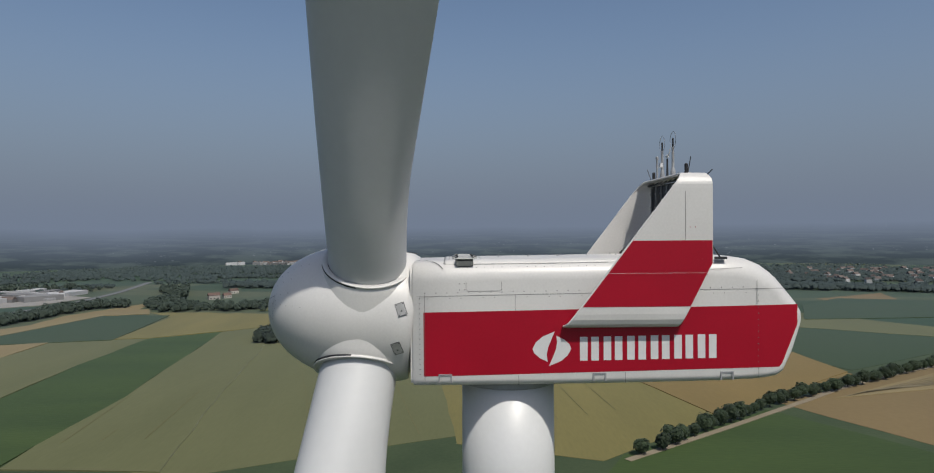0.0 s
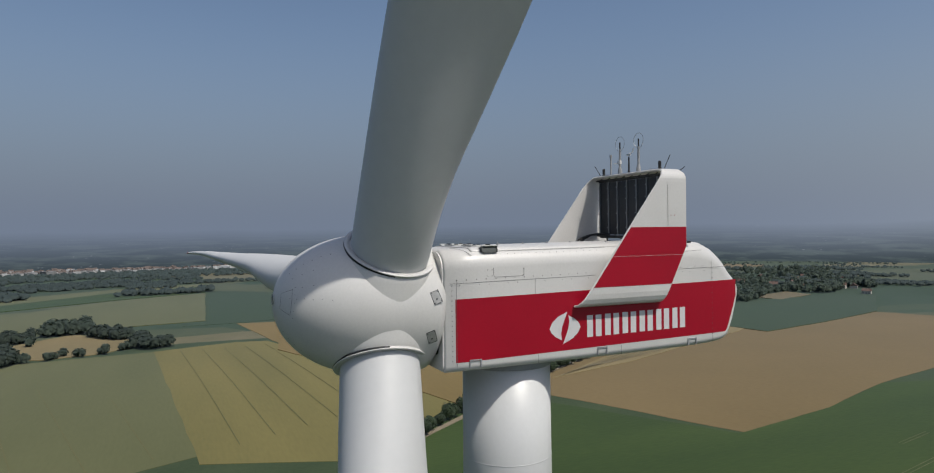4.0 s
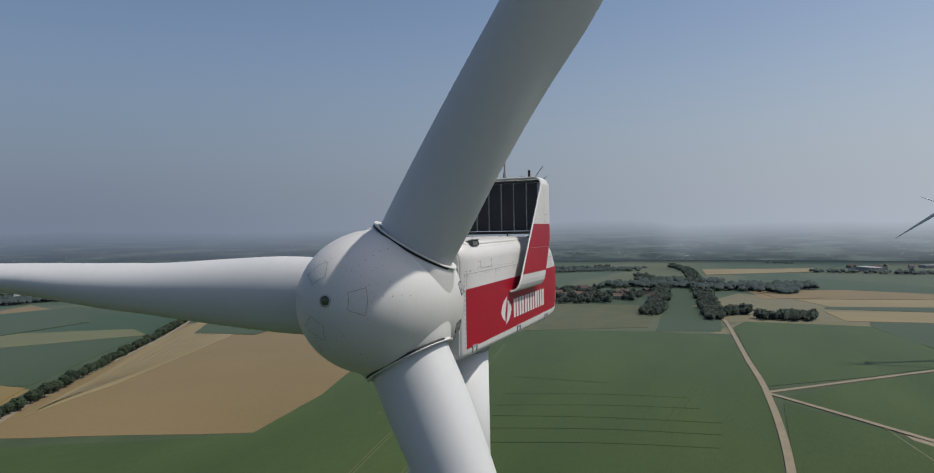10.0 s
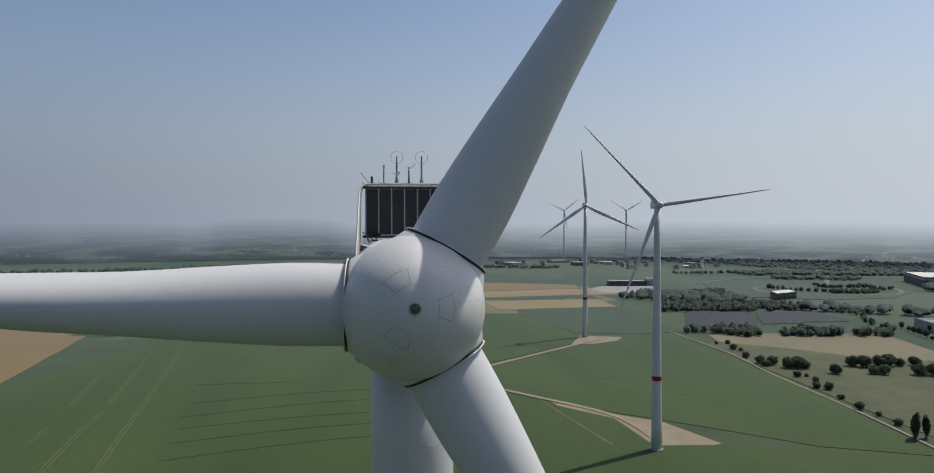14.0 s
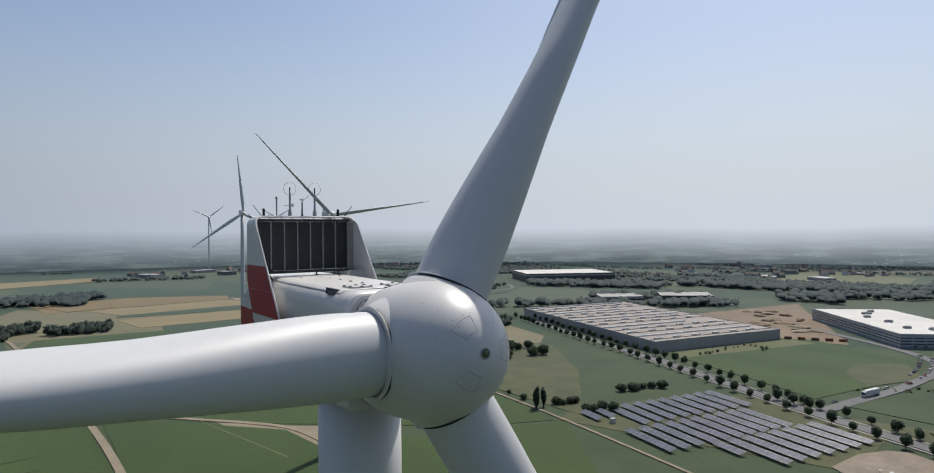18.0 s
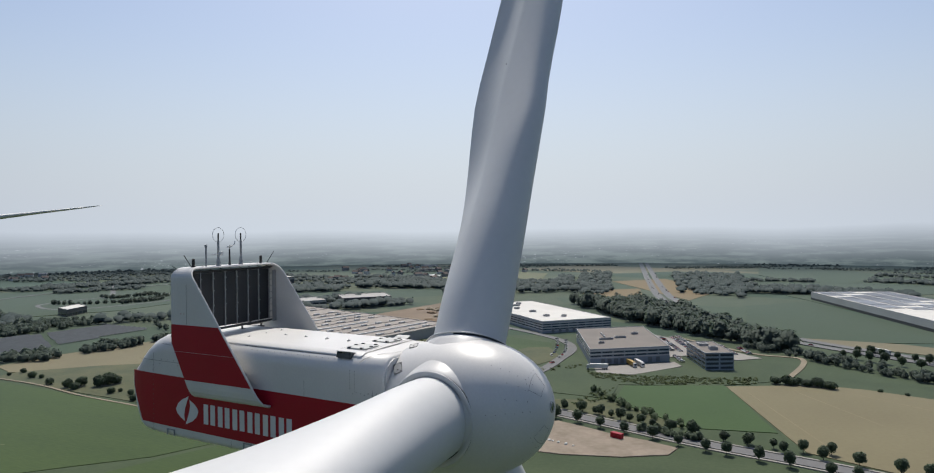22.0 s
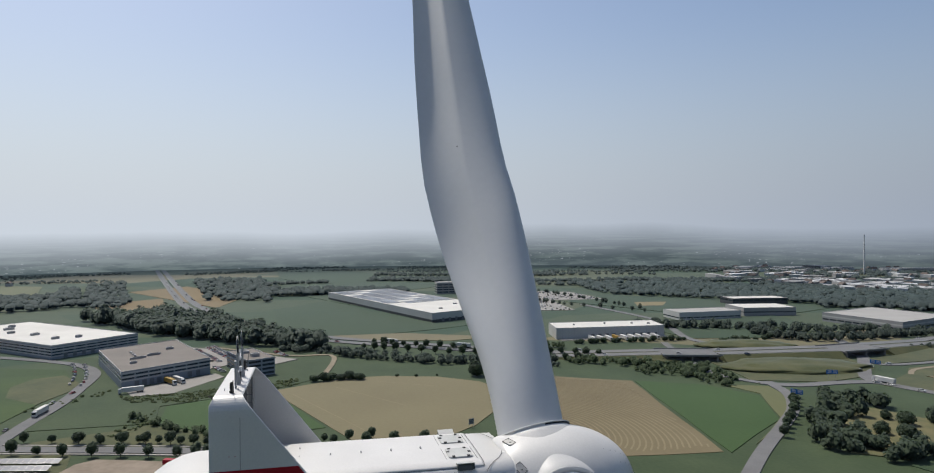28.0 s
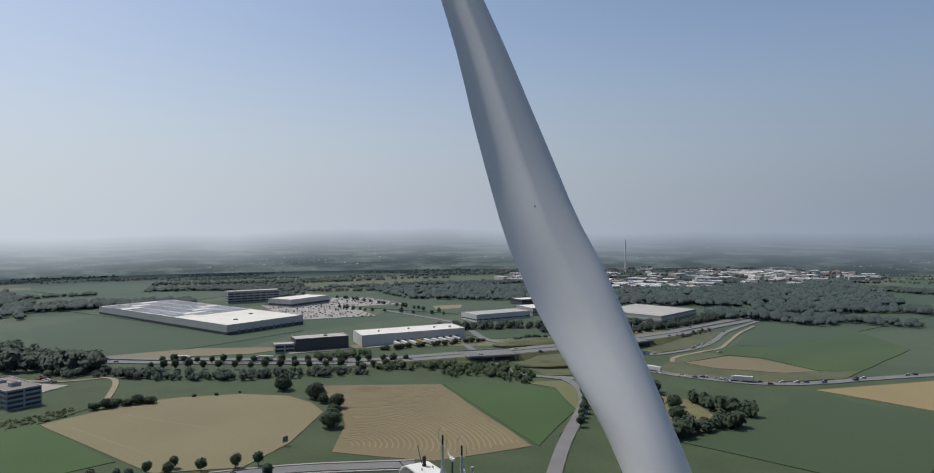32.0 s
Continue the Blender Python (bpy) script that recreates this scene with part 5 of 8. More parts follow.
field([(-551, -412), (-558, -396), (-571, -363), (-499, -357), (-477, -359)], WHEAT, "small ripe grain patch", 0.4)
field([(-477, -359), (-499, -357), (-567, -361), (-578, -311), (-522, -280), (-468, -280), (-372, -271), (-348, -268)], OLIVE, "pale olive meadow beside the green wedge", 0.4)
lines_in("tram_line", [[(-285, -185), (-373, -196)], [(-288, -168), (-309, -170)], [(-291, -149), (-385, -159)]], 0.7, OLIVETRAM, olive, 1.9)
field([(312, -308), (277, -323), (241, -305), (226, -257), (241, -240), (262, -252), (285, -275), (308, -294)], DRYMEADOW, "olive grassy clearing inside a copse", 0.2)
field([(-759, -54), (-769, 22), (-1130, 37), (-1063, -85), (-965, -177), (-936, -261), (-800, -245), (-740, -100)], OLIVE, "pale olive meadow beyond the copse", 0.4)
field([(-1017, -282), (-1106, -201), (-1221, -96), (-1275, 43), (-1150, 38), (-1081, -86), (-1008, -185), (-954, -266)], GREEN, "long dark green strip of crop", 0.4)
field([(-1017, -282), (-1106, -201), (-1221, -96), (-1275, 43), (-1345, 46), (-1293, -101), (-1203, -217), (-1207, -332)], OLIVE, "pale olive strip before the far woods", 0.4)
field([(-1545, -420), (-1600, -240), (-1560, -75), (-1570, 50), (-1345, 46), (-1293, -101), (-1203, -217), (-1207, -332)], GREEN2, "blue-green field before the far woods", 0.4)
field([(-493, 479), (-555, 573), (-596, 579), (-623, 673), (-622, 787), (-638, 847), (-581, 867), (-476, 715), (-446, 594), (-427, 490)], GREEN2, "green field between bare soil and village", 0.4)
field([(-659, 715), (-687, 818), (-640, 813), (-612, 723)], STUBBLE, "small mown patch before the village", 0.4)
field([(-846, -591), (-873, -560), (-975, -545), (-1091, -757), (-950, -740)], CONCRETE, "pale yards of a far industrial estate", 0.4)
field([(-801, 431), (-875, 518), (-839, 625), (-680, 510), (-674, 367)], GREEN2, "dark green strip of crop beyond the tree row", 0.4)
strip("road", [(-700, -570), (-858, -529), (-953, -533), (-1072, -548), (-1263, -591)], 11, ASPHALT, "far grey main road before the town", "road")
field([(-1345, 1247), (-1214, 1358), (-1140, 1277), (-1209, 1122)], BROWN, "bare brown strip behind the village", 0.4)

# ---- trees ----
def tri_mesh(name, V, F, mats, index=None, smooth=False):
    me = bpy.data.meshes.new(name)
    V, F = np.asarray(V, dtype=np.float32), np.asarray(F, dtype=np.int32)
    me.vertices.add(len(V))
    me.vertices.foreach_set("co", V.ravel())
    me.loops.add(F.size)
    me.loops.foreach_set("vertex_index", F.ravel())
    me.polygons.add(len(F))
    me.polygons.foreach_set("loop_start", np.arange(0, F.size, 3, dtype=np.int32))
    for m in mats:
        me.materials.append(m)
    if index is not None:
        me.polygons.foreach_set("material_index", np.asarray(index, dtype=np.int32))
    me.update(calc_edges=True)
    if smooth:
        me.shade_smooth()
    return me


def foliage(name, c, d, random_tint=0.2, translucent=0.3):
    """Leaves: dull green, each clump a little different, partly letting light through."""
    m = material(name, c, 0.75, 0.3, 0.12, 2.0, 0.0, object_space=False, tint=d, random_tint=random_tint, spec=0.25, sheen=0.15)
    nt = m.node_tree
    b = nt.nodes["Principled BSDF"]
    g = nt.nodes.new("ShaderNodeNewGeometry")
    hsv = nt.nodes.new("ShaderNodeHueSaturation")
    mr = nt.nodes.new("ShaderNodeMapRange")
    mr.inputs[3].default_value, mr.inputs[4].default_value = 0.88, 1.12
    nt.links.new(g.outputs["Random Per Island"], mr.inputs[0])
    nt.links.new(mr.outputs[0], hsv.inputs["Value"])
    nt.links.new(b.inputs["Base Color"].links[0].from_socket, hsv.inputs["Color"])
    nt.links.new(hsv.outputs[0], b.inputs["Base Color"])
    t = nt.nodes.new("ShaderNodeBsdfTranslucent")
    nt.links.new(hsv.outputs[0], t.inputs[0])
    ms = nt.nodes.new("ShaderNodeMixShader")
    ms.inputs[0].default_value = translucent
    nt.links.new(b.outputs[0], ms.inputs[1])
    nt.links.new(t.outputs[0], ms.inputs[2])
    nt.links.new(ms.outputs[0], nt.nodes["Material Output"].inputs[0])
    return m


LEAF = foliage("leaves", (0.1, 0.145, 0.06), (0.074, 0.112, 0.048), translucent=0.5)
LEAF2 = foliage("dark_leaves", (0.084, 0.122, 0.06), (0.062, 0.094, 0.047), translucent=0.5)
# bluer leaves for distant woods, haze put into the base colour
LEAF3 = foliage("hazed_far_leaves", (0.09, 0.126, 0.119), (0.072, 0.104, 0.1), translucent=0.45)
LEAF4 = foliage("hazed_wood_leaves", (0.092, 0.126, 0.09), (0.072, 0.102, 0.074), translucent=0.5)
WEEDS = foliage("weeds", (0.15, 0.2, 0.08), (0.11, 0.155, 0.062), translucent=0.5)
# pale bluish sheen on the tree leaves, painted in for haze
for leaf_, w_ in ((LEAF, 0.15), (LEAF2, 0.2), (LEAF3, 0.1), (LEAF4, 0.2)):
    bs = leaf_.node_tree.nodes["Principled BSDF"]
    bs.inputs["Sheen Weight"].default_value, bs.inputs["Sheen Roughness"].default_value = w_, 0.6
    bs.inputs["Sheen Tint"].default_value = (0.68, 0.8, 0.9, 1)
BARK = material("bark", (0.1, 0.08, 0.06), 0.9, 0.4, 3, 20, 0.4)


def crown_arrays(seed, r=3.0, h=6.0, base=2.0, leaves=150, sub=2, size=0.6, uneven=0.11):
    """Vertices and triangles of a crown: an uneven inner mass and many loose leaf clumps."""
    rr = np.random.default_rng(seed)
    bm = bmesh.new()
    bmesh.ops.create_icosphere(bm, subdivisions=sub, radius=1)
    bm.verts.ensure_lookup_table()
    U = np.array([v.co[:] for v in bm.verts])
    F = np.array([[v.index for v in f.verts] for f in bm.faces])
    bm.free()
    lob = rr.normal(size=(7, 3))
    lob /= np.linalg.norm(lob, axis=1)[:, None]

    def radius(d):
        k = np.max(d @ lob.T, axis=1)
        return 0.7 + 0.3 * np.clip(k, 0, 1) ** 3

    S = np.array([r, r, h / 2])
    core = U * (radius(U) * 0.86 * rr.uniform(0.97 - uneven, 0.97 + uneven, len(U)))[:, None] * S + (0, 0, base + h / 2)
    d = rr.normal(size=(leaves, 3))
    d[:, 2] += 0.25
    d /= np.linalg.norm(d, axis=1)[:, None]
    c = d * (radius(d) * rr.uniform(0.8, 1.12, leaves))[:, None] * S + (0, 0, base + h / 2)
    nrm = d + rr.normal(size=(leaves, 3)) * 0.33 + (0, 0, 0.25)
    nrm /= np.linalg.norm(nrm, axis=1)[:, None]
    a = rr.normal(size=(leaves, 3))
    a -= nrm * np.sum(a * nrm, axis=1)[:, None]
    a /= np.linalg.norm(a, axis=1)[:, None]
    b = np.cross(nrm, a)
    b /= np.linalg.norm(b, axis=1)[:, None]
    s = rr.uniform(0.6, 1.4, leaves)[:, None] * size
    quad = np.stack([c - a * s - b * s * 0.7, c + a * s * 0.8 - b * s, c + a * s + b * s * 0.8, c - a * s * 0.7 + b * s], 1).reshape(-1, 3)
    k = len(core) + 4 * np.arange(leaves)
    Q = np.concatenate([np.stack([k, k + 1, k + 2], 1), np.stack([k, k + 2, k + 3], 1)])
    V = np.concatenate([core, quad])
    V[:, 2] = np.maximum(V[:, 2], 0.05)
    return V, np.concatenate([F, Q])


def trunk_mesh(h, r, limbs, seed):
    rr = random.Random(seed)
    bm = bmesh.new()
    tube(bm, [(0, 0, 0), (0.05, 0, h * 0.4), (0, 0.06, h * 0.75), (0, 0, h)], [r, r * 0.8, r * 0.6, r * 0.3], 7)
    for k in range(limbs):
        a = 2 * math.pi * k / limbs + rr.uniform(-0.4, 0.4)
        z = h * rr.uniform(0.45, 0.7)
        tube(bm, [(0, 0, z), (math.cos(a) * 0.7, math.sin(a) * 0.7, z + 0.8), (math.cos(a) * 1.6, math.sin(a) * 1.6, z + 2.0)], [r * 0.45, r * 0.35, r * 0.12], 5)
    return bm


def tree_kind(name, seed, r, h, base, leaves, leaf, label, size=0.55):
    """One tree at the origin, to be copied."""
    o = thing(name, (0, 0, 0), label, "tree")
    part("trunk", trunk_mesh(base + h * 0.55, 0.05 * h / 2 + 0.05, 5, seed), BARK, o)
    V, F = crown_arrays(seed, r, h, base, leaves, 2, size)
    c = new("crown", tri_mesh("crown", V, F, [leaf]))
    c.parent = o
    return o


def plant(kinds, line, spacing, group, label="", jitter=0.6, scale=(0.85, 1.15), seed=1, width=0.0):
    """Copies of trees along a line."""
    rr = random.Random(seed)
    pts = line_points(line, 24)
    run, nxt = 0.0, spacing / 2
    for a, b in zip(pts, pts[1:]):
        d = (b - a).length
        while nxt <= run + d:
            p = a + (b - a) * ((nxt - run) / d)
            x, y = p.x + rr.uniform(-jitter, jitter) + rr.uniform(-width, width), p.y + rr.uniform(-jitter, jitter) + rr.uniform(-width, width)
            s = rr.uniform(*scale)
            t = copy_thing(rr.choice(kinds), pose(x, y, 0, 0, 0, rr.uniform(0, 360)) @ Matrix.Diagonal((s, s, s * rr.uniform(0.9, 1.1), 1)))
            tagged(t, label, group=group)
            nxt += spacing * rr.uniform(0.8, 1.2)
        run += d


oaks = [tree_kind("tree", 10 + k, 3.8, 6.8, 1.2, 420, LEAF2, "dark green leafy field tree", 0.42) for k in range(3)]
limes = [tree_kind("tree", 20 + k, 2.9, 6.0, 1.5, 360, LEAF2, "young round-crowned avenue tree", 0.36) for k in range(3)]
bushes = [tree_kind("bush", 30 + k, 3.6, 4.8, 0.0, 360, LEAF2, "dense green leafy field bush", 0.4) for k in range(3)]
bigs = [tree_kind("tree", 40 + k, 6.5, 10.5, 0.4, 760, LEAF2, "large broad dark green shrub tree", 0.55) for k in range(2)]
poplars = [tree_kind("tree", 50, 1.9, 12.5, 0.6, 460, LEAF2, "tall slim dark poplar", 0.38)]
for i, o in enumerate(oaks + limes + bushes + bigs + poplars):
    o.location = [(-262, 78), (-268, 89), (-275, 97), (352, 187), (349, 176), (347, 166), (297, 255), (304, 252), (245, 412), (445, -108), (410, -119), (229, 255)][i] + (0,)

plant(oaks, [(-274, 92), (-317, 147), (-345, 183), (-403, 280), (-515, 462), (-600, 590)], 8.5, "tree row in the fields", "dark field tree in a long row beside a lane", 1.2, (0.75, 1.2), 3)
avenue_line = [(470, 560), (440, 470), (405, 350), (372, 246), (342, 160), (324, 92), (307, 30), (298, -20), (287, -66)]
for side_off, sd in ((-9, 5), (9, 6)):
    pts = line_points(avenue_line, 10)
    off = []
    for i, p in enumerate(pts[::5]):
        j = min(i * 5 + 1, len(pts) - 1)
        d = (pts[j] - pts[j - 1]).normalized()
        off.append((p.x - d.y * side_off, p.y + d.x * side_off))
    plant(limes, off, 13, "avenue trees", "young round-crowned tree in an avenue row", 0.8, (0.68, 1.0), sd)
plant(limes, [(600, -42), (560, -104), (520, -172), (489, -227)], 11, "motorway trees", "round tree in a row along the motorway", 0.6, (0.8, 1.2), 8)
plant(limes, [(575, -30), (540, -90), (500, -160), (475, -215)], 12, "motorway trees", "round tree in a row along the motorway", 0.6, (0.8, 1.2), 9)
for k, (x, y) in enumerate([(250, 496), (260, 496), (253, 473), (255, 465), (248, 379), (254, 378), (251, 364), (247, 345), (241, 325), (237, 304), (239, 292), (237, 276), (246, 440), (244, 410), (243, 350)]):
    q = 0.45 + 0.4 * ((k * 7) % 5) / 4
    tagged(copy_thing(bushes[k % 3], pose(x, y, 0, 0, 0, 40 * k) @ Matrix.Diagonal((q, q, q * 1.15, 1))), "small green bush beside a field path", group="path bushes")
for k, (x, y) in enumerate([(246, 420), (252, 416), (257, 404), (262, 402), (267, 401), (278, 384), (304, 405), (310, 402), (302, 381), (308, 380), (322, 404), (329, 403), (336, 402), (348, 403), (329, 375), (338, 374)]):
    q = 0.55 + 0.25 * ((k * 5) % 4) / 3
    tagged(copy_thing(bigs[k % 2], pose(x, y, 0, 0, 0, 50 * k) @ Matrix.Diagonal((q, q, q, 1))), "broad dark tree in the meadow", group="meadow trees")
plant(bushes, [(297, 256), (328, 246)], 5, "meadow bushes", "dense green bush in the meadow", 1.5, (0.7, 1.0), 12)
plant(bushes, [(246, 236), (262, 228)], 5, "meadow bushes", "dense green bush beside the solar park", 1.5, (0.8, 1.1), 13)
plant(poplars, [(229, 258), (240, 256)], 4.5, "poplars", "tall slim dark poplar", 0.5, (0.85, 1.05), 14)
plant(bushes, [(242, 256), (258, 252)], 4, "meadow bushes", "dense green bush beside the poplars", 0.8, (0.6, 0.9), 15)
plant(bigs, [(414, -120), (383, -122), (352, -112), (334, -106)], 14, "field shrubs", "large round dark shrub between two fields", 2, (0.6, 0.95), 16)
plant(bigs, [(447, -106), (440, -112)], 9, "field shrubs", "large round dark shrub at a field edge", 1, (0.75, 0.9), 17)
plant(bushes, [(456, 10), (453, -30)], 5, "field bushes", "dark bush at the edge of the grain field", 2.5, (0.8, 1.3), 18)
plant(bushes, [(457, -45), (450, -85)], 14, "field bushes", "small bush at the edge of the grain field", 2, (0.3, 0.7), 19)
plant(limes, [(345, 128), (338, 100), (325, 60), (316, 16), (315, -27)], 12, "road trees", "young round tree beside the road", 0.8, (0.6, 0.85), 20)
plant(limes, [(338, -288), (300, -256), (268, -224)], 9, "road trees", "slim young tree on the road island", 0.8, (0.7, 1.1), 24)
plant(bushes, [(555, -225), (548, -335)], 7, "hall hedge", "green bush in front of a white hall", 2, (0.7, 1.1), 26)
plant(bushes, [(520, -345), (540, -420), (590, -470)], 9, "road bushes", "dark bush beside a road", 3, (0.7, 1.3), 27)

# woods, hedges and far belts, as joined masses
NEARLIB = [crown_arrays(60 + k, 3.6, 7.5, 0.0, 150, 2, 0.62) for k in range(4)]
FARLIB = [crown_arrays(70 + k, 7.2, 9.5, 0.0, 8, 2, 0.8, 0.05) for k in range(5)]


def mass(name, pts, lib, label, scale=(0.8, 1.3), seed=0, leaf=LEAF4):
    rr = np.random.default_rng(seed)
    Vs, Fs, Ns, n = [], [], [], 0
    for x, y in pts:
        V, F = lib[rr.integers(len(lib))]
        a, s = rr.uniform(0, 6.28), rr.uniform(*scale)
        c, q = math.cos(a) * s, math.sin(a) * s
        W = np.stack([V[:, 0] * c - V[:, 1] * q + x, V[:, 0] * q + V[:, 1] * c + y, V[:, 2] * s * rr.uniform(0.85, 1.2)], 1)
        Vs.append(W)
        up_ = (W - (x, y, 3.5 * s)) / (6.2 * s) + (0, 0, 2.0 if lib is FARLIB else 0.9)
        Ns.append(up_ / np.linalg.norm(up_, axis=1)[:, None])
        Fs.append(F + n)
        n += len(V)
    if not Vs:
        return None
    me = tri_mesh(name, np.concatenate(Vs), np.concatenate(Fs), [leaf])
    # closed canopy: normals follow the crown, bent skyward so it shades evenly
    me.normals_split_custom_set_from_vertices(np.concatenate(Ns))
    return tagged(new(name, me), label, "trees", kind="stuff")


def belt(line, width, spacing, seed):
    rr = random.Random(seed)
    out = []
    pts = line_points(line, 6)
    for a, b in zip(pts, pts[1:]):
        d = b - a
        k = max(1, int(d.length / spacing * max(1, width / spacing)))
        n = Vector((-d.y, d.x, 0)).normalized()
        for _ in range(k):
            p = a + d * rr.random() + n * rr.uniform(-width / 2, width / 2)
            out.append((p.x, p.y))
    return out


def wood(poly, spacing, seed):
    rr = random.Random(seed)
    xs, ys = [p[0] for p in poly], [p[1] for p in poly]
    out = []
    for _ in range(int((max(xs) - min(xs)) * (max(ys) - min(ys)) / spacing ** 2)):
        p = (rr.uniform(min(xs), max(xs)), rr.uniform(min(ys), max(ys)))
        if inside(p, poly):
            out.append(p)
    return out


mass("woods", wood([(870, 295), (830, 215), (850, 185), (790, 128), (690, 66), (620, 14), (580, -2), (590, 30), (628, 72), (645, 97), (681, 137), (734, 192)], 8, 1), NEARLIB, "tall dark green wood beside the motorway", (1.5, 2.4), 1)
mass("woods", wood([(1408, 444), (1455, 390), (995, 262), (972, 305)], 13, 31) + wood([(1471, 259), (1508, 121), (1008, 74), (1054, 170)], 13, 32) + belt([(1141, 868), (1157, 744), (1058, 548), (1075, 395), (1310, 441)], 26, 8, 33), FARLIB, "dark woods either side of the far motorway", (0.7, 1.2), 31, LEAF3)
mass("hedge", belt([(590, 30), (552, -20), (525, -50), (498, -98), (478, -150), (470, -180)], 20, 5.5, 2), NEARLIB, "dark green hedge belt along the motorway", (0.5, 0.95), 2)
mass("copse", belt([(-690, -195), (-689, -173), (-690, -148), (-694, -128)], 17, 4.6, 3) + belt([(-707, -80), (-678, -63), (-668, -47)], 15, 4.6, 34) + belt([(-629, -42), (-611, -34), (-605, -21), (-616, -14)], 14, 4.5, 35) + wood([(-552, -172), (-560, -150), (-562, -125), (-571, -118), (-628, -139), (-622, -166), (-600, -190)], 5.6, 36), NEARLIB, "small dark copse round a clearing in the fields", (1.0, 1.6), 3)
mass("copse", belt([(-727, -126), (-728, -108), (-734, -86)], 18, 4.4, 37), NEARLIB, "tall dark trees at the back of a clearing", (1.4, 2.0), 37)
mass("copse", [(-577, -115), (-580, -101), (-583, -99), (-588, -96), (-596, -92), (-589, -82), (-586, -78), (-594, -66), (-590, -62), (-604, -51), (-662, -126), (-654, -40), (-609, -47), (-834, -231), (-837, -225), (-837, -219), (-854, -216), (-850, -213), (-830, -193), (-798, -228), (-800, -222)], NEARLIB, "scattered dark trees at the edge of a clearing", (0.7, 1.2), 33)
mass("copse", [(-1079, 191), (-1074, 200), (-1072, 207), (-1060, 210), (-1003, 219), (-1036, 256), (-1034, 263), (-1031, 270), (-1020, 280), (-1004, 292), (-685, 220), (-689, 224)], NEARLIB, "scattered dark field trees between grain strips", (0.9, 1.4), 66)
mass("village_trees", belt([(-636, 600), (-640, 648), (-625, 667), (-690, 778), (-682, 833), (-655, 852), (-685, 925), (-719, 1015), (-659, 975)], 22, 8, 75) + wood([(-645, 610), (-645, 670), (-705, 780), (-695, 840), (-705, 925), (-725, 1015), (-841, 1163), (-975, 1289), (-1023, 1277), (-1039, 1182), (-1069, 1133), (-954, 967), (-939, 888), (-780, 720)], 26, 76), NEARLIB, "broad dark trees among the houses of a village", (1.0, 1.8), 76)
mass("woods", belt([(-676, -485), (-720, -485), (-780, -478), (-830, -470), (-850, -430)], 26, 6.5, 78) + wood([(-849, -410), (-782, -353), (-792, -299), (-781, -226), (-830, -235), (-830, -300), (-850, -360), (-1000, -440), (-1066, -487), (-1119, -459), (-960, -400)], 8.5, 79) + belt([(-1091, -757), (-1113, -691), (-1093, -599)], 30, 9, 80), NEARLIB, "dark wood along the edge of the grain fields", (0.9, 1.6), 78)
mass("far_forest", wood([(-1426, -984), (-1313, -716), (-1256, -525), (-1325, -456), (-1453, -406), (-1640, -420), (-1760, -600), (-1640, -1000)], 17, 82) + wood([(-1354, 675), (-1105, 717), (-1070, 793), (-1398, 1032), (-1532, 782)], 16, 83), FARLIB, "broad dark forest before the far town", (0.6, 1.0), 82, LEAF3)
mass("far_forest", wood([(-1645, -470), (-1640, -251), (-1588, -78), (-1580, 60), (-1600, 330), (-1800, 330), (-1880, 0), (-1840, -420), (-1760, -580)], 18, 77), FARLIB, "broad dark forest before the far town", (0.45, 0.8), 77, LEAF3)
mass("copse", belt([(-321, 791), (-316, 812), (-313, 835)], 12, 4, 67), NEARLIB, "tall dark tree clump at the corner of the bare field", (1.3, 1.9), 67)
mass("village_trees", belt([(-241, 812), (-205, 827), (-173, 840), (-152, 845)], 12, 7, 68) + belt([(-380, 1000), (-346, 990), (-308, 980), (-260, 960), (-200, 950), (-140, 940), (-100, 930)], 50, 12, 69) + belt([(-552, 977), (-493, 966), (-458, 995)], 24, 7, 70) + belt([(-330, 900), (-260, 890), (-180, 885), (-120, 880)], 26, 10, 71), NEARLIB, "broad dark trees hiding the village houses", (0.85, 1.45), 68)
mass("copse", belt([(-12, 754), (14, 772)], 16, 5, 4) + belt([(23, 735), (51, 732), (80, 735)], 22, 5, 39), NEARLIB, "dark copse beside the farm track", (0.8, 1.4), 4)
mass("village_trees", belt([(-85, 728), (-89, 817), (-101, 979), (-127, 1132), (-182, 1333)], 24, 6, 5) + belt([(-17, 709), (-30, 825), (-48, 1003), (-74, 1236), (-104, 1480), (-156, 1670)], 22, 6, 6) + belt([(-339, 1000), (-257, 980), (-208, 1034), (-167, 1077), (-146, 1123)], 40, 13, 7) + belt([(-238, 826), (-212, 838), (-156, 864)], 8, 9, 8) + belt([(-6, 1082), (66, 1115)], 18, 7, 9) + belt([(-406, 1423), (-298, 1615)], 30, 9, 38), NEARLIB, "dense dark trees among the village houses", (0.6, 1.2), 5)
mass("copse", belt([(326, 535), (381, 529)], 20, 5, 10) + belt([(280, 539), (308, 534)], 18, 5, 11) + belt([(392, 525), (422, 525)], 18, 5, 12) + belt([(250, 556), (312, 552)], 10, 4.5, 40) + wood([(279, 697), (332, 684), (398, 688), (456, 693), (444, 744), (413, 765), (312, 775)], 6.5, 13) + wood([(270, 819), (334, 842), (379, 832), (420, 815), (455, 905), (391, 875), (300, 872)], 7, 41), NEARLIB, "dark tree blocks round the solar fields", (0.6, 1.1), 6)
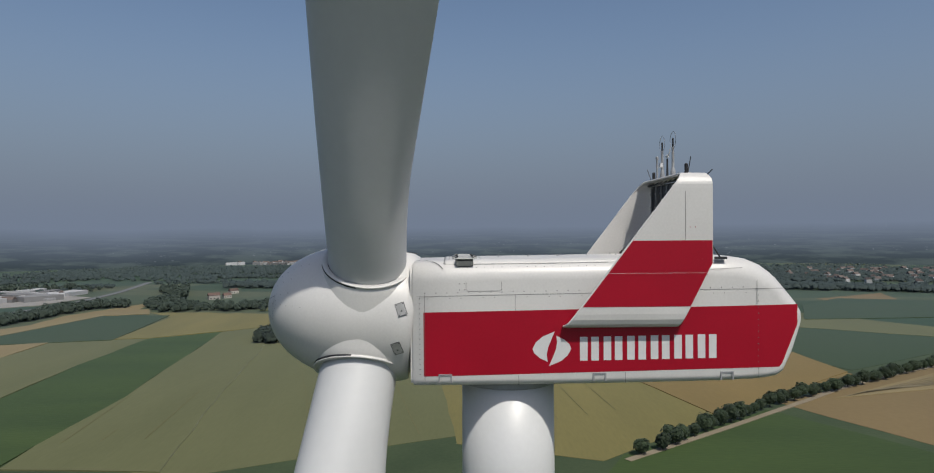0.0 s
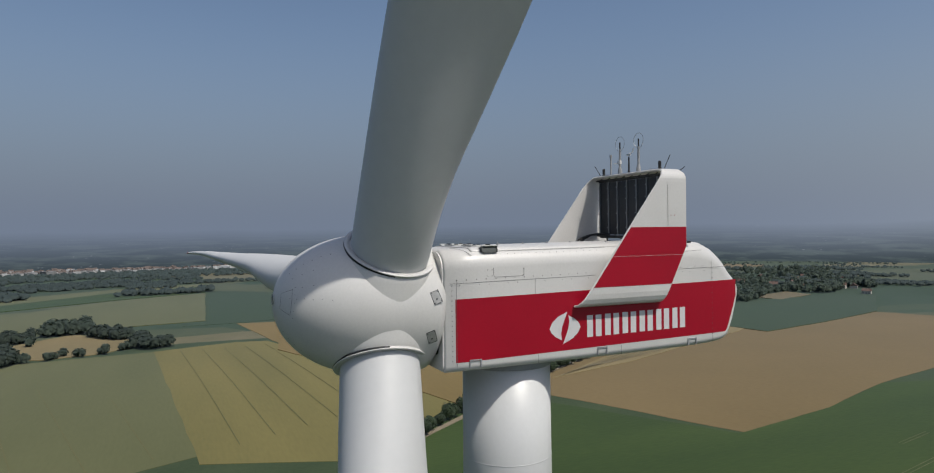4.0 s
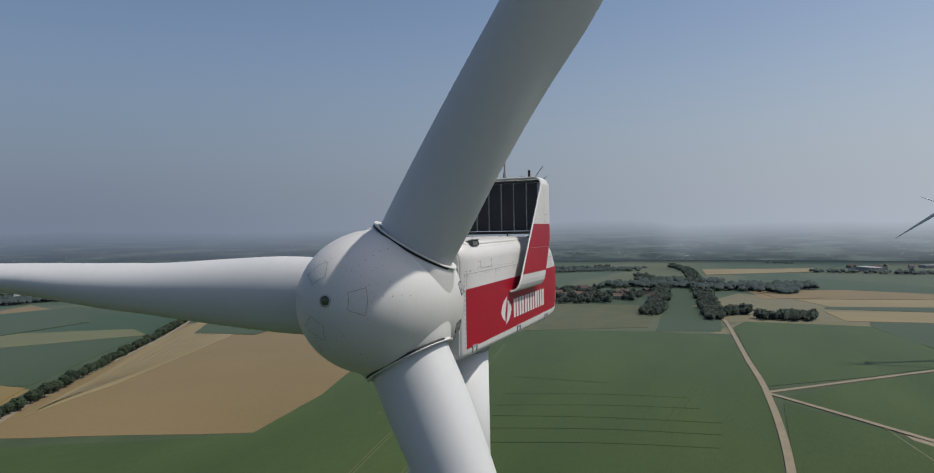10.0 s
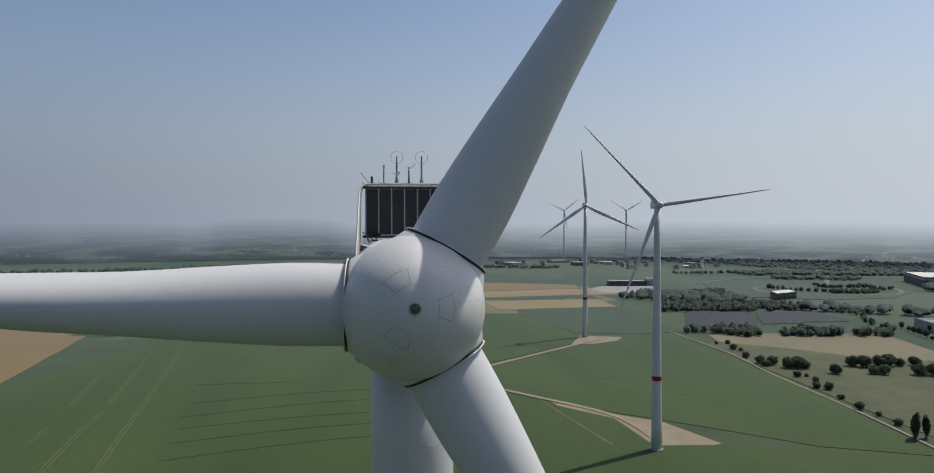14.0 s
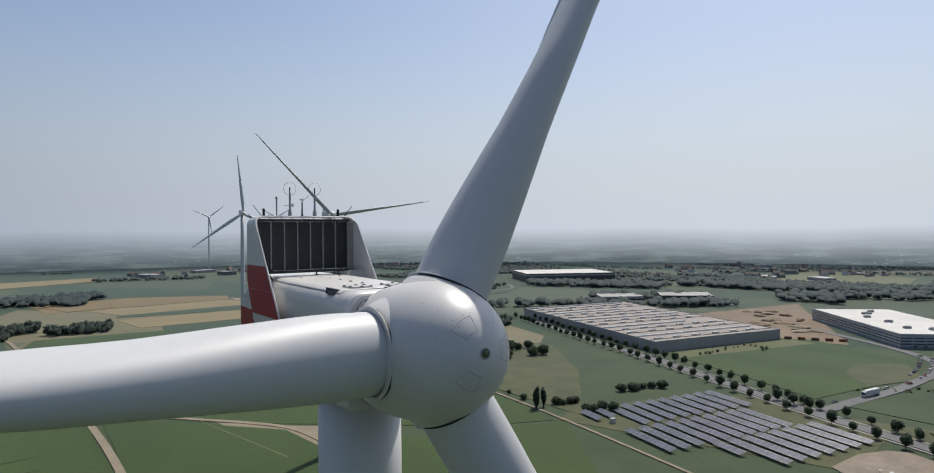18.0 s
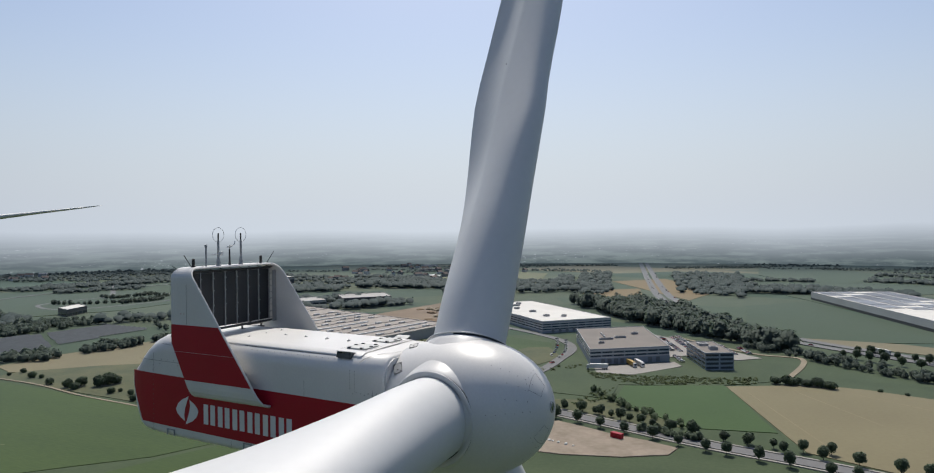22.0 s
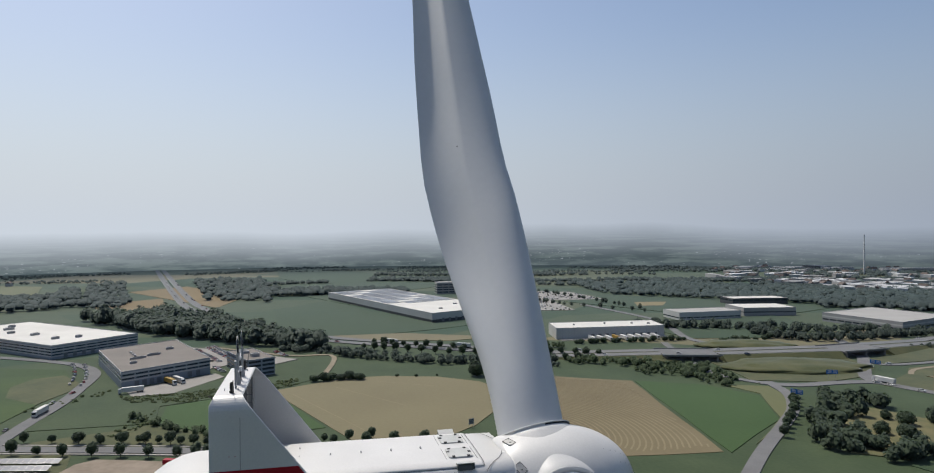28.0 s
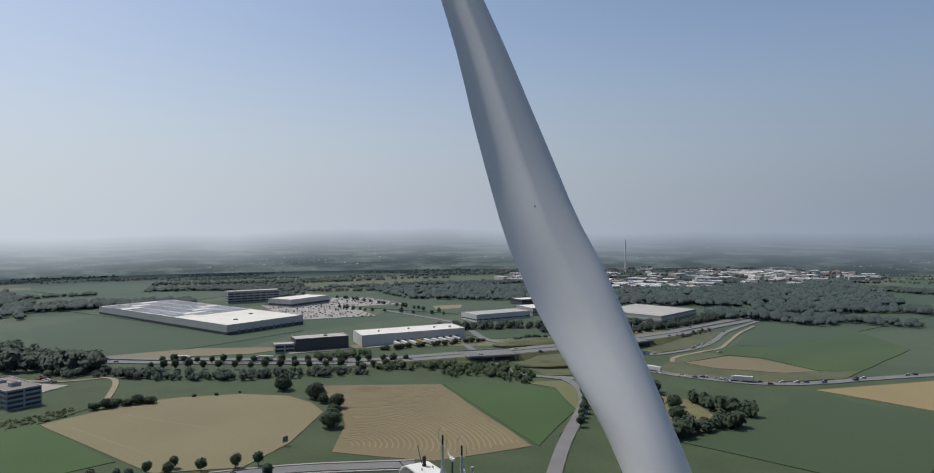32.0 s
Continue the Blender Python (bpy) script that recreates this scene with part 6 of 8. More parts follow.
mass("hedge", belt([(412, 170), (440, 150), (470, 128)], 12, 5, 14) + wood([(438, 129), (437, 96), (450, 59), (464, 18), (446, 17), (413, 82), (416, 97), (420, 116)], 2.4, 15) + wood([(402, 95), (367, 95), (345, 99), (349, 111), (384, 105)], 3.2, 85), [crown_arrays(80 + k, 5.0, 5.5, 0.0, 36, 1, 1.5) for k in range(4)], "low patchy scrub on waste ground", (0.1, 0.26), 7, WEEDS)
mass("hedge", belt([(317, 62), (314, 52), (312, 42), (311, 32)], 5, 4, 86), NEARLIB, "dark hedge between the avenue trees", (0.35, 0.6), 86, LEAF2)
mass("hedge", belt([(478, -190), (455, -240), (420, -262), (400, -262)], 22, 6, 16) + belt([(545, -160), (538, -210)], 8, 4, 17), NEARLIB, "green scrub beside the motorway", (0.4, 0.9), 8, LEAF)
mass("hedge", belt([(640, -330), (600, -430), (560, -500), (540, -560)], 20, 7, 18), NEARLIB, "dark hedge between halls", (0.7, 1.3), 9)
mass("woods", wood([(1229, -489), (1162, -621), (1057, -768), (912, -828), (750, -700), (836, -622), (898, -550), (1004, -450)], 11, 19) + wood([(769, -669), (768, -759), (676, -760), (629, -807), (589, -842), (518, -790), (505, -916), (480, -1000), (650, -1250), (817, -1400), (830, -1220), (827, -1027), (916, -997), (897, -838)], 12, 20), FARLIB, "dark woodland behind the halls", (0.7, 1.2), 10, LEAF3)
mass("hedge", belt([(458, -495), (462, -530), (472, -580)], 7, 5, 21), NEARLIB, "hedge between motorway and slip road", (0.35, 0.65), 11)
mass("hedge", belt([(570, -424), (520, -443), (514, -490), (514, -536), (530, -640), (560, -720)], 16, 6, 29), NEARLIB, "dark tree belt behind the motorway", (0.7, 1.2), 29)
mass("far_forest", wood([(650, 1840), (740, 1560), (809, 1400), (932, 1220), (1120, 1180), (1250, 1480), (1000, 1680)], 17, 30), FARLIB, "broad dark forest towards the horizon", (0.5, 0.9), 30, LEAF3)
mass("hedge", belt([(330, 40), (345, 66), (385, 108)], 6, 4, 22), NEARLIB, "low hedge beside the bright green field", (0.3, 0.6), 12, LEAF)
mass("hedge", belt([(490, 275), (500, 300), (430, 296)], 6, 6, 23), NEARLIB, "low hedge below the warehouse", (0.2, 0.4), 13, LEAF)

far_rng = random.Random(99)
CLEAR = [(900, -330, 230), (830, -450, 200), (1300, 620, 180), (1550, -60, 200), (480, 430, 190), (660, 270, 150), (880, -100, 230), (600, -270, 120), (600, -600, 120), (700, -450, 90), (1050, -260, 110), (-200, 830, 190), (180, 860, 150), (-400, 500, 260), (620, 930, 190), (870, 950, 150), (1080, 200, 120), (-650, 0, 250), (-600, -300, 230), (-1120, 300, 130), (-880, 560, 110)]
belts = []
while len(belts) < 230:
    r, a = 820 + 1130 * far_rng.random() ** 0.9, far_rng.uniform(radians(-72), radians(215))
    x, y = r * math.cos(a), r * math.sin(a)
    # keep the motorway open
    if r < 1150 and a > radians(100):
        continue
    if any((x - cx) ** 2 + (y - cy) ** 2 < cr * cr for cx, cy, cr in CLEAR) or (x > 800 and abs(y - (0.257 * x - 75)) < 90):
        continue
    if radians(58) < a < radians(125) and far_rng.random() < 0.6:
        continue
    l = far_rng.uniform(50, 260) * (0.6 + r / 2500)
    t = a + math.pi / 2 + far_rng.uniform(-0.5, 0.5)
    dx, dy = math.cos(t) * l / 2, math.sin(t) * l / 2
    belts.append((r, belt([(x - dx, y - dy), (x + dx * 0.1, y + dy * 0.1 + far_rng.uniform(-12, 12)), (x + dx, y + dy)], far_rng.uniform(14, 70), 9 if r < 1500 else 12, len(belts))))
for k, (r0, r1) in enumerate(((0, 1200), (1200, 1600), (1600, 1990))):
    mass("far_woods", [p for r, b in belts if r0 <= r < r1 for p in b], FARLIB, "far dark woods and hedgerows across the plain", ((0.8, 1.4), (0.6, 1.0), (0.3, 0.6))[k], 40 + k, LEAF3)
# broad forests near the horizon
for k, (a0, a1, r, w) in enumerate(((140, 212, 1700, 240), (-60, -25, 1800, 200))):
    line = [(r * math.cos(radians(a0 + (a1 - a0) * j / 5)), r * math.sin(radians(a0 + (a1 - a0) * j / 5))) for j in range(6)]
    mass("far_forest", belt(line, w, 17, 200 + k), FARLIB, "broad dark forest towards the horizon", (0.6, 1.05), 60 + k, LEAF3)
mass("tree_row", belt([(1074, -365), (939, -392), (785, -414)], 2, 12, 25), NEARLIB, "row of round trees along a far road", (0.6, 0.95), 25)
mass("tree_row", belt([(917, -317), (852, -342), (754, -407)], 2, 12, 28), NEARLIB, "row of round trees along a far road", (0.6, 0.95), 28)
mass("tree_row", belt([(646, 987), (635, 944), (655, 942), (679, 939), (703, 937), (698, 896)], 2, 9, 43), NEARLIB, "row of round trees along a far road", (0.6, 0.95), 43)
mass("tree_row", belt([(547, 947), (561, 911), (584, 892), (609, 878), (634, 876), (663, 879), (725, 912)], 2, 8, 45), NEARLIB, "row of round trees along a far road", (0.6, 0.95), 45)
mass("tree_row", belt([(594, 862), (615, 860), (635, 854), (664, 862)], 2, 9, 44), NEARLIB, "row of round trees along a far road", (0.6, 0.95), 44)
mass("tree_row", belt([(450, 700), (480, 650), (450, 590), (440, 540)], 2, 10, 42), NEARLIB, "row of round trees along a far road", (0.6, 0.95), 42)
# copse with a clearing beside the junction
mass("copse", wood([(340, -303), (318, -284), (290, -258), (256, -228), (224, -246), (226, -262), (252, -264), (276, -280), (300, -304), (322, -316)], 7.2, 51) + belt([(325, -304), (313, -315), (302, -320)], 9, 4.5, 54) + belt([(277, -321), (263, -320), (250, -320), (241, -323), (230, -322)], 8, 4.5, 55) + belt([(231, -291), (226, -297), (227, -269), (226, -255)], 8, 4.5, 56), NEARLIB, "dense dark copse of broad trees round a clearing beside the junction", (0.75, 1.25), 51, LEAF2)
for k, (x, y) in enumerate([(283, -301), (271, -302), (256, -286), (249, -281), (261, -277), (232, -264)]):
    q = 0.5 + 0.3 * ((k * 3) % 5) / 4
    tagged(copy_thing(bigs[k % 2], pose(x, y, 0, 0, 0, 70 * k) @ Matrix.Diagonal((q, q, q, 1))), "broad dark tree in a grassy clearing", group="clearing trees")
mass("hedge", wood([(425, -215), (405, -250), (365, -262), (385, -282), (440, -292), (448, -250)], 5.5, 53), NEARLIB, "patchy green scrub on the motorway bank", (0.25, 0.7), 53, LEAF)

# ---- the other wind turbines ----
def far_turbine(loc, hub_h, R, angles, yaw, band=True, pitch=18):
    o = thing("wind_turbine", (*loc, 0), "slim white wind turbine with a red tower band in the fields", "wind turbine", "far wind turbines")
    bm = bmesh.new()
    lathe(bm, [(2.3 - 1.0 * k / 8, (hub_h - 1.6) * k / 8) for k in range(9)], 24)
    part("tower", bm, TOWER, o, "", True)
    if band:
        z = hub_h * 0.295
        r = 2.3 - 1.0 * z / hub_h
        bm = bmesh.new()
        lathe(bm, [(r + 0.02, z - 1.0), (r + 0.03, z - 0.9), (r + 0.03, z + 0.9), (r + 0.02, z + 1.0)], 24, caps=False)
        part("tower_band", bm, RED, o, "red band round the tower")
    bm = bmesh.new()
    lathe(bm, [(3.0, 0.0), (3.0, 0.7), (2.6, 0.8)], 20)
    part("foundation", bm, CONCRETE, o)
    m = Matrix.Translation((0, 0, hub_h)) @ pose(0, 0, 0, 0, 0, yaw)
    bm = bmesh.new()
    for x0, x1, y0, y1, z0, z1 in ((-1.5, 1.5, -3.0, 7.0, -1.4, 1.5),):
        box(bm, x0, x1, y0, y1, z0, z1)
    bevelled(bm, 0.4, 2)
    box(bm, -1.4, 1.4, 5.0, 5.6, 1.5, 2.9)
    for v in bm.verts:
        v.co = m @ v.co
    part("nacelle", bm, WHITE, o)
    bm = bmesh.new()
    lathe(bm, [(1.5, 3.0)] + [(1.6 * math.cos(radians(9 * k)), 4.6 + 2.6 * math.sin(radians(9 * k))) for k in range(10)] + [(0, 7.2)], 20, m @ pose(0, 0, 0, 90))
    part("hub", bm, WHITE, o, "", True)
    for a in angles:
        bm = bmesh.new()
        rr_, prev, n = [1.6, 3, 6, 9, 13, 20, 28, 38, 46, R - 1.5, R], None, 12
        for r in rr_:
            c = float(np.interp(r, [1.6, 4, 10, 16, 28, 40, R - 1.5, R], [1.9, 2.0, 3.3, 3.0, 2.1, 1.3, 0.6, 0.1]))
            t = float(np.interp(r, [1.6, 4, 10, 20, R], [1.0, 0.9, 0.5, 0.42, 0.42]))
            ring = [bm.verts.new((c * 0.5 * math.cos(2 * math.pi * k / n) + c * 0.15, c * t * 0.5 * math.sin(2 * math.pi * k / n) - 0.02 * r, r)) for k in range(n)]
            if prev:
                for k in range(n):
                    bm.faces.new((prev[k], prev[(k + 1) % n], ring[(k + 1) % n], ring[k]))
            prev = ring
        bm.faces.new(prev)
        mm = m @ pose(0, -4.6, 0, -4, 0, 0) @ pose(0, 0, 0, 0, a, 0) @ pose(0, 0, 0, 0, 0, pitch)
        for v in bm.verts:
            v.co = mm @ v.co
        b = part("blade", bm, BLADE, o, "", True)
    return o


far_turbine((107, 253), 106.5, 47, (-44, 81, 200), -8, pitch=82)
far_turbine((153, 542), 114.5, 50, (-5, 115, 235), -5)
far_turbine((408, 1702), 136, 50, (52, 172, 292), 0, False)
far_turbine((545, 1610), 134, 50, (-60, 60, 180), 0, False)

# ---- halls ----
WALLGREY = material("grey_cladding", (0.4, 0.4, 0.4), 0.5, 0.12, 0.05, 1.0, 0.02)
WALLWHITE = material("white_cladding", (0.62, 0.62, 0.6), 0.5, 0.1, 0.05, 1.0, 0.02)
WALLSLATE = material("slate_blue_cladding", (0.3, 0.345, 0.4), 0.5, 0.12, 0.05, 1.0, 0.02)
WALLDARK = material("anthracite_cladding", (0.075, 0.08, 0.09), 0.5, 0.15, 0.05, 1.0, 0.02)
ROOFBROWN = material("gravel_roof", (0.33, 0.3, 0.27), 0.9, 0.15, 0.06, 1.5, 0.1)
ROOFDUN = material("dun_roof_sheet", (0.2, 0.18, 0.16), 0.9, 0.16, 0.06, 1.0, 0.05)
ROOFGREY = material("grey_roof_sheet", (0.38, 0.375, 0.36), 0.85, 0.14, 0.04, 1.0, 0.05)
ROOFWHITE = material("white_roof_sheet", (0.66, 0.65, 0.61), 0.8, 0.1, 0.04, 1.0, 0.05)
SKYLIGHT = material("roof_light", (0.72, 0.72, 0.7), 0.3, 0.1, 0.3, 3, 0.0)
GLASS = material("window_glass", (0.045, 0.06, 0.075), 0.12, 0.3, 0.3, 2, 0.0, random_tint=0.3)
SOLAR = material("solar_glass", (0.085, 0.1, 0.13), 0.3, 0.25, 0.2, 2.0, 0.0, spec=0.5, random_tint=0.15)
# pale base colour stands in for light reflected off the panels
ROOFPV = material("roof_solar_glass", (0.19, 0.21, 0.25), 0.3, 0.2, 0.2, 2.0, 0.0, random_tint=0.4)
DOCK = material("dock_door", (0.2, 0.21, 0.23), 0.5, 0.2, 0.4, 3, 0.02)


def hall(name, corner, right, left, h, wall, roof, label, category="warehouse", bands=(), roof_rows=0, rows_along_u=True, lights=0, units=(), docks=(), solar=0.0, floors=0, panels=True):
    """A flat-roofed hall from its near corner, its right and its left end."""
    c, r, l = (Vector((*p, 0)) for p in (corner, right, left))
    o = thing(name, c, label, category, "halls")
    u, v = r - c, l - c
    lu, lv = u.length, v.length
    U, W = u.normalized(), v.normalized()
    Nu, Nv = Vector((U.y, -U.x, 0)), Vector((-W.y, W.x, 0))
    if Nu.dot(v) > 0:
        Nu = -Nu
    if Nv.dot(u) > 0:
        Nv = -Nv
    faces4 = [(Vector(), U, Nu, lu), (Vector(), W, Nv, lv), (v, U, -Nu, lu), (u, W, -Nv, lv)]

    def slab(bm, org, d, n, a, b, z0, z1, t0=-0.3, t1=0.0):
        vs = [bm.verts.new(org + d * s + n * t + Vector((0, 0, z))) for z in (z0, z1) for t in (t0, t1) for s in (a, b)]
        for f in ((0, 2, 3, 1), (4, 5, 7, 6), (0, 1, 5, 4), (2, 6, 7, 3), (0, 4, 6, 2), (1, 3, 7, 5)):
            bm.faces.new([vs[i] for i in f])
        bmesh.ops.recalc_face_normals(bm, faces=bm.faces[-6:])
    walls = []
    for org, d, n, ln in faces4:
        bm = bmesh.new()
        slab(bm, org, d, n, 0.0, ln, -0.3, h)
        walls.append(part("wall", bm, wall, o))
    bm = bmesh.new()
    prism(bm, [((U * a + W * b).x, (U * a + W * b).y) for a, b in ((0.3, 0.3), (lu - 0.3, 0.3), (lu - 0.3, lv - 0.3), (0.3, lv - 0.3))], h - 1.0, h - 0.35)
    rf = part("roof", bm, roof, o)
    # parapet edge
    bm = bmesh.new()
    for org, d, n, ln in faces4:
        slab(bm, org, d, n, -0.05, ln + 0.05, h, h + 0.12, -0.35, 0.06)
    part("parapet", bm, WALLGREY, o)
    # horizontal bands
    for wi in (0, 1):
        org, d, n, ln = faces4[wi]
        for z0, z1, mat_ in bands:
            if mat_ is GLASS:
                k = max(2, int(ln / 9))
                for j in range(k):
                    bm = bmesh.new()
                    slab(bm, org, d, n, ln * (j + 0.06) / k, ln * (j + 0.94) / k, z0, z1, -0.05, 0.03)
                    part("window", bm, GLASS, walls[wi])
            else:
                bm = bmesh.new()
                slab(bm, org, d, n, 0.02, ln - 0.02, z0, z1, -0.05, 0.05)
                part("wall_band", bm, mat_, walls[wi])
        if panels and not bands:
            bm = bmesh.new()
            k = int(ln / 6)
            for j in range(1, k):
                slab(bm, org, d, n, ln * j / k - 0.06, ln * j / k + 0.06, 0.2, h - 0.3, -0.05, 0.04)
            part("wall_joints", bm, WALLDARK if wall is WALLDARK else WALLGREY, walls[wi])["kind"] = "stuff"
    # loading doors: (wall, from, to, count)
    for wi, a, b, k in docks:
        org, d, n, ln = faces4[wi]
        for j in range(k):
            s = ln * (a + (b - a) * (j + 0.5) / k)
            bm = bmesh.new()
            slab(bm, org, d, n, s - 1.6, s + 1.6, 0.4, 4.4, -0.05, 0.12)
            part("dock_door", bm, DOCK, walls[wi])
    P = lambda a, b, z: Vector((U * a + W * b)) + Vector((0, 0, z))
    if roof_rows:
        for j in range(roof_rows):
            b = lv * (j + 0.5) / roof_rows if rows_along_u else lu * (j + 0.5) / roof_rows
            bm = bmesh.new()
            A, B = (P(2, b, 0), P(lu - 2, b, 0)) if rows_along_u else (P(b, 2, 0), P(b, lv - 2, 0))
            d = (B - A).normalized()
            if j % 3 == 1:
                slab(bm, A, d, Vector((-d.y, d.x, 0)), 0, (B - A).length * (0.95 if j % 2 else 0.7), h - 0.4, h + 0.75, -0.9, 0.9)
                part("roof_ridge", bm, SKYLIGHT, rf)
                continue
            # low dark bar drawn for the thin shadow line along the roof
            slab(bm, A, d, Vector((-d.y, d.x, 0)), 0, (B - A).length, h - 0.4, h + 0.05, -0.3, 0.3)
            part("roof_seam", bm, DARK, rf)
            for q in range(lights):
                s = (B - A).length * (q + 0.5 + 0.2 * (j % 2)) / (lights + 0.5)
                bm = bmesh.new()
                slab(bm, A, d, Vector((-d.y, d.x, 0)), s - 3.4 - 1.2 * ((q + j) % 3), s + 3.4, h - 0.4, h + 0.8, 2.6, 4.4)
                part("roof_light", bm, SKYLIGHT, rf)
    for a, b, w, dd, hh in units:
        bm = bmesh.new()
        p = P(lu * a, lv * b, 0)
        slab(bm, p, U, W, -w / 2, w / 2, h - 0.4, h - 0.3 + hh, -dd / 2, dd / 2)
        bevelled(bm, 0.15, 1)
        un = part("roof_unit", bm, GREYPAINT, rf)
        bm = bmesh.new()
        slab(bm, p, U, W, -w / 2 * 0.7, w / 2 * 0.7, h - 0.3 + hh, h - 0.1 + hh, -dd / 2 * 0.6, dd / 2 * 0.6)
        part("unit_grille", bm, DARK, un)
    if solar:
        k = int(lv * solar / 13)
        for j in range(k):
            for q in range(4):
                if (3 * j + 5 * q) % 11 == 0:
                    continue
                bm = bmesh.new()
                a0, a1 = lu * (0.04 + 0.24 * q), lu * (0.25 + 0.24 * q)
                slab(bm, P(0, lv * (1 - solar) + j * 13 + 1.0, 0), U, W, a0, a1, h - 0.2, h + 0.02, 0, 9.2)
                part("roof_solar_panel", bm, ROOFPV, rf)
    return o


hall("warehouse", (415, 326), (556, 303), (479, 566), 9, WALLGREY, ROOFBROWN, "long grey warehouse with ridged brown roof and roof lights", roof_rows=14, lights=6)
hall("warehouse", (588, 219), (645, 167), (704, 352), 12, WALLSLATE, ROOFWHITE, "white-roofed hall with white-striped slate walls beside a building site", bands=((2.2, 2.9, WALLWHITE), (3.4, 4.2, GLASS), (4.6, 5.3, WALLWHITE), (5.8, 6.6, GLASS), (7.0, 7.7, WALLWHITE), (8.2, 9.0, GLASS), (9.4, 10.1, WALLWHITE), (11.0, 11.9, WALLWHITE)),
     units=((0.3, 0.2, 6, 3, 2), (0.35, 0.42, 7, 3, 2), (0.3, 0.6, 6, 3, 2), (0.45, 0.75, 9, 3, 2), (0.5, 0.15, 5, 3, 2), (0.6, 0.85, 6, 3, 2)), docks=((0, 0.1, 0.5, 4),))
hall("warehouse", (460, 132), (500, 82), (556, 174), 12, WALLSLATE, ROOFDUN, "brown-roofed hall with white-striped slate walls and loading doors", bands=((5.0, 5.7, WALLWHITE), (6.2, 7.2, GLASS), (7.6, 8.3, WALLWHITE), (8.8, 9.8, GLASS), (10.3, 11.0, WALLWHITE)),
     units=((0.3, 0.4, 12, 1.5, 1.5), (0.3, 0.6, 1.5, 20, 1.2), (0.5, 0.45, 10, 1.5, 1.5), (0.2, 0.25, 5, 2, 1.5), (0.75, 0.6, 6, 2.5, 1.8)), docks=((0, 0.12, 0.6, 6), (0, 0.7, 0.9, 2)))
hall("office_building", (478, 53), (488, 35), (522, 73), 12.5, WALLSLATE, ROOFDUN, "four-storey slate-grey office block with window bands", "office", bands=((1.0, 2.6, GLASS), (4.0, 5.6, GLASS), (7.0, 8.6, GLASS), (10.0, 11.5, GLASS)), units=((0.5, 0.3, 6, 5, 2.5), (0.4, 0.7, 7, 8, 1.8)))
hall("warehouse", (729, -124), (776, -221), (1028, -12), 11, WALLWHITE, ROOFWHITE, "huge pale hall with solar panels on its roof", bands=((0.0, 3.2, WALLDARK),), solar=0.66, docks=((0, 0.1, 0.9, 9),), units=((0.3, 0.1, 5, 3, 1.2), (0.7, 0.2, 5, 3, 1.2)))
hall("warehouse", (582, -220), (575, -330), (621, -226), 11, WALLWHITE, ROOFWHITE, "white hall with flat cream roof beside the motorway", units=((0.2, 0.5, 2, 2, 1), (0.5, 0.6, 2, 2, 1), (0.75, 0.5, 2, 2, 1), (0.9, 0.4, 3, 2, 1)), docks=((0, 0.3, 0.95, 10),))
hall("warehouse", (588, -158), (583, -207), (612, -160), 12, WALLDARK, ROOFGREY, "dark anthracite hall with a grey roof", units=((0.6, 0.4, 4, 3, 1.2),))
hall("office_building", (592, -140), (589, -157), (606, -142), 8, WALLGREY, ROOFGREY, "low grey glazed office beside a dark hall", "office", bands=((1.0, 3.0, GLASS), (4.5, 6.5, GLASS)))
hall("warehouse", (539, -576), (569, -671), (629, -558), 10, WALLGREY, ROOFGREY, "pale grey hall with a window band", bands=((5.5, 7.0, WALLWHITE), (2.0, 3.6, GLASS)))
hall("warehouse", (675, -405), (676, -486), (712, -405), 9, WALLWHITE, ROOFGREY, "low pale hall in a business park", bands=((2.0, 3.4, GLASS),))
hall("warehouse", (690, -500), (680, -565), (735, -505), 10, WALLGREY, ROOFWHITE, "low white-roofed hall in a business park", bands=((4.0, 5.4, WALLDARK),))
hall("office_building", (1070, -190), (1072, -270), (1095, -190), 19, WALLGREY, ROOFGREY, "far grey office block with window bands", "office", bands=((2, 4, GLASS), (6, 8, GLASS), (10, 12, GLASS), (14, 16, GLASS)))
hall("warehouse", (961, -258), (1000, -330), (1000, -235), 12, WALLWHITE, ROOFWHITE, "white-roofed hall beside a car park", bands=((2, 5, WALLDARK),))
hall("warehouse", (793, 935), (949, 860), (850, 1050), 16, WALLDARK, ROOFWHITE, "long dark hall with a pale flat roof", bands=((11, 14, WALLGREY),))
hall("warehouse", (699, 549), (752, 506), (740, 590), 11, WALLDARK, ROOFGREY, "dark flat-roofed hall behind the long warehouse", bands=((4, 6, GLASS),))
hall("warehouse", (640, 600), (690, 570), (670, 640), 9, WALLGREY, ROOFGREY, "grey flat-roofed hall behind the long warehouse", bands=((4, 6, GLASS),))
hall("warehouse", (472, 790), (510, 810), (482, 825), 9, WALLDARK, ROOFWHITE, "low white-roofed pavilion in the business park", bands=((1, 4, GLASS),))
hall("warehouse", (318, 1012), (377, 1006), (321, 1034), 8, WALLDARK, ROOFGREY, "long low dark works building beside a yard", bands=((4, 6.5, GLASS),))
hall("office_building", (379, 1005), (392, 1004), (381, 1025), 12, WALLWHITE, ROOFGREY, "small white office block beside a yard", "office", bands=((2, 4, GLASS), (6, 8, GLASS)))
hall("warehouse", (1300, -1350), (1262, -1495), (1330, -1358), 10, WALLGREY, ROOFWHITE, "very long white-roofed hall in the far town", bands=((3, 5, GLASS),), roof_rows=9)
hall("warehouse", (1090, -1385), (1020, -1400), (1095, -1420), 9, WALLGREY, ROOFWHITE, "white-roofed hall in the far town", bands=((3, 5, GLASS),))
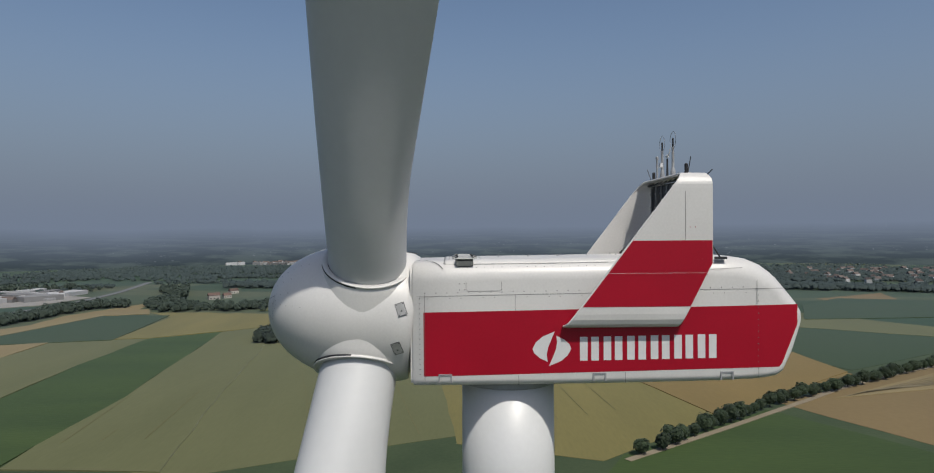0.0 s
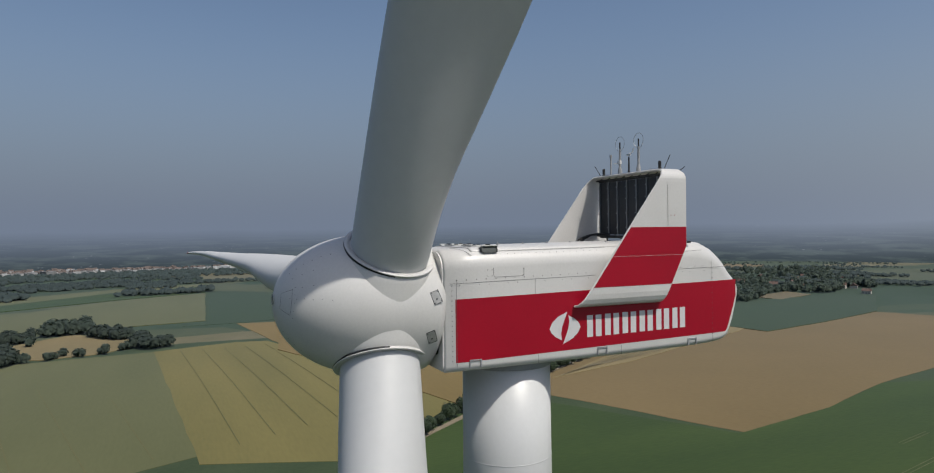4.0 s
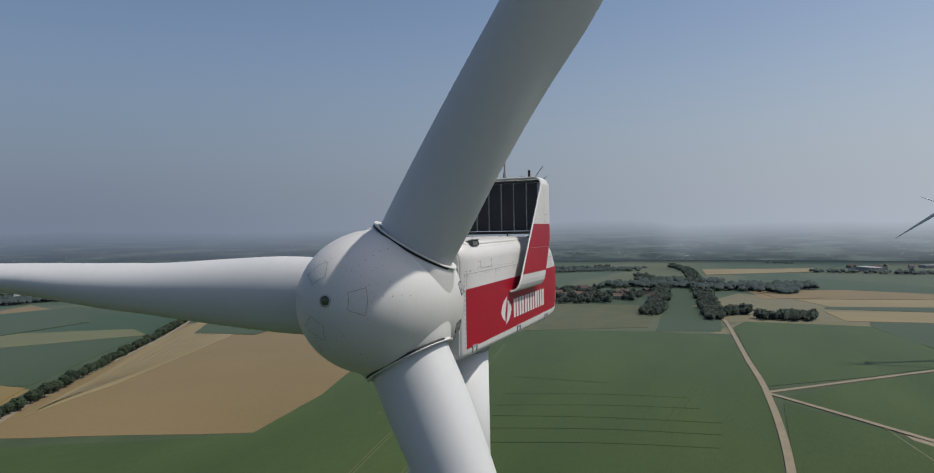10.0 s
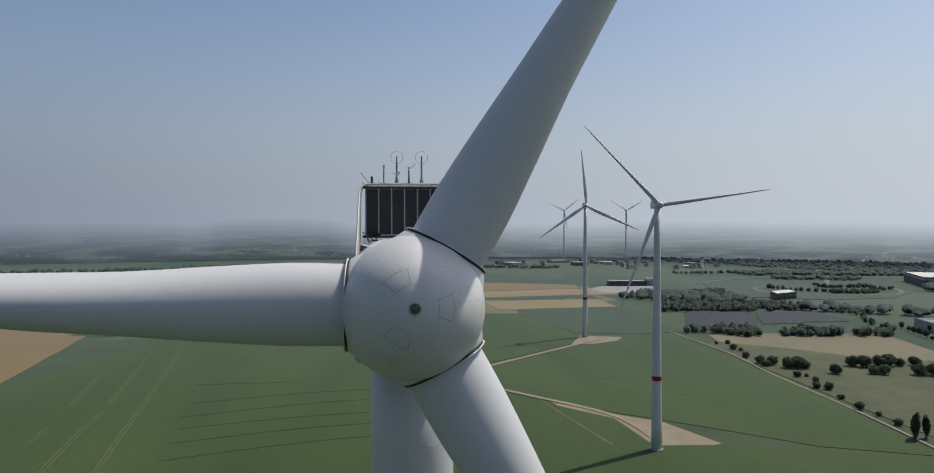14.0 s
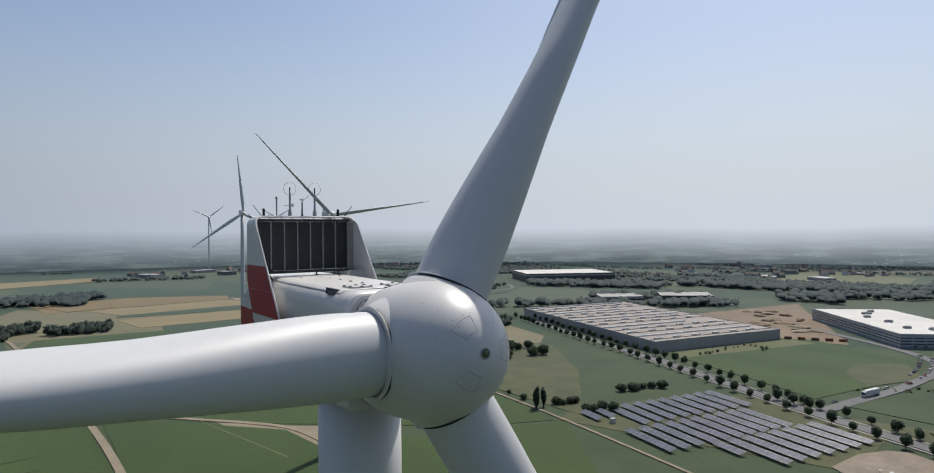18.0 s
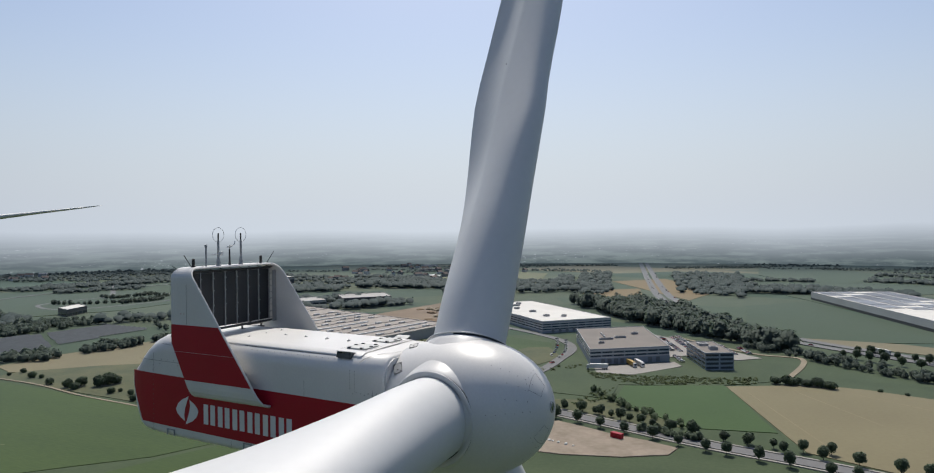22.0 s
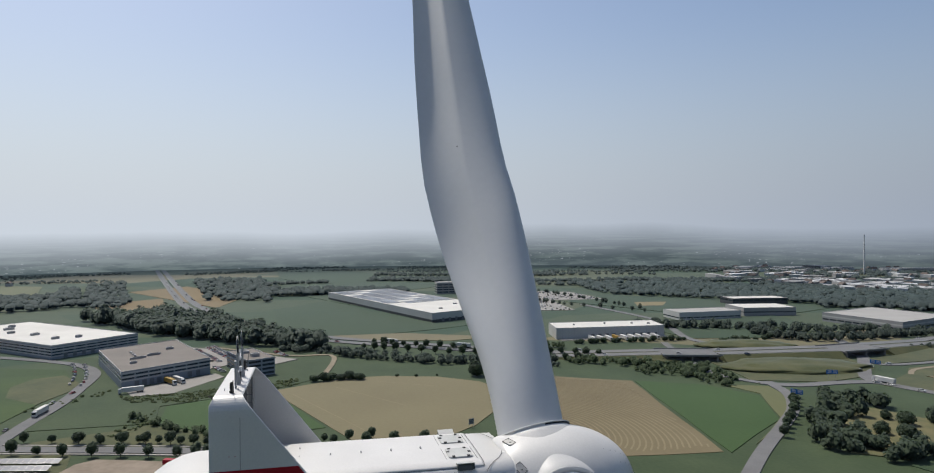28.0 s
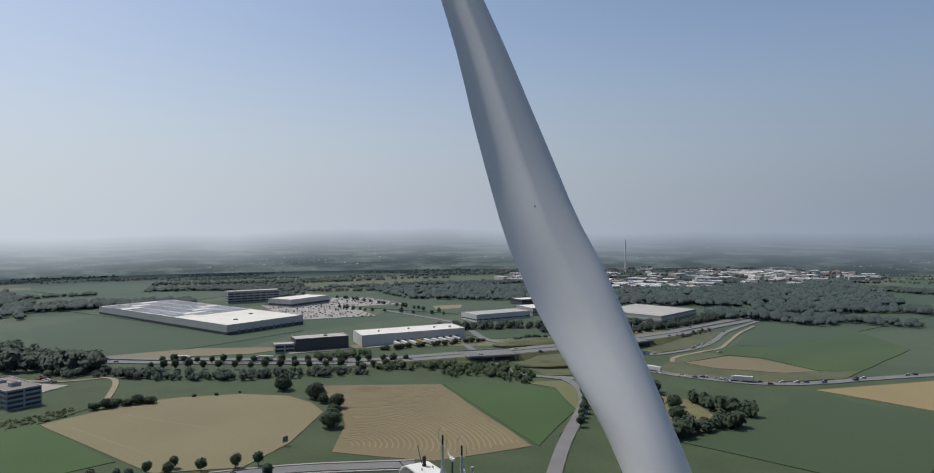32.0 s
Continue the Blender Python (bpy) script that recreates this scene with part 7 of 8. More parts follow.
hall("warehouse", (1110, -1600), (1070, -1640), (1140, -1625), 13, WALLWHITE, ROOFWHITE, "white hall in the far town", bands=((3, 5, GLASS),))
hall("warehouse", (800, -560), (790, -640), (830, -560), 9, WALLDARK, ROOFWHITE, "dark hall with a pale roof before the woods", bands=((5, 7, GLASS),))

# ---- solar park ----
def solar_table(length):
    o = thing("solar_table", (0, 0, 0), "tilted row of dark blue solar panels on steel posts", "solar panels", "solar tables")
    n = int(length / 3.4)
    fr = bmesh.new()
    for k in range(n + 1):
        x = -length / 2 + length * k / n
        tube(fr, [(x, -1.0, 0.1), (x, -1.0, 1.2)], 0.06, 5)
        tube(fr, [(x, 1.0, 0.1), (x, 1.0, 1.8)], 0.06, 5)
    part("support", fr, STEEL, o)["kind"] = "stuff"
    for k in range(n):
        bm = bmesh.new()
        x = -length / 2 + length * (k + 0.5) / n
        box(bm, x - 1.66, x + 1.66, -1.7, 1.7, -0.03, 0.03, pose(0, 0, 1.55, 16))
        part("solar_panel", bm, SOLAR, o)
    bm = bmesh.new()
    box(bm, -length / 2, length / 2, -1.82, -1.68, -0.05, 0.06, pose(0, 0, 1.55, 16))
    box(bm, -length / 2, length / 2, 1.68, 1.82, -0.05, 0.06, pose(0, 0, 1.55, 16))
    for k in range(1, n):
        x = -length / 2 + length * k / n
        box(bm, x - 0.06, x + 0.06, -1.68, 1.68, 0.03, 0.05, pose(0, 0, 1.55, 16))
    part("edge_frame", bm, STEEL, o)
    return o


table = solar_table(34)
short = solar_table(17)
rows_dir = Vector((-0.22, -0.975, 0)).normalized()         # along the rows
az = math.degrees(math.atan2(rows_dir.y, rows_dir.x))
first_table = {}
# three bands of parallel rows: from, to, number of rows, number of short ones at the end
for (x0, y0), (x1, y1), count, cut_rows in (((333, 221), (243, 234), 11, 2), ((314, 187), (237, 197), 10, 0), ((318, 151), (254, 160), 8, 1)):
    for k in range(count):
        far_end = Vector((x0 + (x1 - x0) * k / (count - 1), y0 + (y1 - y0) * k / (count - 1), 0.25))
        kind_ = short if k >= count - cut_rows else table
        p = far_end + rows_dir * (8.5 if kind_ is short else 17)
        m = pose(p.x, p.y, p.z, 0, 0, az)
        if kind_.name in first_table:
            copy_thing(kind_, m)
        else:
            first_table[kind_.name] = True
            kind_.matrix_basis = m
bm = bmesh.new()
box(bm, -1.3, 1.3, -1.0, 1.0, 0, 2.2)
hut = thing("transformer_hut", (243, 212, 0.2), "small pale transformer hut in the solar park", "hut")
part("hut_body", bm, WALLWHITE, hut)
bm = bmesh.new()
box(bm, -1.5, 1.5, -1.2, 1.2, 2.2, 2.4)
part("hut_roof", bm, ROOFGREY, hut)
FARPV = material("far_solar_field", (0.06, 0.075, 0.09), 0.6, 0.2, 0.2, 2.0, 0.0, spec=0.05)
for poly, lab in (([(305, 686), (371, 669), (334, 587), (262, 586)], "far rows of dark solar panels"), ([(376, 669), (443, 672), (445, 602), (343, 595)], "far rows of dark solar panels")):
    bm = bmesh.new()
    xs, ys = [p[0] for p in poly], [p[1] for p in poly]
    y = min(ys) + 3
    while y < max(ys):
        run = [x for x in range(int(min(xs)), int(max(xs)), 2) if inside((x, y), poly)]
        if len(run) > 3:
            box(bm, run[0], run[-1], -2.2, 2.2, -0.05, 0.05, pose(0, y, 1.6, 22))
        y += 8.2
    tagged(part("solar_rows", bm, FARPV), lab, "solar panels", kind="stuff")

# ---- vehicles ----
RUBBER = material("tyre_rubber", (0.02, 0.02, 0.02), 0.8, 0.2, 3, 20, 0.1)
CARGLASS = material("car_glass", (0.02, 0.025, 0.03), 0.08, 0.2, 2, 10, 0.0)
CARS = [material("car_paint_" + n, c, 0.25, 0.05, 1, 8, 0.0, coat=0.5) for n, c in (("white", (0.7, 0.7, 0.69)), ("silver", (0.42, 0.43, 0.44)), ("black", (0.02, 0.02, 0.022)), ("blue", (0.04, 0.07, 0.16)), ("red", (0.35, 0.03, 0.03)))]
COLOURS = ["white", "silver", "black", "dark blue", "red"]


def car(colour):
    o = thing("car", (0, 0, 0), COLOURS[colour] + " car on grey asphalt", "car", "cars")
    bm = bmesh.new()
    prism(bm, [(-2.15, 0.3), (2.15, 0.3), (2.18, 0.75), (1.2, 0.92), (-2.0, 0.95), (-2.2, 0.8)], -0.88, 0.88, "y")
    bevelled(bm, 0.08, 1)
    part("body", bm, CARS[colour], o)
    bm = bmesh.new()
    prism(bm, [(-1.85, 0.93), (1.15, 0.92), (0.45, 1.4), (-1.3, 1.42)], -0.78, 0.78, "y")
    part("cabin_glass", bm, CARGLASS, o)
    bm = bmesh.new()
    prism(bm, [(-1.28, 1.4), (0.42, 1.38), (0.35, 1.46), (-1.2, 1.47)], -0.72, 0.72, "y")
    part("car_roof", bm, CARS[colour], o)
    for x in (-1.35, 1.35):
        for y in (-0.8, 0.8):
            bm = bmesh.new()
            lathe(bm, [(0.2, -0.1), (0.33, -0.09), (0.33, 0.09), (0.2, 0.1)], 12, pose(x, y, 0.33, 90))
            part("wheel", bm, RUBBER, o)
    return o


def lorry(cargo, label):
    o = thing("lorry", (0, 0, 0), label, "lorry", "lorries")
    bm = bmesh.new()
    box(bm, -6.6, 6.2, -1.25, 1.25, 1.1, 4.0)
    bevelled(bm, 0.08, 1)
    part("trailer", bm, cargo, o)
    bm = bmesh.new()
    prism(bm, [(6.5, 0.6), (8.6, 0.6), (8.65, 1.8), (8.4, 3.4), (6.5, 3.6)], -1.22, 1.22, "y")
    bevelled(bm, 0.1, 1)
    cab = part("cab", bm, CARS[0], o)
    bm = bmesh.new()
    prism(bm, [(8.66, 1.95), (8.69, 1.95), (8.5, 3.1), (8.46, 3.1)], -1.05, 1.05, "y")
    part("windscreen", bm, CARGLASS, cab)
    for x in (-5.5, -4.2, -2.9, 7.6):
        for y in (-1.1, 1.1):
            bm = bmesh.new()
            lathe(bm, [(0.3, -0.15), (0.5, -0.13), (0.5, 0.13), (0.3, 0.15)], 12, pose(x, y, 0.5, 90))
            part("wheel", bm, RUBBER, o)
    return o


car_kinds = [car(k) for k in range(5)]
TRAILER = material("trailer_white", (0.68, 0.68, 0.66), 0.5, 0.1, 0.5, 4, 0.0)
TRAILERY = material("trailer_yellow", (0.4, 0.26, 0.05), 0.5, 0.1, 0.5, 4, 0.0)
lorries = [lorry(TRAILER, "white lorry with a box trailer"), lorry(TRAILERY, "lorry with a dull yellow trailer")]
vrng = random.Random(5)
used = set()


def put(kinds, x, y, yaw, z=0.75):
    k = vrng.choice((0, 0, 0, 1)) if len(kinds) == 2 else vrng.choice((0, 0, 0, 1, 1, 2, 3, 4))
    m = pose(x, y, 0.4 * z, 0, 0, yaw)
    if (id(kinds), k) in used:
        return copy_thing(kinds[k], m)
    used.add((id(kinds), k))
    kinds[k].matrix_basis = m
    return kinds[k]


def deck_height(y):
    """The motorway climbs to its two bridges."""
    return float(np.interp(y, (-575, -457, -268, -178), (0, 4.6, 4.6, 0)))


def traffic(line, n, off, kinds, z=1.35):
    pts = line_points(line, 20)
    for _ in range(n):
        i = vrng.randrange(1, len(pts) - 1)
        d = (pts[i] - pts[i - 1]).normalized()
        p = pts[i] + Vector((-d.y, d.x, 0)) * (off + vrng.uniform(-0.8, 0.8))
        up_ = deck_height(p.y) if abs(off) > 5 else 0
        put(kinds, p.x, p.y, math.degrees(math.atan2(d.y, d.x)) + (180 if off > 0 else 0), z + up_ / 0.4)


put(lorries, 405, 160, 175, 0.95)
for x, y, yaw in ((372, 165, 178), (430, 163, 170), (455, 160, 160)):
    put(car_kinds, x, y, yaw, 0.95)
for k in range(16):      # parked along the road to the halls
    t = k / 16
    put(car_kinds, 478 + 88 * t + vrng.uniform(-0.5, 0.5), 166 + 26 * t ** 1.4 + (4.5 if k % 2 else -3.5), 22 + 30 * t, 0.95)
for off, s0, s1, share in ((9, -2, 24, 0.8), (12, 44, 108, 0.9), (18, 40, 112, 0.9), (28, 48, 116, 0.85), (34, 50, 120, 0.9), (52, 26, 66, 0.8), (58, 28, 70, 0.75), (70, 30, 60, 0.7)):
    # rows of the car park between hall, office and wood
    for k in range(int((s1 - s0) / 2.9)):
        if vrng.random() < share:
            s_ = s0 + 2.9 * k
            put(car_kinds, 500 + 0.916 * s_ + 0.4 * off, 82 + 0.4 * s_ - 0.916 * off + vrng.uniform(-0.3, 0.3), -66 + vrng.choice((0, 180)), 1.1)
for k, (x, y, yaw) in enumerate(((470, 104, 215), (473, 99, 215), (448, 122, 110))):
    put(lorries, x, y, yaw, 1.1)
for k in range(9):       # lorries at the white hall
    put(lorries, 566 - 0.1 * k, -250 - 8 * k, 180, 1.1)
for line, off, n in (([(900, 150), (718, 60), (640, -5), (578, -90), (500, -215), (466, -300), (452, -400), (497, -597)], 9.5, 12), ([(900, 150), (718, 60), (640, -5), (578, -90), (500, -215), (466, -300), (452, -400), (497, -597)], -9.5, 12)):
    traffic(line, n, off, car_kinds, 1.2)
for x, y, yaw in ((560, -124, 52), (354, -371, 12), (294, -398, 35), (600, -62, 232)):
    copy_thing(lorries[0], pose(x, y, 0.48, 0, 0, yaw))
traffic([(1500, 310), (1200, 238), (925, 158)], 14, 9, car_kinds, 1.2)
traffic([(1500, 310), (1200, 238), (925, 158)], 14, -9, car_kinds, 1.2)
copy_thing(car_kinds[0], pose(380, -480, 0.42, 0, 0, 60))
main_road = [(363, -349), (357, -368), (338, -375), (320, -382), (300, -392), (285, -403), (272, -421), (261, -449), (253, -480), (234, -538)]
traffic(main_road, 22, 2.2, car_kinds, 1.1)
traffic(main_road, 8, -2.2, car_kinds, 1.1)
traffic([(410, -420), (404, -433), (407, -476), (424, -525), (460, -590)], 7, 1.2, car_kinds, 1.1)
# crowded far car park and site huts
lots = [[(1018, -230), (880, -224), (815, -230), (801, -322), (917, -333), (985, -324)], [(1074, -362), (1040, -411), (920, -421), (926, -340), (1000, -322)]]
for paint, share, lab in ((0, 0.4, "white"), (1, 0.35, "silver"), (2, 0.25, "dark")):
    V = bmesh.new()
    for lot in lots:
        for gx in range(805, 1074, 13):
            for gy in range(-420, -222, 4):
                if inside((gx, gy), lot) and vrng.random() < 0.55 * share:
                    x, y = gx + vrng.uniform(-1, 1), gy + vrng.uniform(-0.5, 0.5)
                    box(V, x - 2.1, x + 2.1, y - 0.9, y + 0.9, 0.3, 1.2)
                    box(V, x - 1.3, x + 0.9, y - 0.8, y + 0.8, 1.2, 1.75)
    tagged(part("parked_cars", V, CARS[paint]), "far crowded rows of " + lab + " parked cars", "cars", kind="stuff")
SITE = material("site_hut_paint", (0.3, 0.12, 0.06), 0.6, 0.2, 0.5, 4, 0.0, random_tint=0.5)
for k in range(10):
    o = thing("site_container", (584 - 6 * k, 262 + 9 * k, 0.2), "rusty red site container on bare earth", "container", "site containers")
    bm = bmesh.new()
    box(bm, -3, 3, -1.25, 1.25, 0, 2.6, pose(0, 0, 0, 0, 0, vrng.uniform(100, 140)))
    part("container_body", bm, SITE, o)
for k, (x, y) in enumerate(((278, 105), (279, 101), (280, 97), (279.5, 95), (279, 92), (278, 88), (277, 84))):
    o = thing("boulder", (x, y, 0.3), "pale rounded boulder on a sandy plot", "stone", "boulders")
    bm = bmesh.new()
    bmesh.ops.create_icosphere(bm, subdivisions=2, radius=0.55 + 0.15 * (k % 3))
    for v in bm.verts:
        v.co = Vector((v.co.x * 1.3, v.co.y, v.co.z * 0.7)) * (1 + 0.25 * noise.noise(v.co * 2 + Vector((k, 3, 0)))) + Vector((0, 0, 0.25))
    part("boulder_body", bm, WALLWHITE, o, "", True)
o = thing("site_container", (298, 69, 0.25), "red steel container on a sandy plot", "container", "site containers")
bm = bmesh.new()
box(bm, -3, 3, -1.22, 1.22, 0.1, 2.6, pose(0, 0, 0, 0, 0, 70))
bevelled(bm, 0.05, 1)
body = part("container_body", bm, RED, o)
for k in range(14):
    for sd in (-1, 1):
        bm = bmesh.new()
        x = -2.7 + 0.415 * k
        box(bm, x - 0.09, x + 0.09, sd * 1.235 - 0.02, sd * 1.235 + 0.02, 0.3, 2.45, pose(0, 0, 0, 0, 0, 70))
        part("rib", bm, RED, body)

for k in range(14):
    o = thing("earth_heap", (605 + 10 * k + vrng.uniform(-12, 12), 330 + 7 * k + vrng.uniform(-25, 25), 0.2), "rough heap of dug brown earth on a building site", "earth heap", "earth heaps")
    bm = bmesh.new()
    bmesh.ops.create_icosphere(bm, subdivisions=3, radius=1)
    bmesh.ops.delete(bm, geom=[v for v in bm.verts if v.co.z < -0.1], context="VERTS")
    sx, sy, sz = vrng.uniform(6, 16), vrng.uniform(4, 8), vrng.uniform(1.5, 3.2)
    mm = pose(0, 0, 0, 0, 0, vrng.uniform(0, 180))
    for v in bm.verts:
        f = 1 + 0.35 * noise.noise(v.co * 2.5 + Vector((k, 0, 0)))
        v.co = mm @ Vector((v.co.x * sx * f, v.co.y * sy * f, v.co.z * sz * f))
    part("earth_body", bm, EARTH if k % 3 else GRAVEL, o, "", True)

# ---- signs, lamps and bridge ----
BLUE = material("blue_sign", (0.02, 0.16, 0.5), 0.4, 0.06, 1, 10, 0.0)
for x, y, yaw in ((328, -281, 30), (371, -344, 60), (393, -401, 30)):
    o = thing("road_sign", (x, y, 0.4), "large blue road sign on a steel gantry", "road sign", "road signs")
    m = pose(0, 0, 0, 0, 0, yaw)
    bm = bmesh.new()
    box(bm, -3.6, 3.6, -0.06, 0.06, 4.2, 7.0, m)
    board = part("sign_board", bm, BLUE, o)
    bm = bmesh.new()
    for z in (4.9, 5.7, 6.3):
        for x0 in (-3.0, 0.4):
            box(bm, x0, x0 + 2.4, 0.065, 0.075, z, z + 0.3, m)
            box(bm, x0, x0 + 2.4, -0.075, -0.065, z, z + 0.3, m)
    part("sign_lines", bm, LOGO, board)
    bm = bmesh.new()
    for x0 in (-2.4, 2.4):
        tube(bm, [m @ Vector((x0, -0.15, 0)), m @ Vector((x0, -0.15, 7.0))], 0.12, 6)
    part("sign_post", bm, STEEL, o)
for x, y in ((290, -404), (262, -440)):
    o = thing("street_lamp", (x, y, 0.3), "tall bent steel street lamp", "street lamp", "street lamps")
    bm = bmesh.new()
    tube(bm, [(0, 0, 0), (0, 0, 8.5), (0.6, 1.2, 9.4), (1.4, 2.8, 9.6)], [0.14, 0.1, 0.08, 0.06], 8)
    part("lamp_post", bm, STEEL, o)
    bm = bmesh.new()
    box(bm, 1.2, 1.7, 2.6, 3.4, 9.5, 9.68)
    part("lamp_head", bm, STEEL, o)
# information board by the grain field
o = thing("notice_board", (322, -76, 0.3), "grey notice board on posts beside the grain field", "sign")
bm = bmesh.new()
box(bm, -1.6, 1.6, -0.08, 0.08, 1.6, 4.6, pose(0, 0, 0, 0, 0, 110))
board = part("board", bm, GREYPAINT, o)
bm = bmesh.new()
for z in (2.2, 3.0, 3.8):
    box(bm, -1.3, 1.3, -0.09, 0.09, z, z + 0.4, pose(0, 0, 0, 0, 0, 110))
part("board_bars", bm, WALLDARK, board)
bm = bmesh.new()
for x in (-1.3, 1.3):
    tube(bm, [pose(0, 0, 0, 0, 0, 110) @ Vector((x, 0, 0)), pose(0, 0, 0, 0, 0, 110) @ Vector((x, 0, 1.6))], 0.07, 6)
part("board_post", bm, STEEL, o)

# grassy embankments beside the motorway bridge
for cx, cy, rx, ry, h, a in ((505, -372, 44, 24, 5, 70), (417, -352, 56, 30, 4.2, 78), (470, -252, 30, 14, 3, 60)):
    bm = bmesh.new()
    bmesh.ops.create_icosphere(bm, subdivisions=4, radius=1)
    bmesh.ops.delete(bm, geom=[v for v in bm.verts if v.co.z < -0.05], context="VERTS")
    mm = pose(cx, cy, 0.3, 0, 0, a) @ Matrix.Diagonal((rx, ry, h, 1))
    for v in bm.verts:
        v.co = mm @ (v.co * (1 + 0.16 * noise.noise(v.co * 2.2) + 0.05 * noise.noise(v.co * 7)))
    tagged(part("embankment", bm, ROUGHGRASS, None, "", True), "grassy embankment beside the motorway bridge", "embankment", kind="structure")


def motorway_bridge(x0, y0, turn, ways):
    """Deck on piers; ways: side, bearing, length and end height of each earth bank that carries on from it."""
    o = thing("motorway_bridge", (x0, y0, 0), "low concrete motorway bridge over a link road", "bridge", "motorway bridges")
    m = pose(0, 0, 0, 0, 0, turn)
    bm = bmesh.new()
    box(bm, -22, 22, -15, 15, 4.2, 5.2, m)
    part("deck", bm, ASPHALT, o)
    for y in (-15, 15):
        bm = bmesh.new()
        box(bm, -24, 24, y - 0.2, y + 0.2, 5.2, 6.1, m)
        part("parapet", bm, STEEL, o)
    for x in (-20, 0, 20):
        bm = bmesh.new()
        box(bm, x - 0.6, x + 0.6, -14, 14, 0, 4.2, m)
        part("pier", bm, CONCRETE, o)
    for side_, bearing, length, end in ways:
        m = pose(0, 0, 0, 0, 0, bearing)
        x1 = side_ * (22 + length)
        bm = bmesh.new()
        prism(bm, [(side_ * 22, 5.05), (x1, end), (x1, -0.2), (side_ * 22, -0.2)], -15, 15, "y")
        for v in bm.verts:
            if v.co.z < 0:
                v.co.y += math.copysign(9 if abs(v.co.x) < 23 else 1.7 * end, v.co.y)
            v.co = m @ v.co
        part("bank", bm, ROUGHGRASS, o)
        for y1, y2 in ((-13, -2), (2, 13)):
            bm = bmesh.new()
            prism(bm, [(side_ * 22, 5.25), (x1, end + 0.3), (x1, end - 0.1), (side_ * 22, 4.9)], y1, y2, "y")
            for v in bm.verts:
                v.co = m @ v.co
            part("ramp", bm, ASPHALT, o)


motorway_bridge(466, -290, 75, ((1, 69, 98, 0.6), (-1, 84.5, 103, 5.05)))
motorway_bridge(452, -435, 95, ((-1, 105, 98, 0.6),))

# ---- village and towns ----
PLASTER = material("house_plaster", (0.55, 0.52, 0.47), 0.8, 0.15, 0.3, 4, 0.05, random_tint=0.3)
FARWALL = material("far_town_walls", (0.5, 0.51, 0.52), 0.8, 0.2, 0.05, 1.0, 0.0)
nt = FARWALL.node_tree
bs = nt.nodes["Principled BSDF"]
geo = nt.nodes.new("ShaderNodeNewGeometry")
hsv = nt.nodes.new("ShaderNodeHueSaturation")
each = nt.nodes.new("ShaderNodeMapRange")
each.inputs[3].default_value, each.inputs[4].default_value = 0.35, 1.35
nt.links.new(geo.outputs["Random Per Island"], each.inputs[0])
nt.links.new(each.outputs[0], hsv.inputs["Value"])
nt.links.new(bs.inputs["Base Color"].links[0].from_socket, hsv.inputs["Color"])
nt.links.new(hsv.outputs[0], bs.inputs["Base Color"])
# far roofs paler and greyer than the village tiles
FARTILES = material("far_town_tiles", (0.16, 0.13, 0.118), 0.9, 0.3, 0.1, 2, 0.0)
TILES = material("roof_tiles", (0.13, 0.085, 0.07), 0.85, 0.3, 0.4, 5, 0.1, random_tint=0.5)


def house(x, y, yaw, w, d, h):
    o = thing("house", (x, y, 0), "pale village house with a dark brown gabled roof", "house", "village houses")
    o.rotation_euler = (0, 0, radians(yaw))
    bm = bmesh.new()
    box(bm, -w / 2, w / 2, -d / 2, d / 2, 0, h)
    part("wall", bm, PLASTER, o)
    bm = bmesh.new()
    prism(bm, [(-d / 2 - 0.4, h), (d / 2 + 0.4, h), (0, h + d * 0.42)], -w / 2 - 0.3, w / 2 + 0.3, "x")
    roof = part("roof", bm, TILES, o)
    bm = bmesh.new()
    box(bm, w * 0.2, w * 0.2 + 0.7, -0.3, 0.4, h + d * 0.3, h + d * 0.42 + 1.0)
    part("chimney", bm, TILES, roof)
    for s in (-1, 1):
        for k in range(3):
            bm = bmesh.new()
            box(bm, -w / 2 + w * (k + 0.35) / 3.2, -w / 2 + w * (k + 0.75) / 3.2, s * d / 2 - 0.05, s * d / 2 + 0.05, 1.0, 2.4)
            part("window", bm, GLASS, o)


hr = random.Random(8)
for k in range(34):
    house(hr.uniform(-390, -100), hr.uniform(880, 1010), hr.choice((15, 105)) + hr.uniform(-12, 12), hr.uniform(9, 16), hr.uniform(7, 10), hr.uniform(3.5, 6))
for x, y in ((-650, 646), (-807, 982), (-846, 1054), (-788, 808), (-673, 948), (-607, 884), (-681, 933), (-745, 860), (-770, 930), (-830, 880), (-880, 980), (-760, 1040), (-900, 1080), (-715, 880), (-938, -350), (-1029, -352), (-958, -338)):
    house(x, y, hr.choice((35, 125)) + hr.uniform(-12, 12), hr.uniform(10, 16), hr.uniform(8, 10), hr.uniform(4, 6))


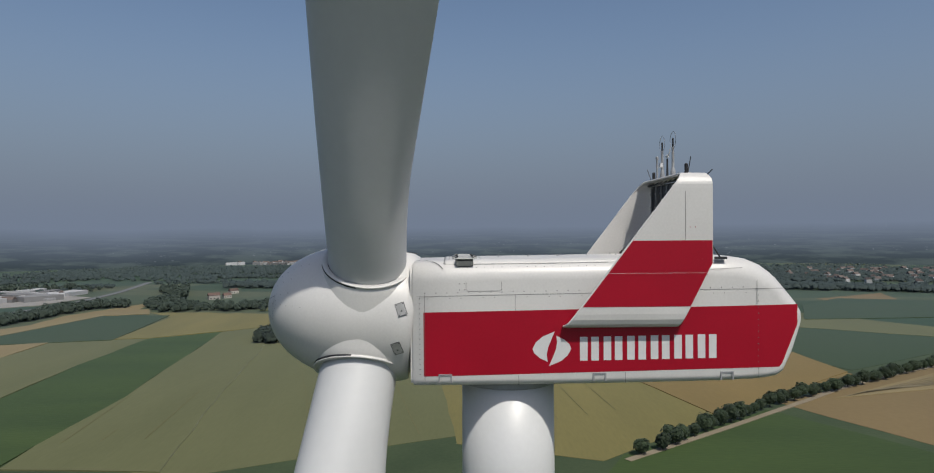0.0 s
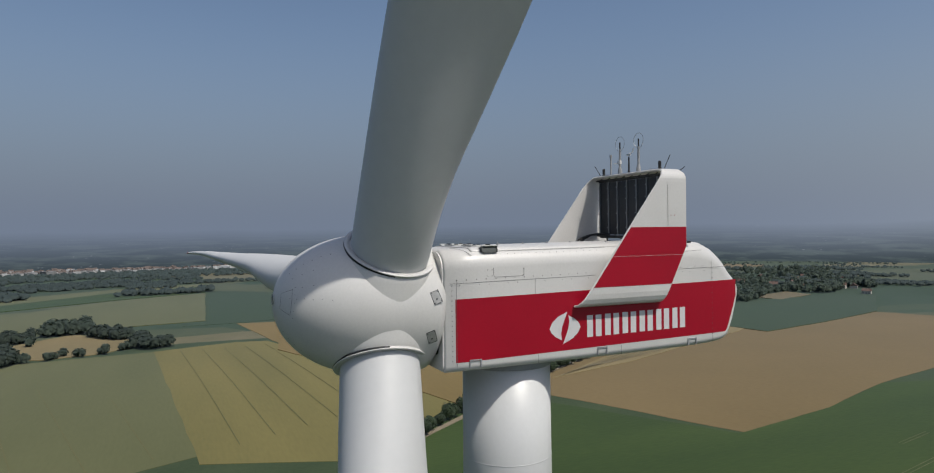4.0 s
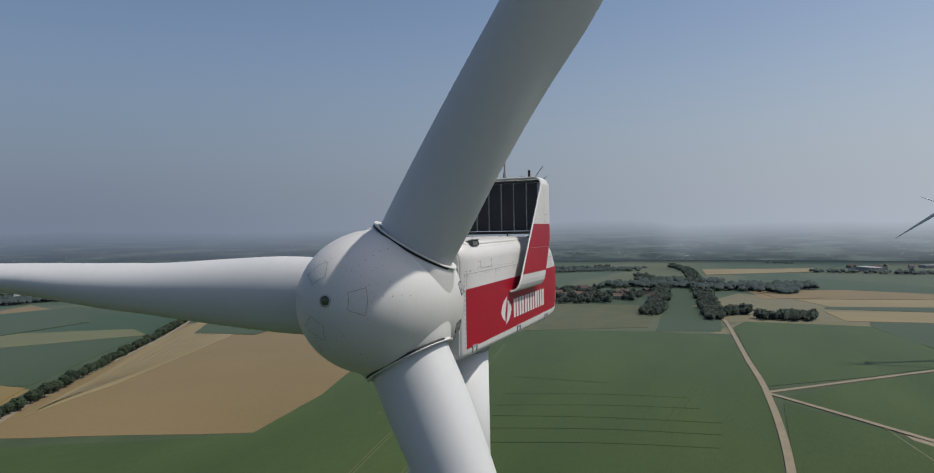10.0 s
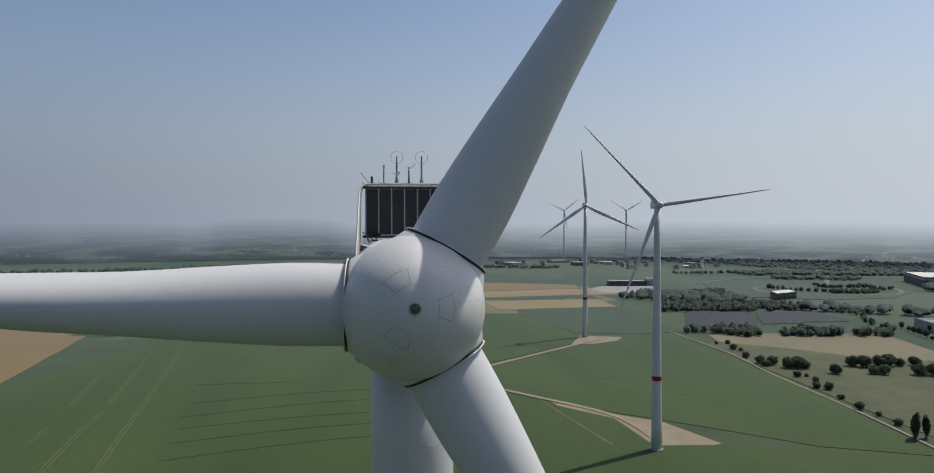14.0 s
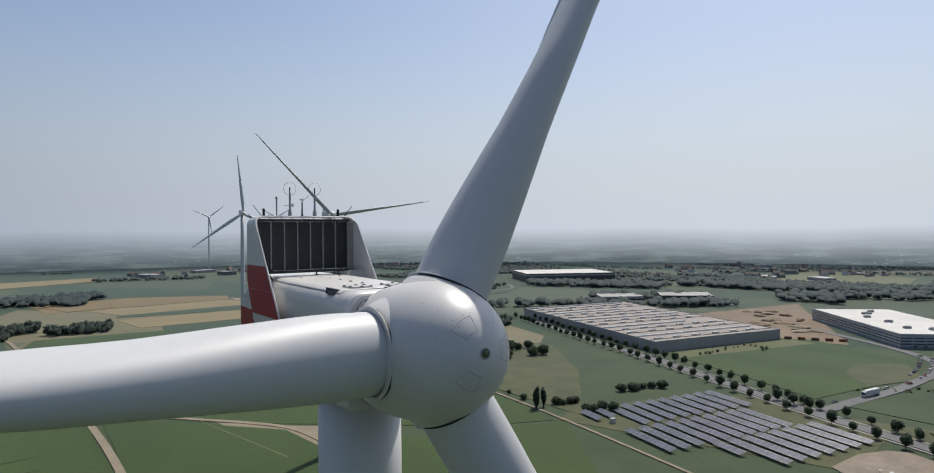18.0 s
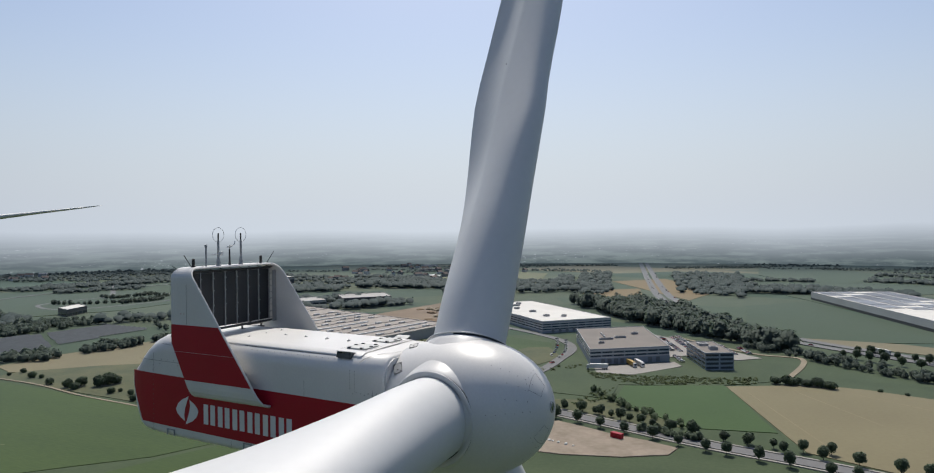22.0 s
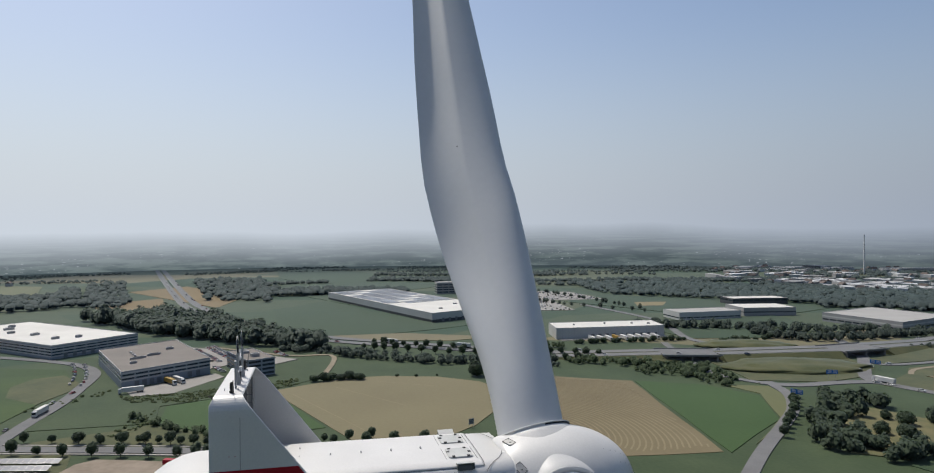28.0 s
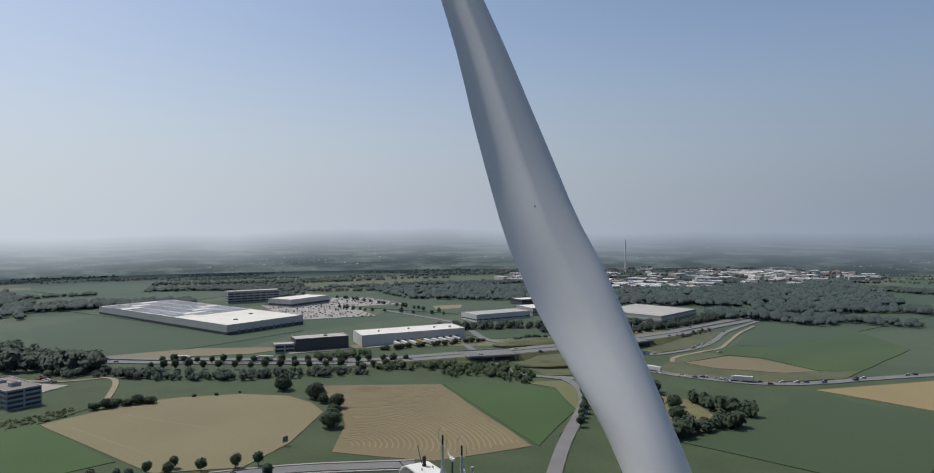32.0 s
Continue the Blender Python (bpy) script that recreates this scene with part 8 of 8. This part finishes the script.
def town(poly_centre, rx, ry, n, seed, label, big=0.1):
    """Far built-up area as one mass of walls and one of roofs."""
    r = random.Random(seed)
    bw, br = bmesh.new(), bmesh.new()
    for _ in range(n):
        a, q = r.uniform(0, 2 * math.pi), math.sqrt(r.random())
        x, y = poly_centre[0] + rx * q * math.cos(a), poly_centre[1] + ry * q * math.sin(a)
        m = pose(x, y, 0, 0, 0, r.uniform(0, 180))
        if r.random() < big:
            w, d, h = r.uniform(18, 55), r.uniform(12, 30), r.uniform(4, 9)
            box(bw, -w / 2, w / 2, -d / 2, d / 2, 0, h, m)
        else:
            w, d, h = r.uniform(9, 18), r.uniform(8, 11), r.uniform(4, 8)
            box(bw, -w / 2, w / 2, -d / 2, d / 2, 0, h, m)
            k = len(br.verts)
            vs = [br.verts.new(m @ Vector(p)) for p in ((-w / 2, -d / 2, h), (w / 2, -d / 2, h), (w / 2, d / 2, h), (-w / 2, d / 2, h), (-w / 2, 0, h + 4), (w / 2, 0, h + 4))]
            for f in ((0, 1, 5, 4), (2, 3, 4, 5), (0, 4, 3), (1, 2, 5)):
                br.faces.new([vs[i] for i in f])
    tagged(part("far_houses", bw, FARWALL), label + ", pale walls", "town", kind="stuff")
    if len(br.verts):
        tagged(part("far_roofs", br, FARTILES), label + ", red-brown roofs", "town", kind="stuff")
    else:
        br.free()


town((-1915, -250), 45, 430, 210, 1, "far town beyond the woods", 0.3)
town((-970, -660), 85, 75, 26, 2, "far industrial estate by the road", 0.75)
town((-1250, 920), 220, 280, 80, 3, "far village beyond the fields", 0.08)
town((1190, -1220), 400, 400, 250, 4, "far town with industry", 0.7)
town((970, -960), 170, 110, 60, 5, "far estate before the woods", 0.75)
town((1030, -1500), 230, 190, 110, 8, "far town edge with industry", 0.7)
town((1350, 820), 300, 240, 50, 6, "far scattered houses", 0.15)
town((560, 1560), 400, 180, 50, 7, "far scattered houses", 0.15)
mass("town_trees", belt([(760, -1000), (900, -1080), (1050, -1000)], 60, 12, 72) + belt([(860, -1180), (1000, -1200), (1150, -1120), (1300, -1080)], 50, 12, 73) + belt([(980, -1380), (1150, -1330), (1330, -1230)], 50, 12, 74), FARLIB, "dark tree belts among the far town", (0.6, 1.0), 72, LEAF3)
o = thing("chimney_mast", (1270, -1222, 0), "tall pale chimney mast in the far town", "chimney")
bm = bmesh.new()
lathe(bm, [(2.2, 0), (1.1, 90), (1.0, 92)], 16)
part("shaft", bm, WHITE, o)
